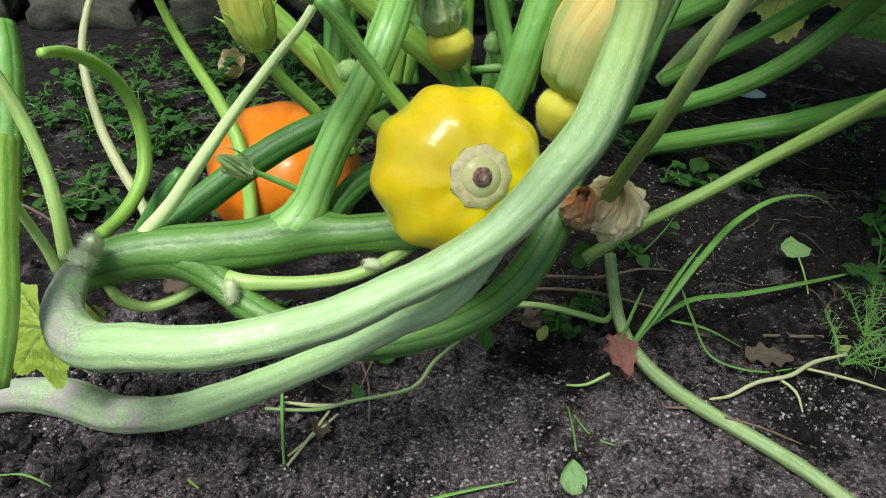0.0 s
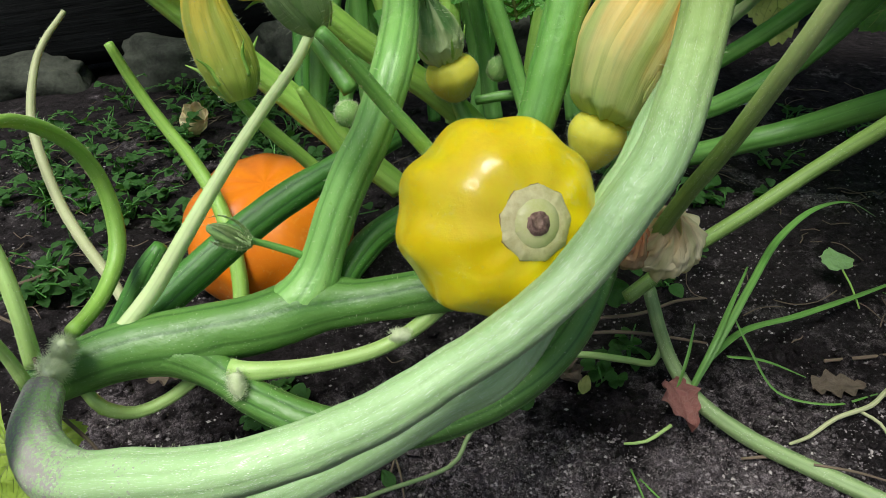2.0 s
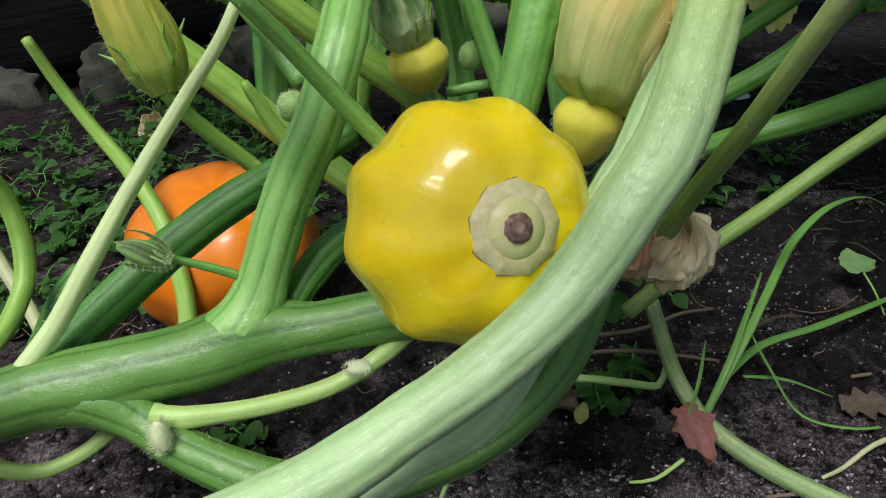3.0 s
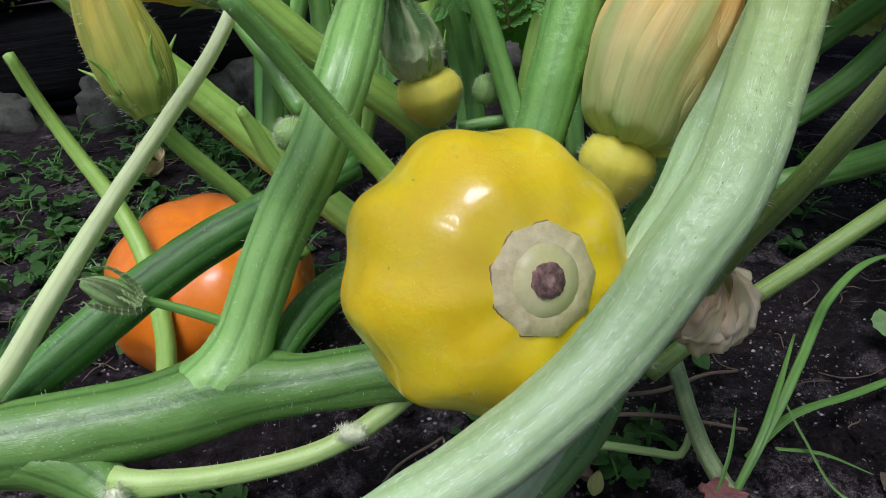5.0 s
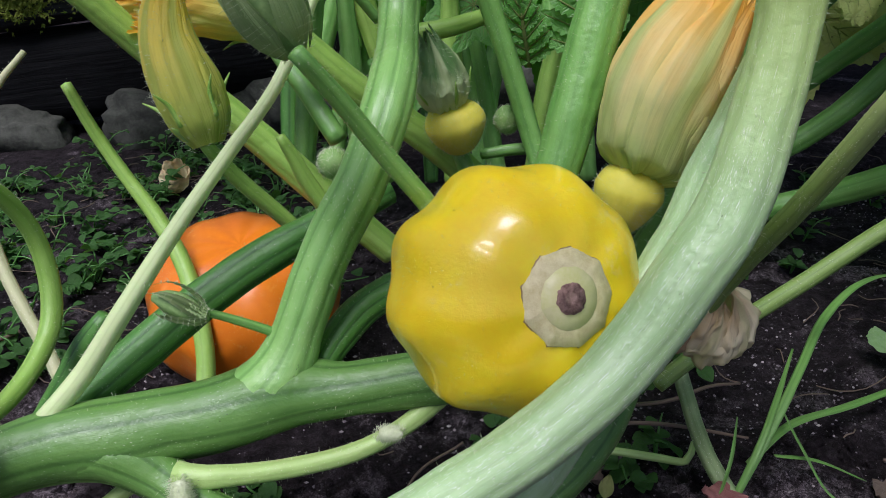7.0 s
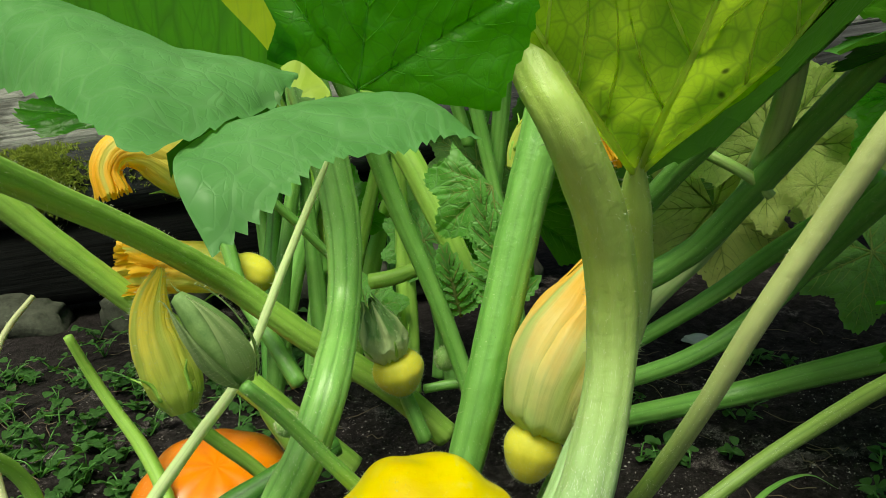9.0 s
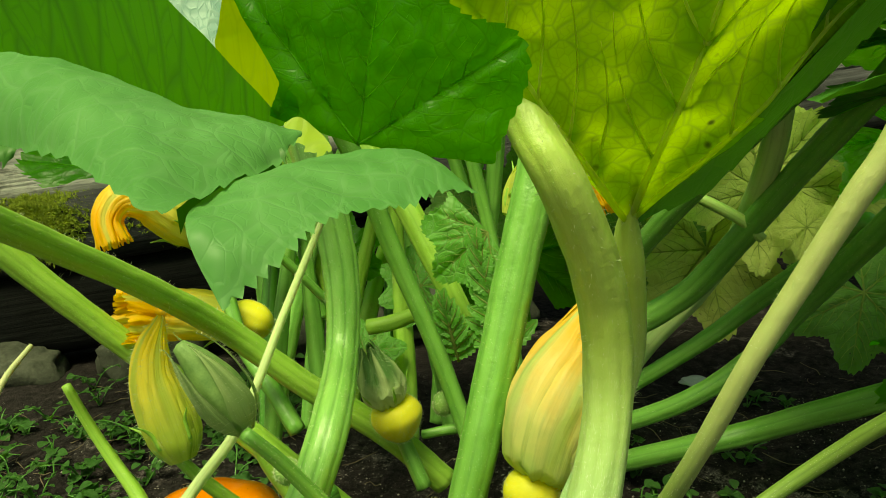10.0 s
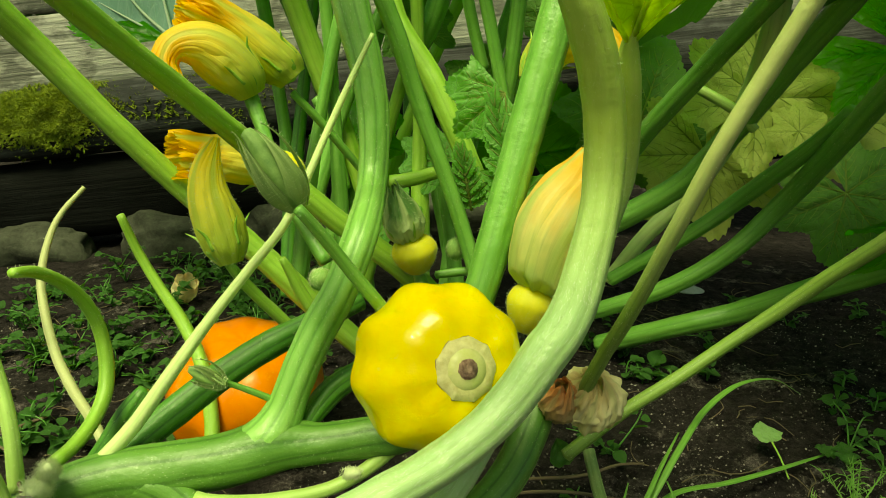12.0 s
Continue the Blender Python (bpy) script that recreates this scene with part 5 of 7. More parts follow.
# leaves at the back
blue_leaf = lobes([([(-0.371, 0.954, 0.473), (-0.343, 0.959, 0.503), (-0.300, 0.964, 0.531), (-0.239, 0.963, 0.536)],
                    [(-0.366, 0.942, 0.468), (-0.330, 0.934, 0.441), (-0.294, 0.929, 0.425), (-0.259, 0.925, 0.415)], 0.006)], leaf_glaucous, "blue-grey leaf blade with pale veins", 7, 9)
vb = bmesh.new()
for way in ([(-0.2578, 0.9238, 0.4170, 0.0022), (-0.2692, 0.9351, 0.4730, 0.0015), (-0.2818, 0.9532, 0.5316, 0.0006)],
            [(-0.2578, 0.9238, 0.4170, 0.0022), (-0.2937, 0.9308, 0.4500, 0.0015), (-0.3326, 0.9479, 0.4995, 0.0006)],
            [(-0.2578, 0.9238, 0.4170, 0.0022), (-0.2887, 0.9261, 0.4303, 0.0015), (-0.3415, 0.9389, 0.4584, 0.0006)],
            [(-0.2578, 0.9238, 0.4170, 0.0022), (-0.2510, 0.9328, 0.4660, 0.0015), (-0.2437, 0.9491, 0.5205, 0.0006)]):
    tube(vb, way, 0.008, 8)
part("vein", vb, vein_white, blue_leaf)
lobes([([(-0.233, 0.949, 0.454), (-0.240, 0.957, 0.484), (-0.252, 0.965, 0.516), (-0.257, 0.978, 0.566)],
        [(-0.229, 0.949, 0.454), (-0.218, 0.946, 0.483), (-0.205, 0.952, 0.514), (-0.190, 0.964, 0.563)], 0.002)], leaf_green, "green leaf blade rising behind the blossoms", 35, 7)
stem("petiole", green_skin, 5, [(-0.3509, 0.9565, 0.4440, 0.0030), (-0.3083, 0.9464, 0.4302, 0.0036), (-0.2701, 0.9359, 0.4137, 0.0040), (-0.2330, 0.9198, 0.3948, 0.0045)])
leaf((-0.255, 0.91, 0.418), (-0.9, 0.0, 0.36), (0.1, -0.6, 0.8), 0.13, leaf_green, cup(-0.1), seed=27, label="green leaf blade under the blue-grey one", vein_k=0.3, span=0.45, spread=(0, 30, -30))
leaf((0.53, 0.86, 0.235), (0.35, -0.4, -0.6), (-0.35, -0.75, 0.5), 0.1, leaf_spotted, cup(-0.1), seed=8, label="spotted green leaf blade low over the soil", vein_skin=vein_pale, vein_k=0.5)
leaf((0.47, 0.98, 0.34), (0.5, 0.1, 0.5), (-0.1, -1, 0.3), 0.13, leaf_yellow, cup(0.15), seed=9, label="yellowing leaf blade", vein_skin=vein_pale, vein_k=0.5)
leaf((0.42, 1.02, 0.26), (0.1, -0.2, -0.8), (-0.2, -0.9, 0.3), 0.13, leaf_yellow, cup(-0.1), seed=10, label="yellowing leaf blade", vein_skin=vein_pale, vein_k=0.5)
leaf((0.6, 0.9, 0.4), (0.4, -0.3, -0.3), (-0.3, -0.7, 0.6), 0.12, leaf_green, cup(-0.15), seed=11)
for bx, by, bz, way, face, bsize, skin, bseed in ((0.36, 1.12, 0.3, (0.2, -0.1, 0.8), (-0.2, -0.9, 0.4), 0.15, leaf_spotted, 41), (0.2, 1.16, 0.24, (-0.2, -0.1, 0.8), (0.1, -0.9, 0.3), 0.15, leaf_green, 42), (0.3, 1.2, 0.42, (0.3, 0, 0.6), (0, -0.9, 0.3), 0.15, leaf_spotted, 43),
                                                  (0.62, 1.1, 0.3, (0.4, -0.2, 0.5), (-0.3, -0.8, 0.4), 0.15, leaf_yellow, 44), (0.04, 0.83, 0.29, (-0.3, -0.3, 0.4), (0, -0.8, 0.5), 0.05, leaf_fresh, 45), (-0.02, 0.79, 0.24, (0.5, -0.3, 0.3), (0, -0.7, 0.6), 0.045, leaf_fresh, 46),
                                                  (0.1, 0.86, 0.36, (0.3, -0.3, 0.5), (0, -0.8, 0.5), 0.07, leaf_spotted, 47), (-0.05, 0.95, 0.3, (-0.2, -0.3, 0.5), (0, -0.8, 0.5), 0.07, leaf_green, 48), (0.02, 0.9, 0.43, (-0.1, -0.3, 0.5), (0.2, -0.8, 0.5), 0.06, leaf_spotted, 49)):
    leaf((bx, by, bz), way, face, bsize, skin, cup(-0.12), seed=bseed, vein_k=0.45, rings=16, spokes=150, vein_skin=vein_pale if skin is not leaf_green else None)
leaf((0.536, 0.993, 0.395), (-0.2, -0.1, 0.9), (-0.2, -0.85, 0.45), 0.058, leaf_yellow, cup(-0.15), seed=61, rings=14, spokes=120, vein_k=0.45, vein_skin=vein_pale, label="yellowing leaf blade over the soil")
leaf((0.487, 0.905, 0.304), (0.3, -0.4, 0.5), (-0.2, -0.85, 0.45), 0.046, leaf_yellow, cup(-0.15), seed=62, rings=14, spokes=120, vein_k=0.45, vein_skin=vein_pale, label="yellowing leaf blade over the soil")
leaf((0.491, 1.044, 0.332), (-0.5, 0, -0.5), (-0.2, -0.85, 0.45), 0.07, leaf_yellow, cup(-0.15), seed=63, rings=14, spokes=120, vein_k=0.45, vein_skin=vein_pale, label="yellowing leaf blade over the soil")
leaf((0.628, 1.053, 0.323), (0.5, -0.2, 0.4), (-0.2, -0.85, 0.45), 0.06, leaf_yellow, cup(-0.15), seed=64, rings=14, spokes=120, vein_k=0.45, vein_skin=vein_pale, label="yellowing leaf blade over the soil")
leaf((0.088, 0.66, 0.372), (-0.9, -0.15, -0.55), (-0.25, -0.9, 0.35), 0.062, leaf_fresh, cup(-0.25, 0.15), seed=12, label="young folded fresh green leaf blade", lobe=0.1, span=1.5, vein_k=0.5, vein_skin=vein_pale, spread=(0, 30, -30, 60, -60))


def feather_leaf(base, tip, out, size, seed, label):
    """A young leaf still unfolding: pointed toothed lobes in pairs along a pale midrib."""
    rng = random.Random(seed)
    base, tip, out = Vector(base), Vector(tip), Vector(out).normalized()
    ax = (tip - base).normalized()
    side = ax.cross(out).normalized()
    bm, vb = bmesh.new(), bmesh.new()
    uvl = bm.loops.layers.uv.verify()
    tube(vb, [(*base, 0.0016), (*((base + tip) / 2 + out * 0.003), 0.0012), (*tip, 0.0005)], 0.004, 7)
    for k in range(8):
        t = 0.08 + 0.9 * k / 7
        for sd in (1, -1):
            p0 = base.lerp(tip, t) + out * 0.012 * t * (1 - t)
            way = (side * sd * (1 - 0.75 * t) + ax * (0.45 + 0.7 * t) + out * rng.uniform(-0.1, 0.25)).normalized()
            n, L = 12, size * (1 - 0.45 * t) * rng.uniform(0.85, 1.1)
            wide = way.cross(out).normalized()
            rows = []
            for i in range(n + 1):
                s_ = i / n
                w = L * 0.2 * math.sin(math.pi * (0.12 + 0.88 * s_)) ** 0.7 * (1 + 0.35 * ((i % 2) - 0.5)) + 0.0004
                c = p0 + way * L * s_ - out * 0.25 * L * s_ * s_
                rows.append([(bm.verts.new(c + wide * w * u + out * (abs(u) * 0.25 * w)), (t + u * 0.06, s_ * 0.3 + sd)) for u in (-1, -0.5, 0, 0.5, 1)])
            for r0, r1 in zip(rows, rows[1:]):
                for j in range(4):
                    q = [r0[j], r0[j + 1], r1[j + 1], r1[j]]
                    f = bm.faces.new([x[0] for x in q])
                    for lp, x in zip(f.loops, q):
                        lp[uvl].uv = x[1]
            tube(vb, [(*(p0 + out * 0.0005), 0.0007), (*(p0 + way * L * 0.5 - out * (0.0625 * L - 0.0006)), 0.0005), (*(p0 + way * L * 0.9 - out * 0.2 * L), 0.0003)], 0.004, 5)
    ob = part("leaf_blade", bm, leaf_fresh, plant, label)
    part("vein", vb, vein_pale, ob)


feather_leaf((0.098, 0.645, 0.275), (0.078, 0.652, 0.362), (-0.25, -0.95, 0.1), 0.034, 3, "young feathery leaf blade unfolding")
feather_leaf((0.06, 0.66, 0.27), (0.05, 0.65, 0.322), (-0.2, -0.95, 0.2), 0.028, 4, "small young feathery leaf blade")
leaf((-0.256, 0.405, 0.113), (0.15, -0.5, -0.8), (-0.15, -0.8, 0.5), 0.046, leaf_lime, cup(-0.2), seed=15, label="small yellow-green leaf blade", vein_skin=vein_pale, vein_k=0.5)
# blades on stalk ends, mostly out of view, added to shade the right-hand soil
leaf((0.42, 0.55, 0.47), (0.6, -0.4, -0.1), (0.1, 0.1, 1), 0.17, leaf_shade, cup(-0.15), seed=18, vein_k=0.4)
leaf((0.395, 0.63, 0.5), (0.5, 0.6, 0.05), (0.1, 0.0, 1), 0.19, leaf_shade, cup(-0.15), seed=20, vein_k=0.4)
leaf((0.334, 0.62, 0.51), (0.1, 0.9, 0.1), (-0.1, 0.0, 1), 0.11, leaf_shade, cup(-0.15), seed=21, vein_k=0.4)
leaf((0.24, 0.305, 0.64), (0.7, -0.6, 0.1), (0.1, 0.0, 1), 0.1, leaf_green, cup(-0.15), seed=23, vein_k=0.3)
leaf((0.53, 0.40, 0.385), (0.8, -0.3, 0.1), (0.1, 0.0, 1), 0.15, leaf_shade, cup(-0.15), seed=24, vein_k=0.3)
# unseen blades added overhead to shade the inner stems and the soil behind
for tx, ty, tz, tsize, tn in ((0.133, 0.798, 0.622, 0.17, (0, 0.1, 1)), (0.081, 0.853, 0.622, 0.18, (-0.1, 0, 1)), (0.239, 0.864, 0.632, 0.2, (0.1, 0, 1)), (0.14, 0.995, 0.64, 0.2, (0, 0.1, 1)),
                              (-0.152, 0.9, 0.625, 0.15, (-0.1, 0, 1)), (-0.08, 1.03, 0.65, 0.16, (0, 0.1, 1)), (0.1, 0.92, 0.72, 0.22, (0, 0, 1)), (-0.34, 0.95, 0.78, 0.2, (-0.1, -0.2, 1)), (-0.5, 1.1, 0.74, 0.22, (0.1, -0.2, 1)), (0.55, 0.72, 0.68, 0.22, (0.1, -0.2, 1)), (0.7, 0.95, 0.7, 0.24, (0.1, 0, 1)), (0.4, 1.05, 0.7, 0.22, (0, 0, 1)),  (0.405, 0.483, 0.552, 0.16, (0.2, -0.1, 1))):
    leaf((tx, ty, tz), (tx - 0.1, ty - 0.4, 0.1), tn, tsize, leaf_green, cup(-0.12), seed=int(tx * 100) + 70, vein_k=0.4, rings=16, spokes=140)
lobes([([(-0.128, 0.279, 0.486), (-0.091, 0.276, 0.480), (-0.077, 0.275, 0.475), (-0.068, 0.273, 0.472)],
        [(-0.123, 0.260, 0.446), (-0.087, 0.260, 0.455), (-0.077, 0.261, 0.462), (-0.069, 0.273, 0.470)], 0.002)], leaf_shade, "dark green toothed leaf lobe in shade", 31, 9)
# out-of-view blade, also added to shade the soil at the right
leaf((0.56, 0.64, 0.25), (0.7, 0.3, 0.2), (-0.2, 0.0, 1), 0.18, leaf_green, cup(-0.15), seed=22, vein_k=0.4)


# ---- fruits ----
def pattypan(name, at, axis, radius, half, lobes, rind, label, depth=0.07, scar=True, spin=0.0, scar_r=0.345):
    """Scalloped flattened squash; axis points to its blossom end."""
    th = thing(name, label, "squash", at=at)
    m = frame_of(axis).to_4x4()
    bm = bmesh.new()
    rings, sides = 64, 160
    rows = []
    for i in range(1, rings):
        ph = math.pi * i / rings
        s, c = math.sin(ph), math.cos(ph)
        row = []
        for k in range(sides):
            a = 2 * math.pi * k / sides
            w = 0.5 + 0.5 * math.cos((a + spin) * lobes)
            band = s ** 5 * (1 + 0.35 * noise.noise((math.cos(a) * 2, math.sin(a) * 2, lobes)))
            r = radius * (s ** 0.85) * (1 + depth * band * (w - 0.6) + 0.022 * noise.noise((math.cos(a) * 1.5, math.sin(a) * 1.5, c * 2)) + 0.012 * noise.noise((math.cos(a) * 4, math.sin(a) * 4, c * 4)))
            z = half * math.copysign(abs(c) ** 0.9, c) * (1 + 0.05 * (w - 0.5) * s)
            if c > 0.85:
                z -= half * 0.25 * (c - 0.85)
            row.append(bm.verts.new((r * math.cos(a), r * math.sin(a), z)))
        rows.append(row)
    for a, b in zip(rows, rows[1:]):
        for k in range(sides):
            bm.faces.new((a[k], b[k], b[(k + 1) % sides], a[(k + 1) % sides]))
    for row, z, flip in ((rows[0], half * 0.96, False), (rows[-1], -half, True)):
        c = bm.verts.new((0, 0, z))
        for k in range(sides):
            v = (row[k], row[(k + 1) % sides], c)
            bm.faces.new(v[::-1] if flip else v)
    bmesh.ops.transform(bm, matrix=m, verts=bm.verts)
    body = part("rind", bm, rind, th)
    if scar:
        sr = radius * scar_r
        top = half * 0.955

        def disc(name, r0, r1, z0, z1, material, jag, lab, corners=False, comb=0.0):
            db = bmesh.new()
            n = 144
            inner, outer, skirt = [], [], []
            for k in range(n):
                a = 2 * math.pi * k / n
                j = 1 + jag * ((0.9 - 1.5 * abs(math.sin(a * 4.5 + 0.4)) ** 0.8 if corners else 0.0) + (0.3 if corners else 1.0) * noise.noise((math.cos(a) * 4, math.sin(a) * 4, r1 * 99)) + 0.35 * noise.noise((math.cos(a) * 14, math.sin(a) * 14, r1 * 40)))
                inner.append(db.verts.new((r0 * math.cos(a), r0 * math.sin(a), z0 + comb * (k % 2))))
                outer.append(db.verts.new((r1 * j * math.cos(a), r1 * j * math.sin(a), z1 + comb * (k % 2) * 0.6)))
                skirt.append(db.verts.new((r1 * j * 1.01 * math.cos(a), r1 * j * 1.01 * math.sin(a), z1 - 0.004)))
            for k in range(n):
                k2 = (k + 1) % n
                db.faces.new((inner[k], outer[k], outer[k2], inner[k2]))
                db.faces.new((outer[k], skirt[k], skirt[k2], outer[k2]))
            db.faces.new(inner)
            bmesh.ops.transform(db, matrix=m, verts=db.verts)
            return part(name, db, material, th, lab)

        disc("blossom_scar", sr * 0.6, sr, top + 0.0011, top + 0.0001, cork, 0.045, "pale corky blossom scar", corners=True)
        disc("scar_edge", sr * 0.95, sr * 1.025, top - 0.0001, top - 0.0012, rim_tan, 0.047, "thin brown rim of the scar", corners=True)
        disc("scar_ring", sr * 0.25, sr * 0.64, top + 0.0021, top + 0.0012, ring_flesh, 0.03, "waxy yellow-green ring")
        disc("scar_core", sr * 0.12, sr * 0.32, top + 0.0023, top + 0.0029, core_brown, 0.1, "brown dried core", comb=0.0003)
    rng = random.Random(3)
    hb = bmesh.new()
    mm = m.to_3x3()
    for _ in range(int(1700 * (radius / 0.05) ** 2)):
        ph, a = math.acos(rng.uniform(-0.9, 0.86)), rng.uniform(0, 6.283)
        w = 0.5 + 0.5 * math.cos((a + spin) * lobes)
        s, c = math.sin(ph), math.cos(ph)
        r = radius * (s ** 0.85) * (1 + depth * s ** 4 * (w - 0.6))
        p = mm @ Vector((r * math.cos(a), r * math.sin(a), half * math.copysign(abs(c) ** 0.9, c)))
        out = (mm @ Vector((s * math.cos(a), s * math.sin(a), c * 1.2))).normalized()
        side = out.orthogonal().normalized()
        tip = p + (out + 0.5 * Vector([rng.uniform(-1, 1) for _ in range(3)])) * 0.0015
        v = [hb.verts.new(q) for q in (p + side * 0.00006, p - side * 0.00006, p + out.cross(side) * 0.00007, tip)]
        for f in ((0, 1, 3), (1, 2, 3), (2, 0, 3)):
            hb.faces.new([v[n] for n in f])
    tagged(part("fuzz", hb, hair_white, th), kind="stuff")
    return th


pattypan("pattypan_squash", (0.0165, 0.4345, 0.2235), (0.3, -0.86, 0.36), 0.0523, 0.047, 9, yellow_rind, "glossy yellow pattypan squash with a corky blossom scar, resting among stems", spin=0.3)
pattypan("orange_squash", (-0.165, 0.724, 0.071), (0.1, -0.3, 0.95), 0.079, 0.066, 9, orange_rind, "ripe orange pattypan squash lying on the soil", scar=False)


def baby_squash(at, axis, r, half, rind, label, name="young_squash", top_w=0.8, low_w=0.42):
    """A young pattypan: broad shoulder above, tapering to its stalk below, with a coat of fine hairs."""
    th = thing(name, label, "squash", at=at)
    m = frame_of(axis).to_4x4()
    line = catmull([(low_w * 0.5, -1.0, 0, 0), (low_w, -0.92, 0, 0), (0.78, -0.45, 0, 0), (1.0, 0.12, 0, 0), (0.98, 0.45, 0, 0), (top_w, 0.82, 0, 0), (top_w * 0.6, 0.98, 0, 0), (0.02, 1.0, 0, 0)], 0.09)
    bm, hb, rng = bmesh.new(), bmesh.new(), random.Random(16)
    rows, n = [], 56
    for q in line:
        row = []
        for k in range(n):
            a = 2 * math.pi * k / n
            w = 1 + 0.01 * math.cos(a * 9) * q[0] + 0.03 * noise.noise((math.cos(a) * 1.5, math.sin(a) * 1.5, q[1]))
            row.append(bm.verts.new(m @ Vector((r * q[0] * w * math.cos(a), r * q[0] * w * math.sin(a), half * q[1]))))
        rows.append(row)
    for r0, r1 in zip(rows, rows[1:]):
        for k in range(n):
            bm.faces.new((r0[k], r0[(k + 1) % n], r1[(k + 1) % n], r1[k]))
    bm.faces.new(rows[0][::-1])
    bm.faces.new(rows[-1])
    mm = m.to_3x3()
    for _ in range(1500):
        q = line[rng.randrange(1, len(line) - 2)]
        a = rng.uniform(0, 6.283)
        p = mm @ Vector((r * q[0] * math.cos(a), r * q[0] * math.sin(a), half * q[1]))
        out = (mm @ Vector((math.cos(a), math.sin(a), q[1] * 0.8))).normalized()
        sd = out.orthogonal().normalized()
        tip = p + (out + 0.4 * Vector([rng.uniform(-1, 1) for _ in range(3)])) * 0.0019
        v = [hb.verts.new(x) for x in (p + sd * 0.00007, p - sd * 0.00007, p + out.cross(sd) * 0.00008, tip)]
        for f in ((0, 1, 3), (1, 2, 3), (2, 0, 3)):
            hb.faces.new([v[x] for x in f])
    part("rind", bm, rind, th)
    tagged(part("fuzz", hb, hair_white, th), kind="stuff")
    return th


def ball_fruit(at, axis, r, half, rind, label, name="young_squash"):
    th = thing(name, label, "squash", at=at)
    m = frame_of(axis).to_4x4()
    bm = bmesh.new()
    g = bmesh.ops.create_uvsphere(bm, u_segments=48, v_segments=28, radius=1)["verts"]
    for v in g:
        c = v.co.copy()
        a = math.atan2(c.y, c.x)
        k = 1 + 0.03 * math.cos(a * 9) * (1 - c.z ** 2) + 0.03 * noise.noise(c * 1.7)
        v.co = Vector((c.x * r * k, c.y * r * k, half * math.copysign(abs(c.z) ** 0.85, c.z)))
    bmesh.ops.transform(bm, matrix=m, verts=bm.verts)
    part("rind", bm, rind, th)
    rng, hb = random.Random(6), bmesh.new()
    mm = m.to_3x3()
    for _ in range(900):
        d = Vector([rng.gauss(0, 1) for _ in range(3)]).normalized()
        p = mm @ Vector((d.x * r, d.y * r, d.z * half))
        out = mm @ d
        sd = out.orthogonal().normalized()
        v = [hb.verts.new(q) for q in (p + sd * 0.0001, p - sd * 0.0001, p + out.cross(sd) * 0.00012, p + (out + 0.4 * Vector([rng.uniform(-1, 1) for _ in range(3)])) * 0.0018)]
        for f in ((0, 1, 3), (1, 2, 3), (2, 0, 3)):
            hb.faces.new([v[n] for n in f])
    tagged(part("fuzz", hb, hair_white, th), kind="stuff")
    return th


baby_squash((0.0085, 0.632, 0.2375), (-0.22, -0.05, 1), 0.0195, 0.0165, young_rind, "fuzzy yellow baby squash under a closed bud")
baby_squash((0.0879, 0.5192, 0.2274), (0.3, 0.1, 1), 0.0178, 0.0175, young_rind, "smooth yellow young squash below a big blossom")
ball_fruit((-0.111, 0.725, 0.299), (-0.9, 0, 0.5), 0.016, 0.02, young_rind, "yellow young squash behind an orange blossom")
ball_fruit((0.0465, 0.665, 0.233), (0.2, 0, 1), 0.009, 0.01, bud_rind, "tiny green squash bud among stems")
ball_fruit((-0.065, 0.555, 0.243), (0.1, -0.3, 1), 0.0085, 0.0085, bud_rind, "round green bud behind a stem")


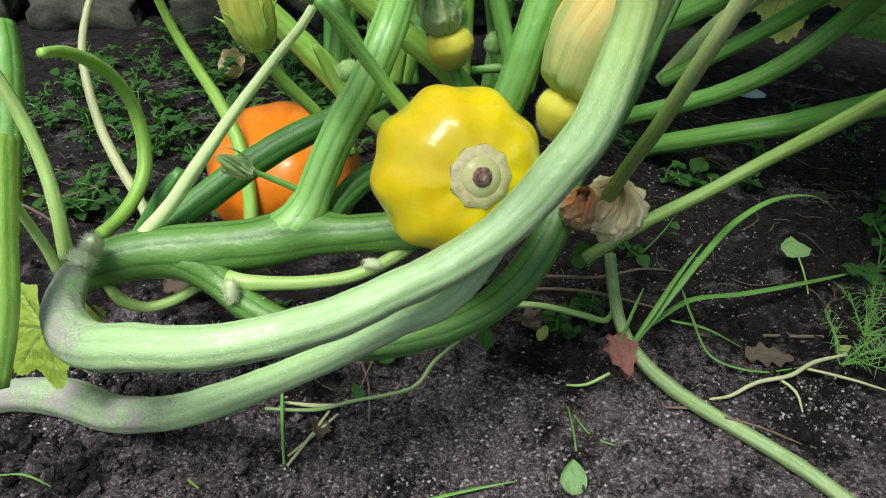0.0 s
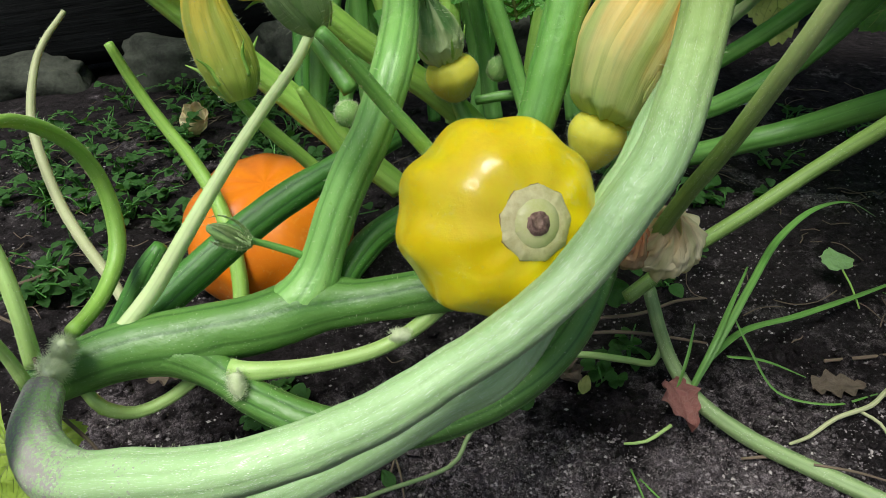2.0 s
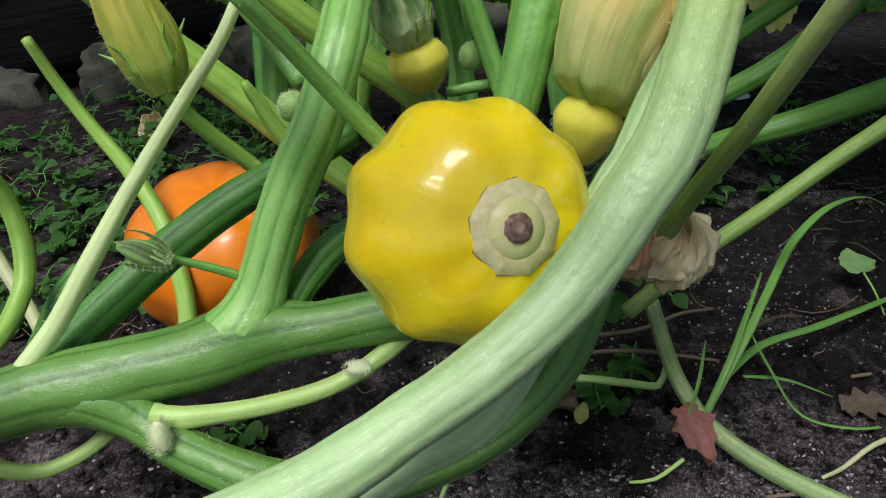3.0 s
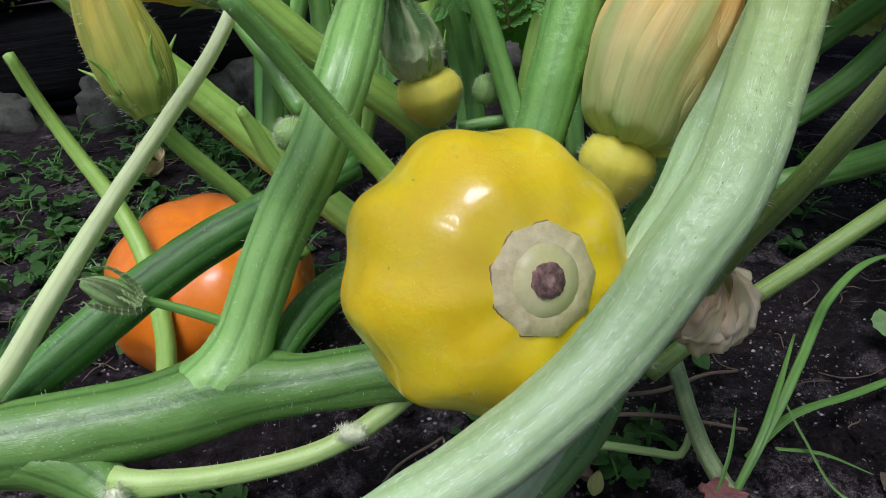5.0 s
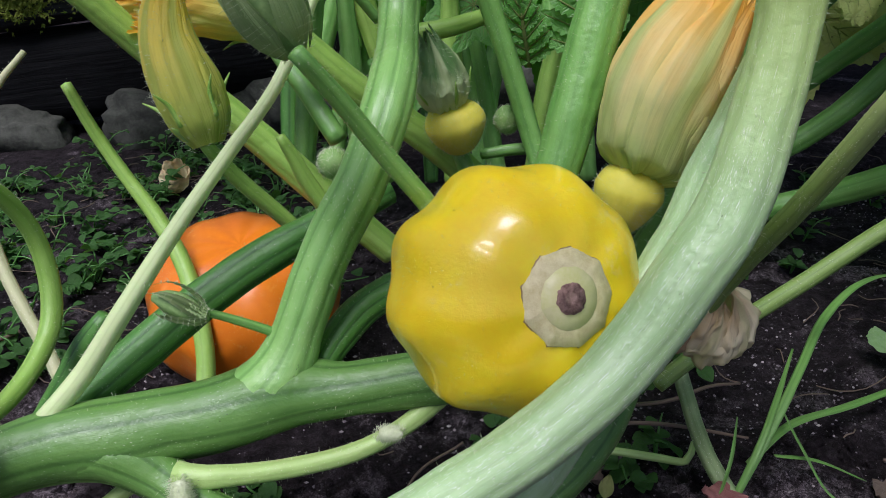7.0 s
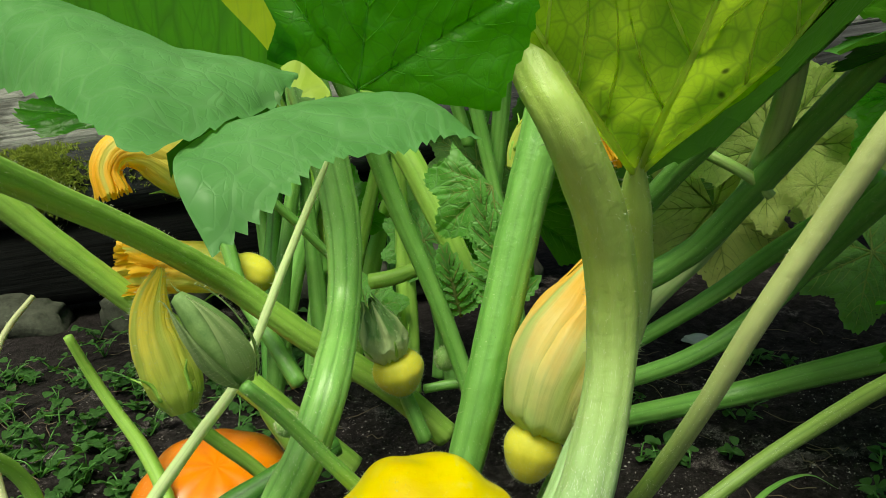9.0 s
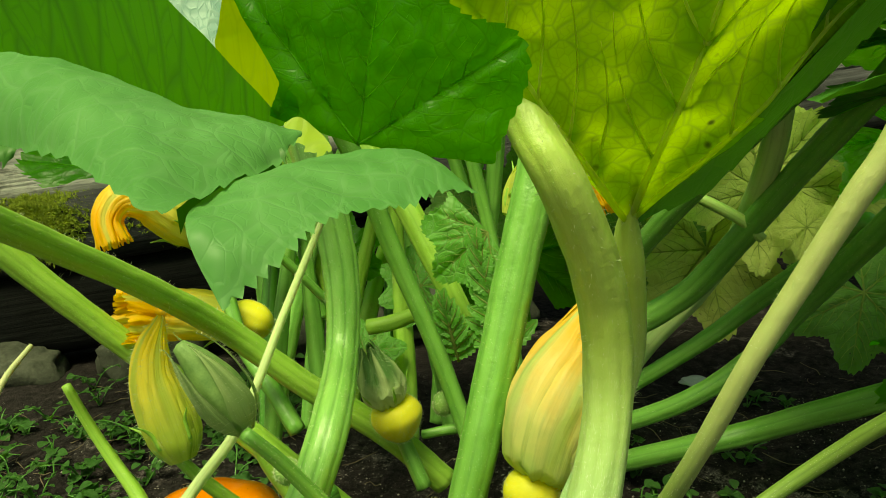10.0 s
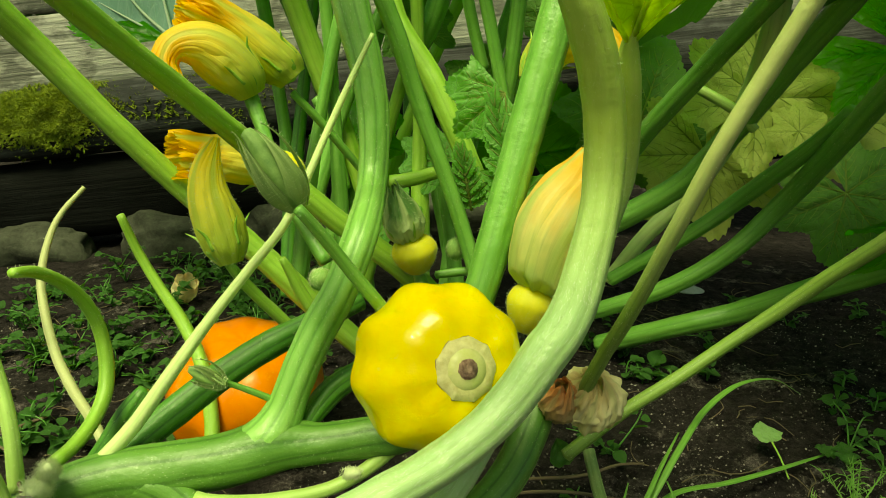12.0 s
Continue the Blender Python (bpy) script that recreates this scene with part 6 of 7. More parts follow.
# ---- flowers ----
def closed_flower(name, base, tip, r, skin, label, seed=0, bend=(0, 0, 0), mouth=0.35, calyx=True, twist=0.4, sepal=0.012, petals=5, belly=0.42, calyx_skin=None, hairy=0, crumple=0.12, foot=0.42, blunt=False):
    """A closed blossom: overlapping pleated petals round an axis from base to tip, with a green calyx."""
    base, tip, bend = Vector(base), Vector(tip), Vector(bend)
    th = thing(name, label, "flower", at=base)
    ax = tip - base
    fr_ = frame_of(ax)
    rng = random.Random(seed)

    def centre(t):
        return ax * t + bend * (4 * t * (1 - t))

    def prof(t):
        if t < belly:
            k = foot + (1 - foot) * math.sin(0.5 * math.pi * t / belly)
        else:
            x = (t - belly) / (1 - belly)
            k = mouth + (1 - mouth) * (0.65 * math.cos(0.5 * math.pi * x) + 0.35 * 0.5 * (1 + math.cos(math.pi * x)))
        if blunt:
            k *= min(1.0, 0.3 + 0.7 * math.sin(0.5 * math.pi * min(1.0, t / 0.09)))
        return r * k

    for p in range(petals):
        bm = bmesh.new()
        uvl = bm.loops.layers.uv.verify()
        nu, nv = 16, 44
        a0 = 2 * math.pi * p / petals + rng.uniform(-0.15, 0.15)
        wide = 2 * math.pi / petals * 0.72
        reach = rng.uniform(0.93, 1.06)
        grid = []
        for j in range(nv + 1):
            t = j / nv
            row = []
            w = wide * (1 if t < 0.7 else 1 - 0.75 * ((t - 0.7) / 0.3) ** 2)
            for i in range(nu + 1):
                s = 2 * i / nu - 1
                a = a0 + s * w + twist * t * t
                rr = prof(t) * (1 + 0.1 * (1 - s * s) + 0.03 * math.cos(s * 11) * min(1, 2 * t)) + 0.0012 * p * 0.3
                rr *= 1 + crumple * noise.noise((s * 2 + p * 7, t * 5, seed)) + crumple * 0.5 * noise.noise((s * 6 + p * 7, t * 9, seed))
                c = centre(t * reach) + fr_ @ Vector((rr * math.cos(a), rr * math.sin(a), 0.004 * noise.noise((s * 3, t * 6, seed + p))))
                row.append((bm.verts.new(c), (i / nu, t)))
            grid.append(row)
        for j in range(nv):
            for i in range(nu):
                q = [grid[j][i], grid[j][i + 1], grid[j + 1][i + 1], grid[j + 1][i]]
                f = bm.faces.new([x[0] for x in q])
                for lp, x in zip(f.loops, q):
                    lp[uvl].uv = x[1]
        part("petal", bm, skin, th)
    if calyx:
        cb = bmesh.new()
        pts = [(*(centre(t)), prof(t) * k) for t, k in ((-0.1, 0.7), (0.0, 1.0), (0.07, 1.04), (0.14, 1.03))]
        tube(cb, pts, 0.003, 24, 5, 0.06)
        for k in range(5):
            a = 2 * math.pi * k / 5 + 0.3
            o = fr_ @ Vector((math.cos(a), math.sin(a), 0))
            s0 = centre(0.1) + o * prof(0.1)
            s1 = centre(0.22) + o * (prof(0.22) * 1.12)
            s2 = s1 + (ax.normalized() * 0.8 + o * 0.4) * sepal
            tube(cb, [(*s0, 0.0016), (*s1, 0.0012), (*s2, 0.0003)], 0.003, 6)
        part("calyx", cb, calyx_skin or mid_skin, th, "ribbed green calyx")
    if hairy:
        hb = bmesh.new()
        path = np.array([(*centre(t), prof(t) * 1.1) for t in np.linspace(-0.05, 1, 30)])
        hairs(hb, path, frames_along(path), hairy, 0.0034, rng, thick=0.00012)
        tagged(part("hair_coat", hb, hair_white, th), kind="stuff")
    return th


closed_flower("squash_blossom", (0.0924, 0.5202, 0.2384), (0.145, 0.556, 0.334), 0.0265, petal_cream, "large closed blossom, cream and orange with green ribs", 3, bend=(-0.01, -0.006, 0), mouth=0.55, belly=0.5, calyx=False, crumple=0.05, foot=0.74, blunt=True)
closed_flower("striped_bud", (0.0045, 0.630, 0.251), (-0.0105, 0.628, 0.300), 0.0152, petal_green, "striped dark green bud above the baby squash", 9, mouth=0.25, belly=0.3, hairy=700)
closed_flower("wilted_blossom", (0.133, 0.506, 0.150), (0.127, 0.484, 0.190), 0.0205, petal_wilted, "shrivelled cream blossom caught on a stem", 11, mouth=0.2, twist=0.9, calyx=False, crumple=0.24, petals=7)
closed_flower("wilted_blossom", (0.108, 0.5, 0.152), (0.105, 0.482, 0.188), 0.0125, petal_burnt, "shrivelled orange-brown blossom beside the cream one", 12, mouth=0.3, twist=1.0, calyx=False, crumple=0.22)
closed_flower("dry_blossom", (-0.362, 1.198, 0.008), (-0.345, 1.18, 0.045), 0.017, petal_wilted, "dry fallen blossom on the soil", 13, mouth=0.9, twist=1.0, calyx=False)

def bent_blossom(name, way, skin, label, seed=0, twist=0.3, ragged=0.3, crumple=0.06, hairy=0, calyx_skin=None, sepal=0.012, petals=5, pleat=0.022):
    """A blossom along a bent line of (x, y, z, radius): pleated petals that overlap, ragged towards the mouth, with a green calyx."""
    line = catmull(way, 0.002)
    fr = frames_along(line)
    base = Vector(line[0][:3])
    th = thing(name, label, "flower", at=base)
    rng = random.Random(seed)

    def at(t, a, k):
        i = min(len(line) - 1, max(0.0, t) * (len(line) - 1))
        q, (tn, u, v) = line[int(i)], fr[int(i)]
        p = np.array(q[:3]) + (math.cos(a) * u + math.sin(a) * v) * q[3] * k + tn * max(0.0, t - 1) * 0.06
        return Vector(p) - base

    for p in range(petals):
        bm = bmesh.new()
        uvl = bm.loops.layers.uv.verify()
        nu, nv = 24, 44
        a0 = 2 * math.pi * p / petals + rng.uniform(-0.12, 0.12)
        wide = 2 * math.pi / petals * 0.7
        grid = []
        for j in range(nv + 1):
            t = j / nv
            w = wide * (1 if t < 0.72 else 1 - 0.35 * ((t - 0.72) / 0.28) ** 2)
            row = []
            for i in range(nu + 1):
                s_ = 2 * i / nu - 1
                a = a0 + s_ * w + twist * t * t
                k = 1 + 0.07 * (1 - s_ * s_) + pleat * math.cos(s_ * 12.5 + p) * min(1, 2.5 * t) * (0.6 + 0.4 * t) + 0.012 * p
                k *= 1 + crumple * noise.noise((s_ * 2 + p * 7, t * 5, seed)) + crumple * 0.6 * noise.noise((s_ * 6 + p * 7, t * 9, seed))
                if t > 0.7:
                    k *= 1 + ragged * (t - 0.7) / 0.3 * (0.5 + noise.noise((s_ * 3 + p * 5, t * 4, seed + 3)))
                reach = t * (1 + 0.06 * ragged * noise.noise((s_ * 4 + p * 3, seed, 0)))
                row.append((bm.verts.new(at(reach, a, k)), (i / nu, t)))
            grid.append(row)
        for r0, r1 in zip(grid, grid[1:]):
            for i in range(nu):
                q = [r0[i], r0[i + 1], r1[i + 1], r1[i]]
                f = bm.faces.new([x[0] for x in q])
                for lp, x in zip(f.loops, q):
                    lp[uvl].uv = x[1]
        part("petal", bm, skin, th)
    cb = bmesh.new()
    tube(cb, [(*(Vector(line[int(t * (len(line) - 1))][:3]) - base), line[int(t * (len(line) - 1))][3] * k) for t, k in ((0, 0.7), (0.05, 1.03), (0.11, 1.06), (0.16, 1.05))], 0.002, 30, 5, 0.05)
    for k in range(5):
        a = 2 * math.pi * k / 5 + 0.3
        s0, s1 = at(0.13, a, 1.06), at(0.26, a, 1.1)
        s2 = s1 + (s1 - s0).normalized() * sepal * 0.7 + (s1 - at(0.26, a, 0)).normalized() * sepal * 0.5
        tube(cb, [(*s0, 0.0018), (*s1, 0.0014), (*s2, 0.0003)], 0.003, 6)
    part("calyx", cb, calyx_skin or mid_skin, th, "ribbed green calyx")
    if hairy:
        hb = bmesh.new()
        path = np.array([(*(Vector(q[:3]) - base), q[3] * 1.08) for q in line])
        hairs(hb, path, frames_along(path), hairy, 0.0032, rng, thick=0.00012)
        tagged(part("hair_coat", hb, hair_white, th), kind="stuff")
    return th


bent_blossom("squash_blossom", [(-0.1320, 0.5610, 0.2550, 0.0080), (-0.1350, 0.5640, 0.2670, 0.0148), (-0.1410, 0.5680, 0.2860, 0.0166), (-0.1470, 0.5710, 0.3090, 0.0134), (-0.1460, 0.5750, 0.3290, 0.0093), (-0.1390, 0.5800, 0.3480, 0.0022)], petal_yellow, "closed yellow-green blossom pointing up", 4, hairy=900, ragged=0.1)
bent_blossom("squash_blossom", [(-0.1120, 0.7330, 0.2940, 0.0087), (-0.1270, 0.7310, 0.2980, 0.0156), (-0.1490, 0.7230, 0.3060, 0.0192), (-0.1800, 0.7110, 0.3130, 0.0191), (-0.2070, 0.6930, 0.3180, 0.0168)], petal_orange, "half-open orange blossom among the stems", 5, ragged=0.3, crumple=0.1)
bent_blossom("squash_blossom", [(-0.1360, 0.7180, 0.3690, 0.0120), (-0.1430, 0.7150, 0.3838, 0.0198), (-0.1590, 0.7090, 0.4007, 0.0224), (-0.1760, 0.6990, 0.4125, 0.0179), (-0.1930, 0.6880, 0.4113, 0.0124), (-0.2000, 0.6790, 0.3982, 0.0095), (-0.1950, 0.6740, 0.3800, 0.0102)], petal_orange, "drooping orange blossom with a curled tip", 6, ragged=0.3, twist=0.15, hairy=300)
bent_blossom("squash_blossom", [(-0.102, 0.746, 0.381, 0.0135), (-0.111, 0.745, 0.392, 0.0189), (-0.129, 0.739, 0.409, 0.0195), (-0.151, 0.731, 0.428, 0.0170), (-0.171, 0.721, 0.440, 0.0153), (-0.192, 0.711, 0.448, 0.0120)], petal_orange, "closed orange blossom with ragged tips", 7, ragged=0.6, hairy=300)


bent_blossom("squash_blossom", [(0.1080, 0.6644, 0.3807, 0.0080), (0.1176, 0.6676, 0.3947, 0.0150), (0.1349, 0.6663, 0.4130, 0.0180), (0.1572, 0.6607, 0.4164, 0.0170), (0.1724, 0.6462, 0.4045, 0.0130), (0.1770, 0.6360, 0.3870, 0.0100)], petal_orange, "cream and orange blossom deep behind the stems", 17, ragged=0.4, crumple=0.1)


def sepal_bud(name, way, label, seed, sepals=5):
    """A hairy unopened bud: a ribbed body wrapped by broad pointed sepals that stand a little off it at their tips."""
    line = catmull(way, 0.002)
    fr = frames_along(line)
    base = Vector(line[0][:3])
    th = thing(name, label, "bud", at=base)
    rng = random.Random(seed)
    bm = bmesh.new()
    tube(bm, [(*(Vector(q[:3]) - base), q[3]) for q in way], 0.002, 40, 10, 0.03, seed, 0.04)
    part("body", bm, bud_dark, th)
    for p in range(sepals):
        sb, hb = bmesh.new(), bmesh.new()
        uvl = sb.loops.layers.uv.verify()
        a0, reach = 2 * math.pi * p / sepals + rng.uniform(-0.2, 0.2), rng.uniform(0.85, 1.12)
        grid = []
        for j in range(25):
            t = j / 24
            k = min(len(line) - 1, t * reach * (len(line) - 1))
            q, (tn, u, w_) = line[int(k)], fr[int(k)]
            half = 0.7 * (1 - t) ** 0.95 * min(1, 0.5 + 3 * t)
            row = []
            for n in range(9):
                c = (n / 4 - 1)
                a = a0 + c * half
                out = math.cos(a) * u + math.sin(a) * w_
                rr_ = q[3] * (1.06 + 0.1 * (1 - c * c) + 0.16 * abs(c) ** 5) + 0.022 * q[3] / 0.0115 * max(0.0, t - 0.45) ** 1.6 + 0.0004 * p
                pt = Vector(q[:3] + out * rr_ + tn * max(0.0, t * reach - 1) * 0.05) - base
                row.append((sb.verts.new(pt), (n / 8, t)))
                if rng.random() < 0.85:
                    tip = pt + (Vector(out) + 0.5 * Vector([rng.uniform(-1, 1) for _ in range(3)])) * 0.13 * (way[2][3] + 0.004)
                    e = Vector(tn) * 0.00005
                    f_ = Vector(np.cross(out, tn)) * 0.00005
                    h = [hb.verts.new(x) for x in (pt + e, pt - e, pt + f_, tip)]
                    for tri in ((0, 1, 3), (1, 2, 3), (2, 0, 3)):
                        hb.faces.new([h[x] for x in tri])
            grid.append(row)
        for r0, r1 in zip(grid, grid[1:]):
            for n in range(8):
                q4 = [r0[n], r0[n + 1], r1[n + 1], r1[n]]
                f = sb.faces.new([x[0] for x in q4])
                for lp, x in zip(f.loops, q4):
                    lp[uvl].uv = x[1]
        ob = part("sepal", sb, sepal_green, th, "pale-edged hairy green sepal")
        tagged(part("hair_coat", hb, hair_white, ob), kind="stuff")
    return th


sepal_bud("tendril_bud", [(-0.1185, 0.4609, 0.2041, 0.0014), (-0.1221, 0.4614, 0.2048, 0.0037), (-0.1273, 0.4629, 0.2074, 0.0055), (-0.1325, 0.4644, 0.2099, 0.0055), (-0.1380, 0.4656, 0.2117, 0.0044), (-0.1431, 0.4664, 0.2128, 0.0018)], "small pale green bud with curled sepals", 10)
sepal_bud("fuzzy_bud", [(-0.0650, 0.4527, 0.3200, 0.0038), (-0.0684, 0.4537, 0.3267, 0.0089), (-0.0736, 0.4549, 0.3368, 0.0115), (-0.0794, 0.4542, 0.3478, 0.0106), (-0.0863, 0.4536, 0.3589, 0.0071), (-0.0927, 0.4532, 0.3669, 0.0036)], "fuzzy green flower bud wrapped in pointed sepals", 8)



def fuzzy_nub(at, way, r, length, label, seed):
    """A woolly little bud: a tapered body thick with short hairs."""
    at, way = Vector(at), Vector(way).normalized()
    th = thing("fuzzy_nub", label, "bud", at=at)
    bm = bmesh.new()
    path, fr = tube(bm, [(*(way * length * t), r * k) for t, k in ((0, 0.6), (0.3, 1.0), (0.65, 0.85), (1.0, 0.3))], 0.0015, 14, 5, 0.1, seed, 0.15)
    part("body", bm, fuzz, th)
    hb = bmesh.new()
    hairs(hb, path, fr, 900, r * 0.75, random.Random(seed), thick=0.00012)
    tagged(part("wool", hb, hair_white, th), kind="stuff")


fuzzy_nub((-0.135, 0.428, 0.139), (0.15, -0.3, -0.6), 0.0045, 0.014, "woolly pale bud below the vine fork", 1)
fuzzy_nub((-0.044, 0.443, 0.147), (0.9, -0.3, 0.15), 0.0032, 0.011, "small woolly bud on a pale stalk", 2)
fuzzy_nub((-0.226, 0.425, 0.157), (0.1, -0.8, 0.3), 0.007, 0.018, "woolly pale bud at the vine joint", 3)
fuzzy_nub((-0.222, 0.428, 0.163), (0.3, -0.5, 0.7), 0.0055, 0.016, "small green woolly bud at the vine joint", 4)


def tendril(pts, label):
    bm = bmesh.new()
    tube(bm, pts, 0.003, 7)
    tagged(part("tendril", bm, root_skin), label, "tendril", "tendrils at the vine joint")


tendril([(-0.244, 0.435, 0.155, 0.0012), (-0.228, 0.41, 0.14, 0.0012), (-0.205, 0.392, 0.128, 0.001), (-0.188, 0.376, 0.116, 0.0006)], "thin brown dried tendril over a stem")
tendril([(-0.3, 0.45, 0.19, 0.001), (-0.275, 0.452, 0.18, 0.0011), (-0.25, 0.446, 0.168, 0.0008)], "thin pale dried tendril")


def small_leaf(name, at, way, up, length, wide, material, label, category, curl=0.3, jag=0.0, seed=0, stalk=None):
    """One leaf lying or standing on the soil, with a raised midrib fold and an uneven rim."""
    at, d = Vector(at), Vector(way).normalized()
    th = thing(name, label, category, at=at)
    w = d.cross(Vector(up)).normalized()
    n = w.cross(d)
    bm = bmesh.new()
    uvl = bm.loops.layers.uv.verify()
    nu, nv, grid = 12, 16, []
    for j in range(nv + 1):
        t = j / nv
        half = wide * max(0.03, math.sin(math.pi * (0.04 + 0.94 * t) ** 0.75) ** 0.8) * (1 + jag * noise.noise((t * 9, seed, 0)) + jag * 0.6 * math.sin(t * 22))
        row = []
        for i in range(nu + 1):
            s = 2 * i / nu - 1
            h = curl * wide * (s * s) + 0.25 * wide * noise.noise((s * 1.5, t * 3, seed)) - 0.3 * length * curl * t * t
            row.append((bm.verts.new(d * length * t + w * half * s + n * h), (i / nu, t)))
        grid.append(row)
    for r0, r1 in zip(grid, grid[1:]):
        for i in range(nu):
            q = [r0[i], r0[i + 1], r1[i + 1], r1[i]]
            f = bm.faces.new([v[0] for v in q])
            for lp, v in zip(f.loops, q):
                lp[uvl].uv = v[1]
    part("blade", bm, material, th)
    if stalk:
        sb = bmesh.new()
        tube(sb, [(0, 0, 0, 0.0009), (*(Vector(stalk) * 0.5 + n * 0.002), 0.0009), (*stalk, 0.0008)], 0.004, 6)
        part("stalk", sb, mid_skin, th)
    return th


small_leaf("dead_leaf", (0.148, 0.503, 0.043), (0.25, -0.85, -0.35), (0.2, -0.5, 0.8), 0.038, 0.013, red_leaf_skin, "curled dry reddish-brown leaf on the creeping stem", "leaf", curl=0.5, jag=0.35, seed=3)
small_leaf("seedling_leaf", (0.105, 0.371, 0.006), (0.02, 0.75, 0.5), (0, -0.45, 1), 0.024, 0.0095, weed_light, "bright green seedling leaf on bare soil", "leaf", curl=0.25)
small_leaf("round_leaf", (0.356, 0.647, 0.033), (0.0, 0.95, 0.2), (0, -0.35, 1), 0.03, 0.0145, weed_light, "round pale green leaf on a thin stalk", "leaf", curl=0.1, jag=0.12, seed=5, stalk=(0.004, -0.03, -0.022))
small_leaf("seedling_leaf", (0.423, 0.625, 0.018), (0.2, 0.9, 0.3), (0, -0.3, 1), 0.03, 0.011, weed_green, "jagged green weed leaf over soil", "leaf", curl=0.3, jag=0.4, seed=6)
small_leaf("seedling_leaf", (0.417, 0.638, 0.019), (-0.7, 0.5, 0.3), (0, -0.3, 1), 0.02, 0.008, weed_green, "jagged green weed leaf over soil", "leaf", curl=0.3, jag=0.4, seed=7)
small_leaf("seedling_leaf", (0.632, 1.289, 0.012), (0.3, 0.9, 0.1), (0, -0.3, 1), 0.02, 0.009, weed_green, "oval green weed leaf on soil", "leaf", curl=0.1, seed=8)
small_leaf("seedling_leaf", (0.301, 0.841, 0.028), (0.6, 0.6, 0.2), (0, -0.4, 1), 0.03, 0.012, weed_green, "folded green weed leaf beneath stems", "leaf", curl=0.4, seed=9)
small_leaf("seedling_leaf", (0.044, 0.512, 0.018), (0.1, 0.7, 0.6), (0.2, -0.6, 0.7), 0.02, 0.008, weed_green, "upright green weed leaf by the stem", "leaf", curl=0.3, seed=10)
small_leaf("seedling_leaf", (0.093, 0.532, 0.012), (0.3, 0.6, 0.3), (0, -0.4, 1), 0.017, 0.005, leaf_yellow, "pale green weed leaf on soil", "leaf", curl=0.4, seed=11)
small_leaf("dead_leaf", (0.268, 0.518, 0.014), (0.9, -0.1, 0.05), (0, -0.1, 1), 0.04, 0.012, root_leaf, "flat dry brown leaf scrap on soil", "leaf", curl=0.2, jag=0.5, seed=12)
small_leaf("dead_leaf", (0.080, 0.567, 0.013), (0.3, -0.6, 0.1), (0, -0.3, 1), 0.03, 0.012, root_leaf, "dry brown leaf scrap beneath the stem", "leaf", curl=0.5, jag=0.4, seed=13)
small_leaf("dead_leaf", (-0.256, 0.585, 0.017), (0.8, 0.1, 0.1), (0, -0.4, 1), 0.04, 0.01, root_leaf, "dry tan leaf scrap beneath the vine", "leaf", curl=0.5, jag=0.4, seed=14)
small_leaf("dead_leaf", (-0.083, 0.432, 0.004), (0.1, -0.8, 0.2), (0.3, -0.3, 1), 0.02, 0.008, root_leaf, "small dry brown leaf scrap on soil", "leaf", curl=0.5, jag=0.4, seed=15)
small_leaf("seedling_leaf", (0.135, 0.588, 0.054), (-0.2, 0.2, 0.8), (0.2, -0.9, 0.3), 0.025, 0.012, weed_green, "dark green weed leaf under the wilted blossom", "leaf", curl=0.2, seed=16)
small_leaf("seedling_leaf", (-0.055, 0.459, 0.006), (-0.4, 0.5, 0.4), (0, -0.4, 1), 0.014, 0.005, weed_green, "small green leaf on a runner", "leaf", curl=0.2, seed=17)
small_leaf("seedling_leaf", (-0.045, 0.502, 0.008), (0.4, 0.5, 0.4), (0, -0.4, 1), 0.024, 0.011, weed_green, "rounded green leaf under the stems", "leaf", curl=0.2, seed=18)
small_leaf("seedling_leaf", (0.350, 0.529, 0.011), (0.9, 0.3, 0.3), (0, -0.3, 1), 0.016, 0.004, leaf_yellow, "small pale leaf on the soil", "leaf", curl=0.2, seed=19)


def feathery_weed(at, seed):
    """Fine thread-like foliage on branching stalks."""
    rng = random.Random(seed)
    x, y = at
    th = thing("feathery_weed", "feathery bright green weed on a pale twig", "weed", at=(x, y, ground_height(x, y)))
    bm = bmesh.new()
    for _ in range(9):
        a, n = rng.uniform(-0.6, 1.6), rng.uniform(0.03, 0.065)
        tip = Vector((math.cos(a) * n, math.sin(a) * n, rng.uniform(0.008, 0.035)))
        path, _f = tube(bm, [(0, 0, 0.002, 0.0007), (*(tip * 0.5 + Vector((0, 0, 0.006))), 0.0006), (*tip, 0.0004)], 0.004, 5)
        for q in path[2:]:
            for _k in range(2):
                e = Vector(q[:3]) + Vector([rng.uniform(-1, 1) for _ in range(3)]) * 0.009
                tube(bm, [(*q[:3], 0.0004), (*((Vector(q[:3]) + e) / 2 + Vector((0, 0, 0.001))), 0.0004), (*e, 0.0002)], 0.01, 4, cap=False)
    tagged(part("foliage", bm, grass_skin, th), kind="stuff")


feathery_weed((0.348, 0.514), 1)
feathery_weed((0.388, 0.558), 2)
chip_rng = random.Random(2)
chip = bmesh.new()
lump(chip, (0, 0, 0), 0.02, chip_rng, 0.25, 3)
white_chip = part("stone_chip", chip, pale_chip)
white_chip.location = (0.49, 1.21, ground_height(0.49, 1.21) + 0.004)
tagged(white_chip, "pale flat chip of stone on dark soil", "stone")


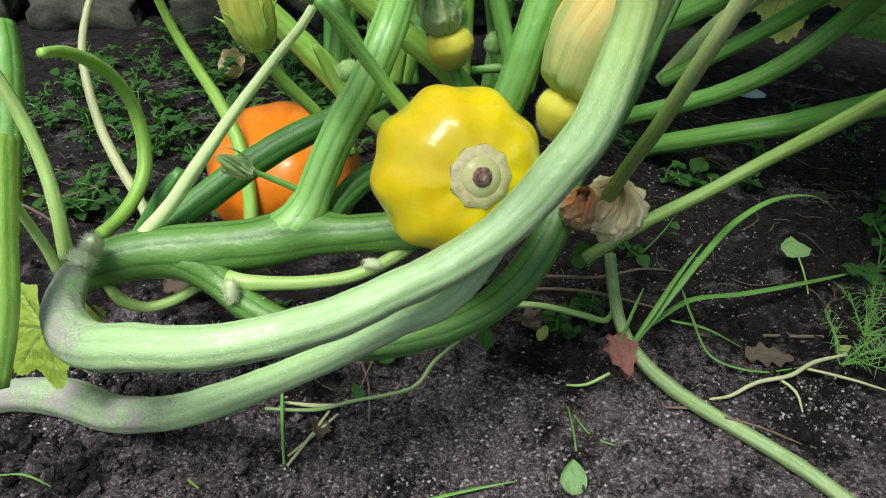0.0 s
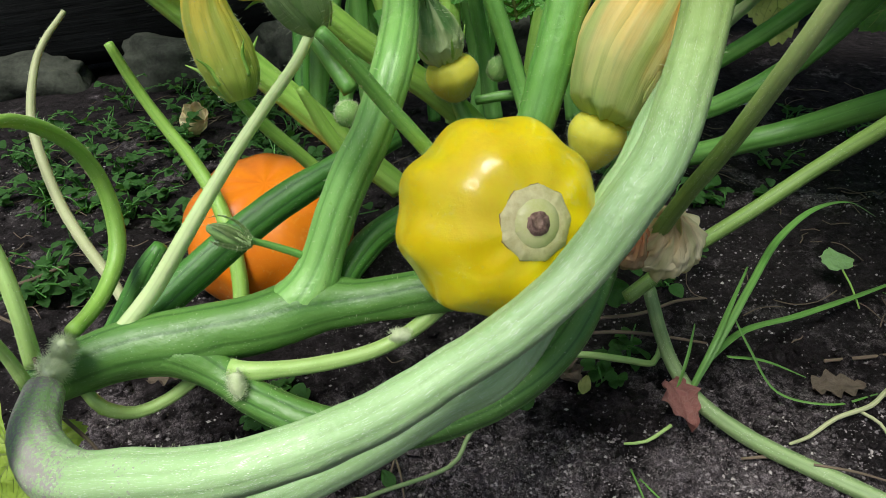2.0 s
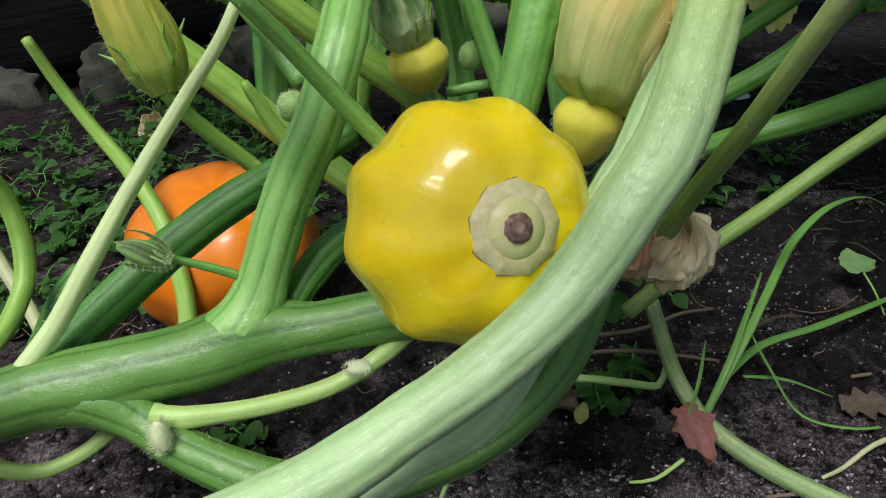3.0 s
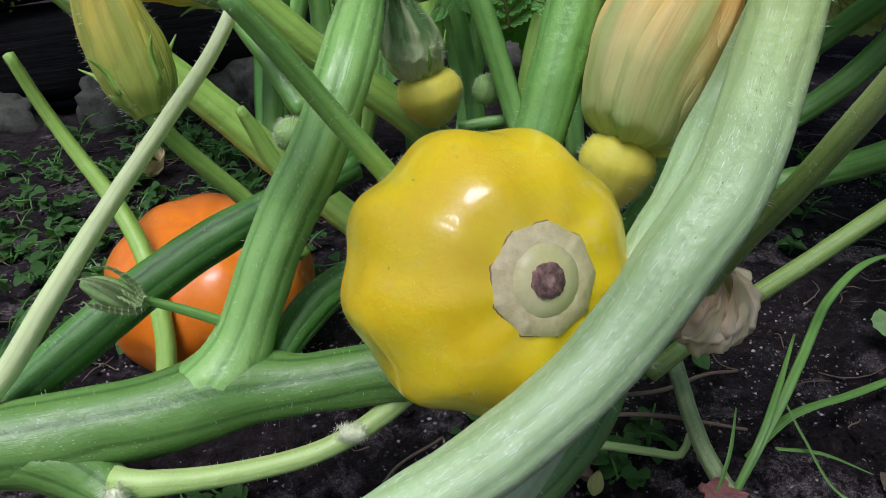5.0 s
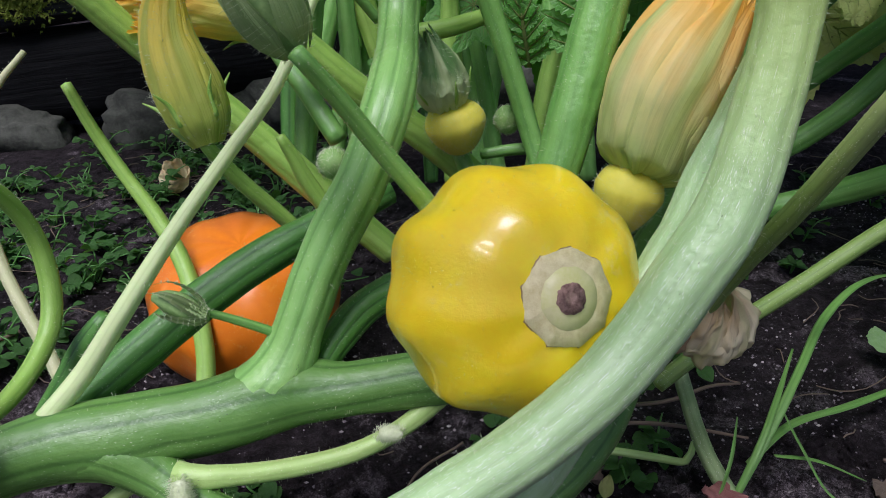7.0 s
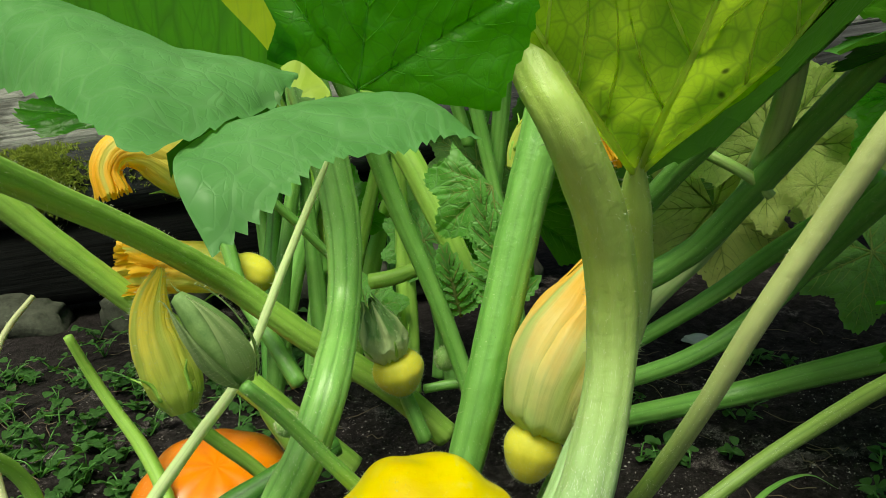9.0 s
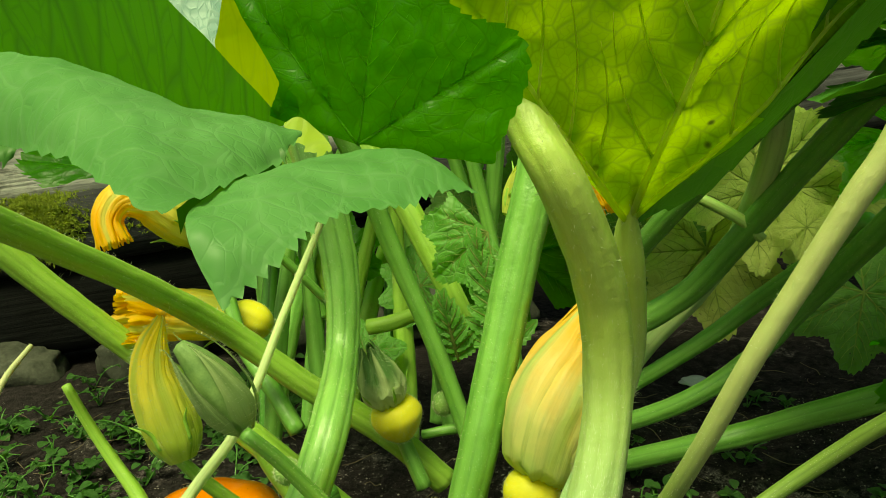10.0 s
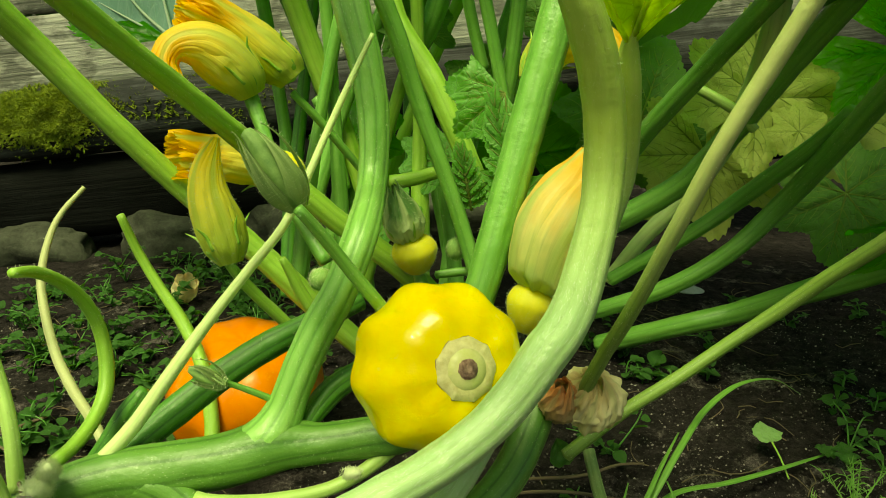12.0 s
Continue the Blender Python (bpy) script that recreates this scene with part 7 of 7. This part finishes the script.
# ---- vine and litter on the soil ----
def strand(name, pts, skin, label, category, sides=8, ridges=0, flat=1.0, group=""):
    bm = bmesh.new()
    path, fr = tube(bm, [(x, y, z, r) for x, y, z, r in pts], 0.006, sides, ridges, 0.08, 1.0, 0.08, flat=flat)
    ob = tagged(part(name, bm, skin), label, category, group)
    if ridges:
        hb = bmesh.new()
        hairs(hb, path, fr, 500, 0.0015, random.Random(len(path)))
        tagged(part("bristle_coat", hb, hair_white, ob), kind="stuff")
    return ob


def on_soil(pts, lift=0.0):
    return [(x, y, ground_height(x, y) + r * 0.7 + lift + (e[0] if e else 0.0), r) for x, y, r, *e in pts]


strand("creeping_stem", on_soil([(0.153, 0.576, 0.0049, 0.0700), (0.155, 0.548, 0.0050, 0.0500), (0.158, 0.518, 0.0051, 0.0300), (0.170, 0.493, 0.0054, 0.0150), (0.196, 0.461, 0.0058, 0.0040), (0.222, 0.430, 0.0056, 0.0020), (0.252, 0.404, 0.0055, 0.0020), (0.276, 0.386, 0.0056, 0.0020), (0.297, 0.361, 0.0055, 0.0020)]), creep_skin, "pale-flecked green stem creeping over the soil", "stem", sides=20, ridges=6)
strand("grass_blade", on_soil([(0.163, 0.500, 0.0019, 0.0200), (0.182, 0.514, 0.0024, 0.0500), (0.204, 0.542, 0.0020, 0.0650), (0.236, 0.588, 0.0008, 0.0750)]), grass_skin, "bright green grass blade arching over the soil", "grass", sides=8, ridges=0, flat=0.25, group="grass blades by the creeping stem")
strand("grass_blade", on_soil([(0.167, 0.503, 0.0022, 0.0250), (0.199, 0.531, 0.0030, 0.0550), (0.227, 0.561, 0.0031, 0.0700), (0.269, 0.611, 0.0033, 0.0800), (0.319, 0.654, 0.0029, 0.0800), (0.375, 0.692, 0.0019, 0.0700), (0.405, 0.692, 0.0006, 0.0500)]), grass_skin, "bright green grass blade arching over the soil", "grass", sides=8, ridges=0, flat=0.25, group="grass blades by the creeping stem")
strand("grass_blade", on_soil([(0.186, 0.530, 0.0025, 0.0200), (0.223, 0.552, 0.0034, 0.0300), (0.286, 0.588, 0.0037, 0.0200), (0.352, 0.620, 0.0030, 0.0120), (0.419, 0.651, 0.0013, 0.0060)]), grass_skin, "bright green grass blade arching over the soil", "grass", sides=8, ridges=0, flat=0.25, group="grass blades by the creeping stem")
strand("grass_blade", on_soil([(0.211, 0.543, 0.0018, 0.0500), (0.219, 0.529, 0.0025, 0.0350), (0.235, 0.508, 0.0020, 0.0100), (0.268, 0.491, 0.0018, 0.0050), (0.311, 0.504, 0.0008, 0.0030)]), grass_skin, "bright green grass blade arching over the soil", "grass", sides=8, ridges=0, flat=0.25, group="grass blades by the creeping stem")
strand("grass_blade", on_soil([(0.203, 0.530, 0.0020, 0.0300), (0.234, 0.532, 0.0026, 0.0200), (0.268, 0.529, 0.0011, 0.0040)]), grass_skin, "bright green grass blade arching over the soil", "grass", sides=8, ridges=0, flat=0.25, group="grass blades by the creeping stem")
strand("grass_blade", on_soil([(0.003, 0.371, 0.0017, 0.0040), (0.035, 0.378, 0.0017, 0.0040), (0.065, 0.382, 0.0006, 0.0060)]), grass_skin, "bright green grass blade arching over the soil", "grass", sides=8, ridges=0, flat=0.25, group="grass blades by the creeping stem")
strand("grass_blade", on_soil([(-0.303, 0.372, 0.0012, 0.0040), (-0.281, 0.369, 0.0014, 0.0040), (-0.261, 0.363, 0.0005, 0.0040)]), grass_skin, "bright green grass blade arching over the soil", "grass", sides=8, ridges=0, flat=0.25, group="grass blades by the creeping stem")
strand("grass_blade", on_soil([(-0.168, 0.374, 0.0013, 0.0040), (-0.153, 0.365, 0.0007, 0.0040)]), grass_skin, "bright green grass blade arching over the soil", "grass", sides=8, ridges=0, flat=0.25, group="grass blades by the creeping stem")
strand("grass_blade", on_soil([(0.151, 0.497, 0.0012, 0.0200), (0.161, 0.506, 0.0019, 0.0500), (0.175, 0.533, 0.0007, 0.0600)]), grass_skin, "bright green grass blade arching over the soil", "grass", sides=8, ridges=0, flat=0.25, group="grass blades by the creeping stem")
strand("dry_root", on_soil([(0.091, 0.601, 0.0016, 0.0300), (0.151, 0.596, 0.0016, 0.0300), (0.190, 0.610, 0.0014, 0.0300), (0.218, 0.618, 0.0011, 0.0300)]), root_skin, "thin dry brown root lying on the soil", "root", sides=8, ridges=0, group="dry roots and stalks on the soil")
strand("dry_root", on_soil([(0.069, 0.578, 0.0016, 0.0300), (0.107, 0.577, 0.0016, 0.0300), (0.148, 0.575, 0.0016, 0.0300), (0.198, 0.557, 0.0010, 0.0200)]), root_skin, "thin dry brown root lying on the soil", "root", sides=8, ridges=0, group="dry roots and stalks on the soil")
strand("dry_root", on_soil([(0.061, 0.560, 0.0031, 0.0300), (0.095, 0.550, 0.0030, 0.0300), (0.130, 0.546, 0.0030, 0.0250), (0.153, 0.550, 0.0028, 0.0200), (0.159, 0.554, 0.0021, 0.0300)]), pale_skin, "pale green cut stalk lying on the soil", "root", sides=8, ridges=0, group="dry roots and stalks on the soil")
strand("dry_root", on_soil([(0.219, 0.454, 0.0010, 0.0060), (0.240, 0.466, 0.0015, 0.0070), (0.260, 0.472, 0.0017, 0.0100), (0.290, 0.481, 0.0018, 0.0090), (0.315, 0.498, 0.0018, 0.0130), (0.345, 0.506, 0.0011, 0.0200)]), straw_skin, "pale dry twig on the soil", "root", sides=8, ridges=0, group="dry roots and stalks on the soil")
strand("dry_root", on_soil([(0.279, 0.481, 0.0013, 0.0060), (0.291, 0.468, 0.0013, 0.0060), (0.291, 0.450, 0.0007, 0.0040)]), straw_skin, "pale dry twig on the soil", "root", sides=8, ridges=0, group="dry roots and stalks on the soil")
strand("dry_root", on_soil([(0.309, 0.494, 0.0013, 0.0120), (0.341, 0.488, 0.0013, 0.0120), (0.371, 0.482, 0.0008, 0.0100)]), straw_skin, "pale dry twig on the soil", "root", sides=8, ridges=0, group="dry roots and stalks on the soil")
strand("dry_root", on_soil([(0.295, 0.551, 0.0014, 0.0040), (0.338, 0.557, 0.0017, 0.0040), (0.373, 0.557, 0.0012, 0.0040)]), root_skin, "thin dry brown root lying on the soil", "root", sides=8, ridges=0, group="dry roots and stalks on the soil")
strand("dry_root", on_soil([(0.185, 0.451, 0.0009, 0.0040), (0.206, 0.448, 0.0014, 0.0040), (0.229, 0.439, 0.0007, 0.0040)]), root_skin, "thin dry brown root lying on the soil", "root", sides=8, ridges=0, group="dry roots and stalks on the soil")
strand("dry_root", on_soil([(0.221, 0.427, 0.0009, 0.0120), (0.248, 0.422, 0.0009, 0.0100), (0.280, 0.420, 0.0007, 0.0040)]), root_skin, "thin dry brown root lying on the soil", "root", sides=8, ridges=0, group="dry roots and stalks on the soil")
strand("dry_root", on_soil([(0.110, 0.455, 0.0007, 0.0040), (0.111, 0.429, 0.0007, 0.0040), (0.111, 0.409, 0.0007, 0.0040)]), grass_skin, "thin green stalk on the soil", "root", sides=8, ridges=0, group="dry roots and stalks on the soil")
strand("dry_root", on_soil([(0.113, 0.444, 0.0007, 0.0040), (0.124, 0.422, 0.0007, 0.0040), (0.140, 0.414, 0.0007, 0.0040)]), grass_skin, "thin green stalk on the soil", "root", sides=8, ridges=0, group="dry roots and stalks on the soil")
strand("dry_root", on_soil([(0.111, 0.477, 0.0010, 0.0060), (0.126, 0.474, 0.0013, 0.0080), (0.145, 0.480, 0.0014, 0.0140)]), pale_skin, "short pale stalk of a fallen leaf", "root", sides=8, ridges=0, group="dry roots and stalks on the soil")
strand("dry_root", on_soil([(-0.118, 0.461, 0.0014, 0.0200), (-0.111, 0.424, 0.0014, 0.0120), (-0.104, 0.392, 0.0009, 0.0040)]), grass_skin, "thin green stalk on the soil", "root", sides=8, ridges=0, group="dry roots and stalks on the soil")
strand("dry_root", on_soil([(-0.104, 0.392, 0.0011, 0.0040), (-0.092, 0.416, 0.0014, 0.0080), (-0.078, 0.443, 0.0011, 0.0120)]), straw_skin, "pale dry stalk on the soil", "root", sides=8, ridges=0, group="dry roots and stalks on the soil")
strand("dry_root", on_soil([(-0.104, 0.406, 0.0011, 0.0040), (-0.086, 0.424, 0.0011, 0.0080), (-0.071, 0.441, 0.0009, 0.0100)]), straw_skin, "pale dry stalk on the soil", "root", sides=8, ridges=0, group="dry roots and stalks on the soil")
strand("dry_root", on_soil([(-0.115, 0.451, 0.0012, 0.0120), (-0.090, 0.448, 0.0019, 0.0100), (-0.069, 0.453, 0.0012, 0.0080)]), straw_skin, "pale dry stalk on the soil", "root", sides=8, ridges=0, group="dry roots and stalks on the soil")
strand("dry_root", on_soil([(-0.128, 0.441, 0.0014, 0.0120), (-0.089, 0.444, 0.0016, 0.0100), (-0.064, 0.455, 0.0016, 0.0100), (-0.015, 0.473, 0.0016, 0.0120), (0.002, 0.493, 0.0017, 0.0200), (0.026, 0.526, 0.0015, 0.0200)]), creep_skin, "thin green runner trailing over the soil", "root", sides=8, ridges=0, group="dry roots and stalks on the soil")
strand("dry_root", on_soil([(-0.059, 0.495, 0.0010, 0.0200), (-0.050, 0.471, 0.0009, 0.0120), (-0.046, 0.427, 0.0007, 0.0030)]), root_skin, "thin dry brown root lying on the soil", "root", sides=8, ridges=0, group="dry roots and stalks on the soil")
strand("dry_root", on_soil([(0.004, 0.573, 0.0010, 0.0300), (-0.034, 0.540, 0.0010, 0.0300), (-0.057, 0.469, 0.0009, 0.0100)]), root_skin, "thin dry brown root lying on the soil", "root", sides=8, ridges=0, group="dry roots and stalks on the soil")
strand("dry_root", on_soil([(-0.521, 0.791, 0.0019, 0.0100), (-0.432, 0.737, 0.0021, 0.0200), (-0.396, 0.783, 0.0018, 0.0100)]), root_skin, "thin dry brown root lying on the soil", "root", sides=8, ridges=0, group="dry roots and stalks on the soil")


def straw_litter():
    """Thin bits of dead stalk strewn over the bed."""
    rng = random.Random(31)
    bm = bmesh.new()
    for _ in range(300):
        far = rng.random() < 0.6
        x = rng.uniform(-0.62, -0.1) if far else rng.uniform(-0.2, 0.75)
        y = rng.uniform(0.7, 1.4) if far else rng.uniform(0.5, 1.2)
        a, n = rng.uniform(0, 6.28), rng.uniform(0.015, 0.06)
        pts = []
        for k in range(4):
            px, py = x + math.cos(a) * n * k / 3, y + math.sin(a) * n * k / 3
            a += rng.uniform(-0.25, 0.25)
            pts.append((px, py, ground_height(px, py) + 0.003 + rng.uniform(0, 0.006), rng.uniform(0.0003, 0.0007)))
        tube(bm, pts, 0.01, 5)
    tagged(part("straw_litter", bm, root_skin), "thin dry straw and root litter on the soil", "straw", kind="stuff")


straw_litter()


# ---- weeds ----
def weed(at, height, leaves, seed, label, spread=1.0, size=0.012):
    """A small soft weed: thin stalks with paired oval leaves."""
    rng = random.Random(seed)
    x, y = at
    z = ground_height(x, y)
    th = thing("weed", label, "weed", "weeds on the soil", at=(x, y, z))
    sb, lb = bmesh.new(), bmesh.new()
    uvl = lb.loops.layers.uv.verify()
    for s in range(max(2, leaves // 5)):
        a = rng.uniform(0, 6.28)
        reach = height * rng.uniform(0.5, 1.3) * spread
        top = Vector((math.cos(a) * reach, math.sin(a) * reach, height * rng.uniform(0.4, 1.0)))
        mid_p = top * 0.5 + Vector((rng.uniform(-0.2, 0.2), rng.uniform(-0.2, 0.2), 0.25)) * height
        ctrl = [(0, 0, -0.002, 0.0011), (*mid_p, 0.0009), (*top, 0.0006)]
        path, _ = tube(sb, ctrl, 0.006, 5)
        for k in range(5):
            p = Vector(path[int(len(path) * (0.35 + 0.64 * k / 4)) - 1][:3])
            d = Vector((rng.uniform(-1, 1), rng.uniform(-1, 1), rng.uniform(-0.1, 0.5))).normalized()
            up = (Vector((0, 0, 1)) + 0.5 * Vector([rng.uniform(-1, 1) for _ in range(3)])).normalized()
            w = d.cross(up).normalized()
            L = size * rng.uniform(0.6, 1.3)
            rows = []
            for t in (0.0, 0.2, 0.45, 0.7, 0.88, 1.0):
                hw = L * 0.5 * math.sin(math.pi * min(1, t * 0.92 + 0.06)) ** 0.8
                c = p + d * L * (0.25 + t) - Vector((0, 0, 1)) * L * 0.3 * t * t
                rows.append([(lb.verts.new(c - w * hw + up * hw * 0.3), (0, t)), (lb.verts.new(c), (0.5, t)), (lb.verts.new(c + w * hw + up * hw * 0.3), (1, t))])
            for r0, r1 in zip(rows, rows[1:]):
                for i in (0, 1):
                    q = [r0[i], r0[i + 1], r1[i + 1], r1[i]]
                    f = lb.faces.new([v[0] for v in q])
                    for lp, v in zip(f.loops, q):
                        lp[uvl].uv = v[1]
    tagged(part("stem_tuft", sb, dark_skin, th), kind="stuff")
    tagged(part("foliage", lb, weed_green, th), kind="stuff")
    return th


wr = random.Random(77)
for i in range(150):
    weed((wr.uniform(-0.62, -0.12), wr.uniform(0.72, 1.42)), wr.uniform(0.02, 0.05), wr.choice((10, 15, 20)), 100 + i, "low green weed with small oval leaves on the soil", size=wr.uniform(0.008, 0.016))
for i in range(40):
    weed((wr.uniform(0.2, 0.75), wr.uniform(0.62, 1.15)), wr.uniform(0.015, 0.04), wr.choice((10, 15)), 200 + i, "low green weed with small oval leaves on the soil")
for i in range(10):
    weed((wr.uniform(-0.16, 0.16), wr.uniform(0.52, 0.62)), wr.uniform(0.015, 0.03), 10, 300 + i, "low green weed beneath the squash stems")
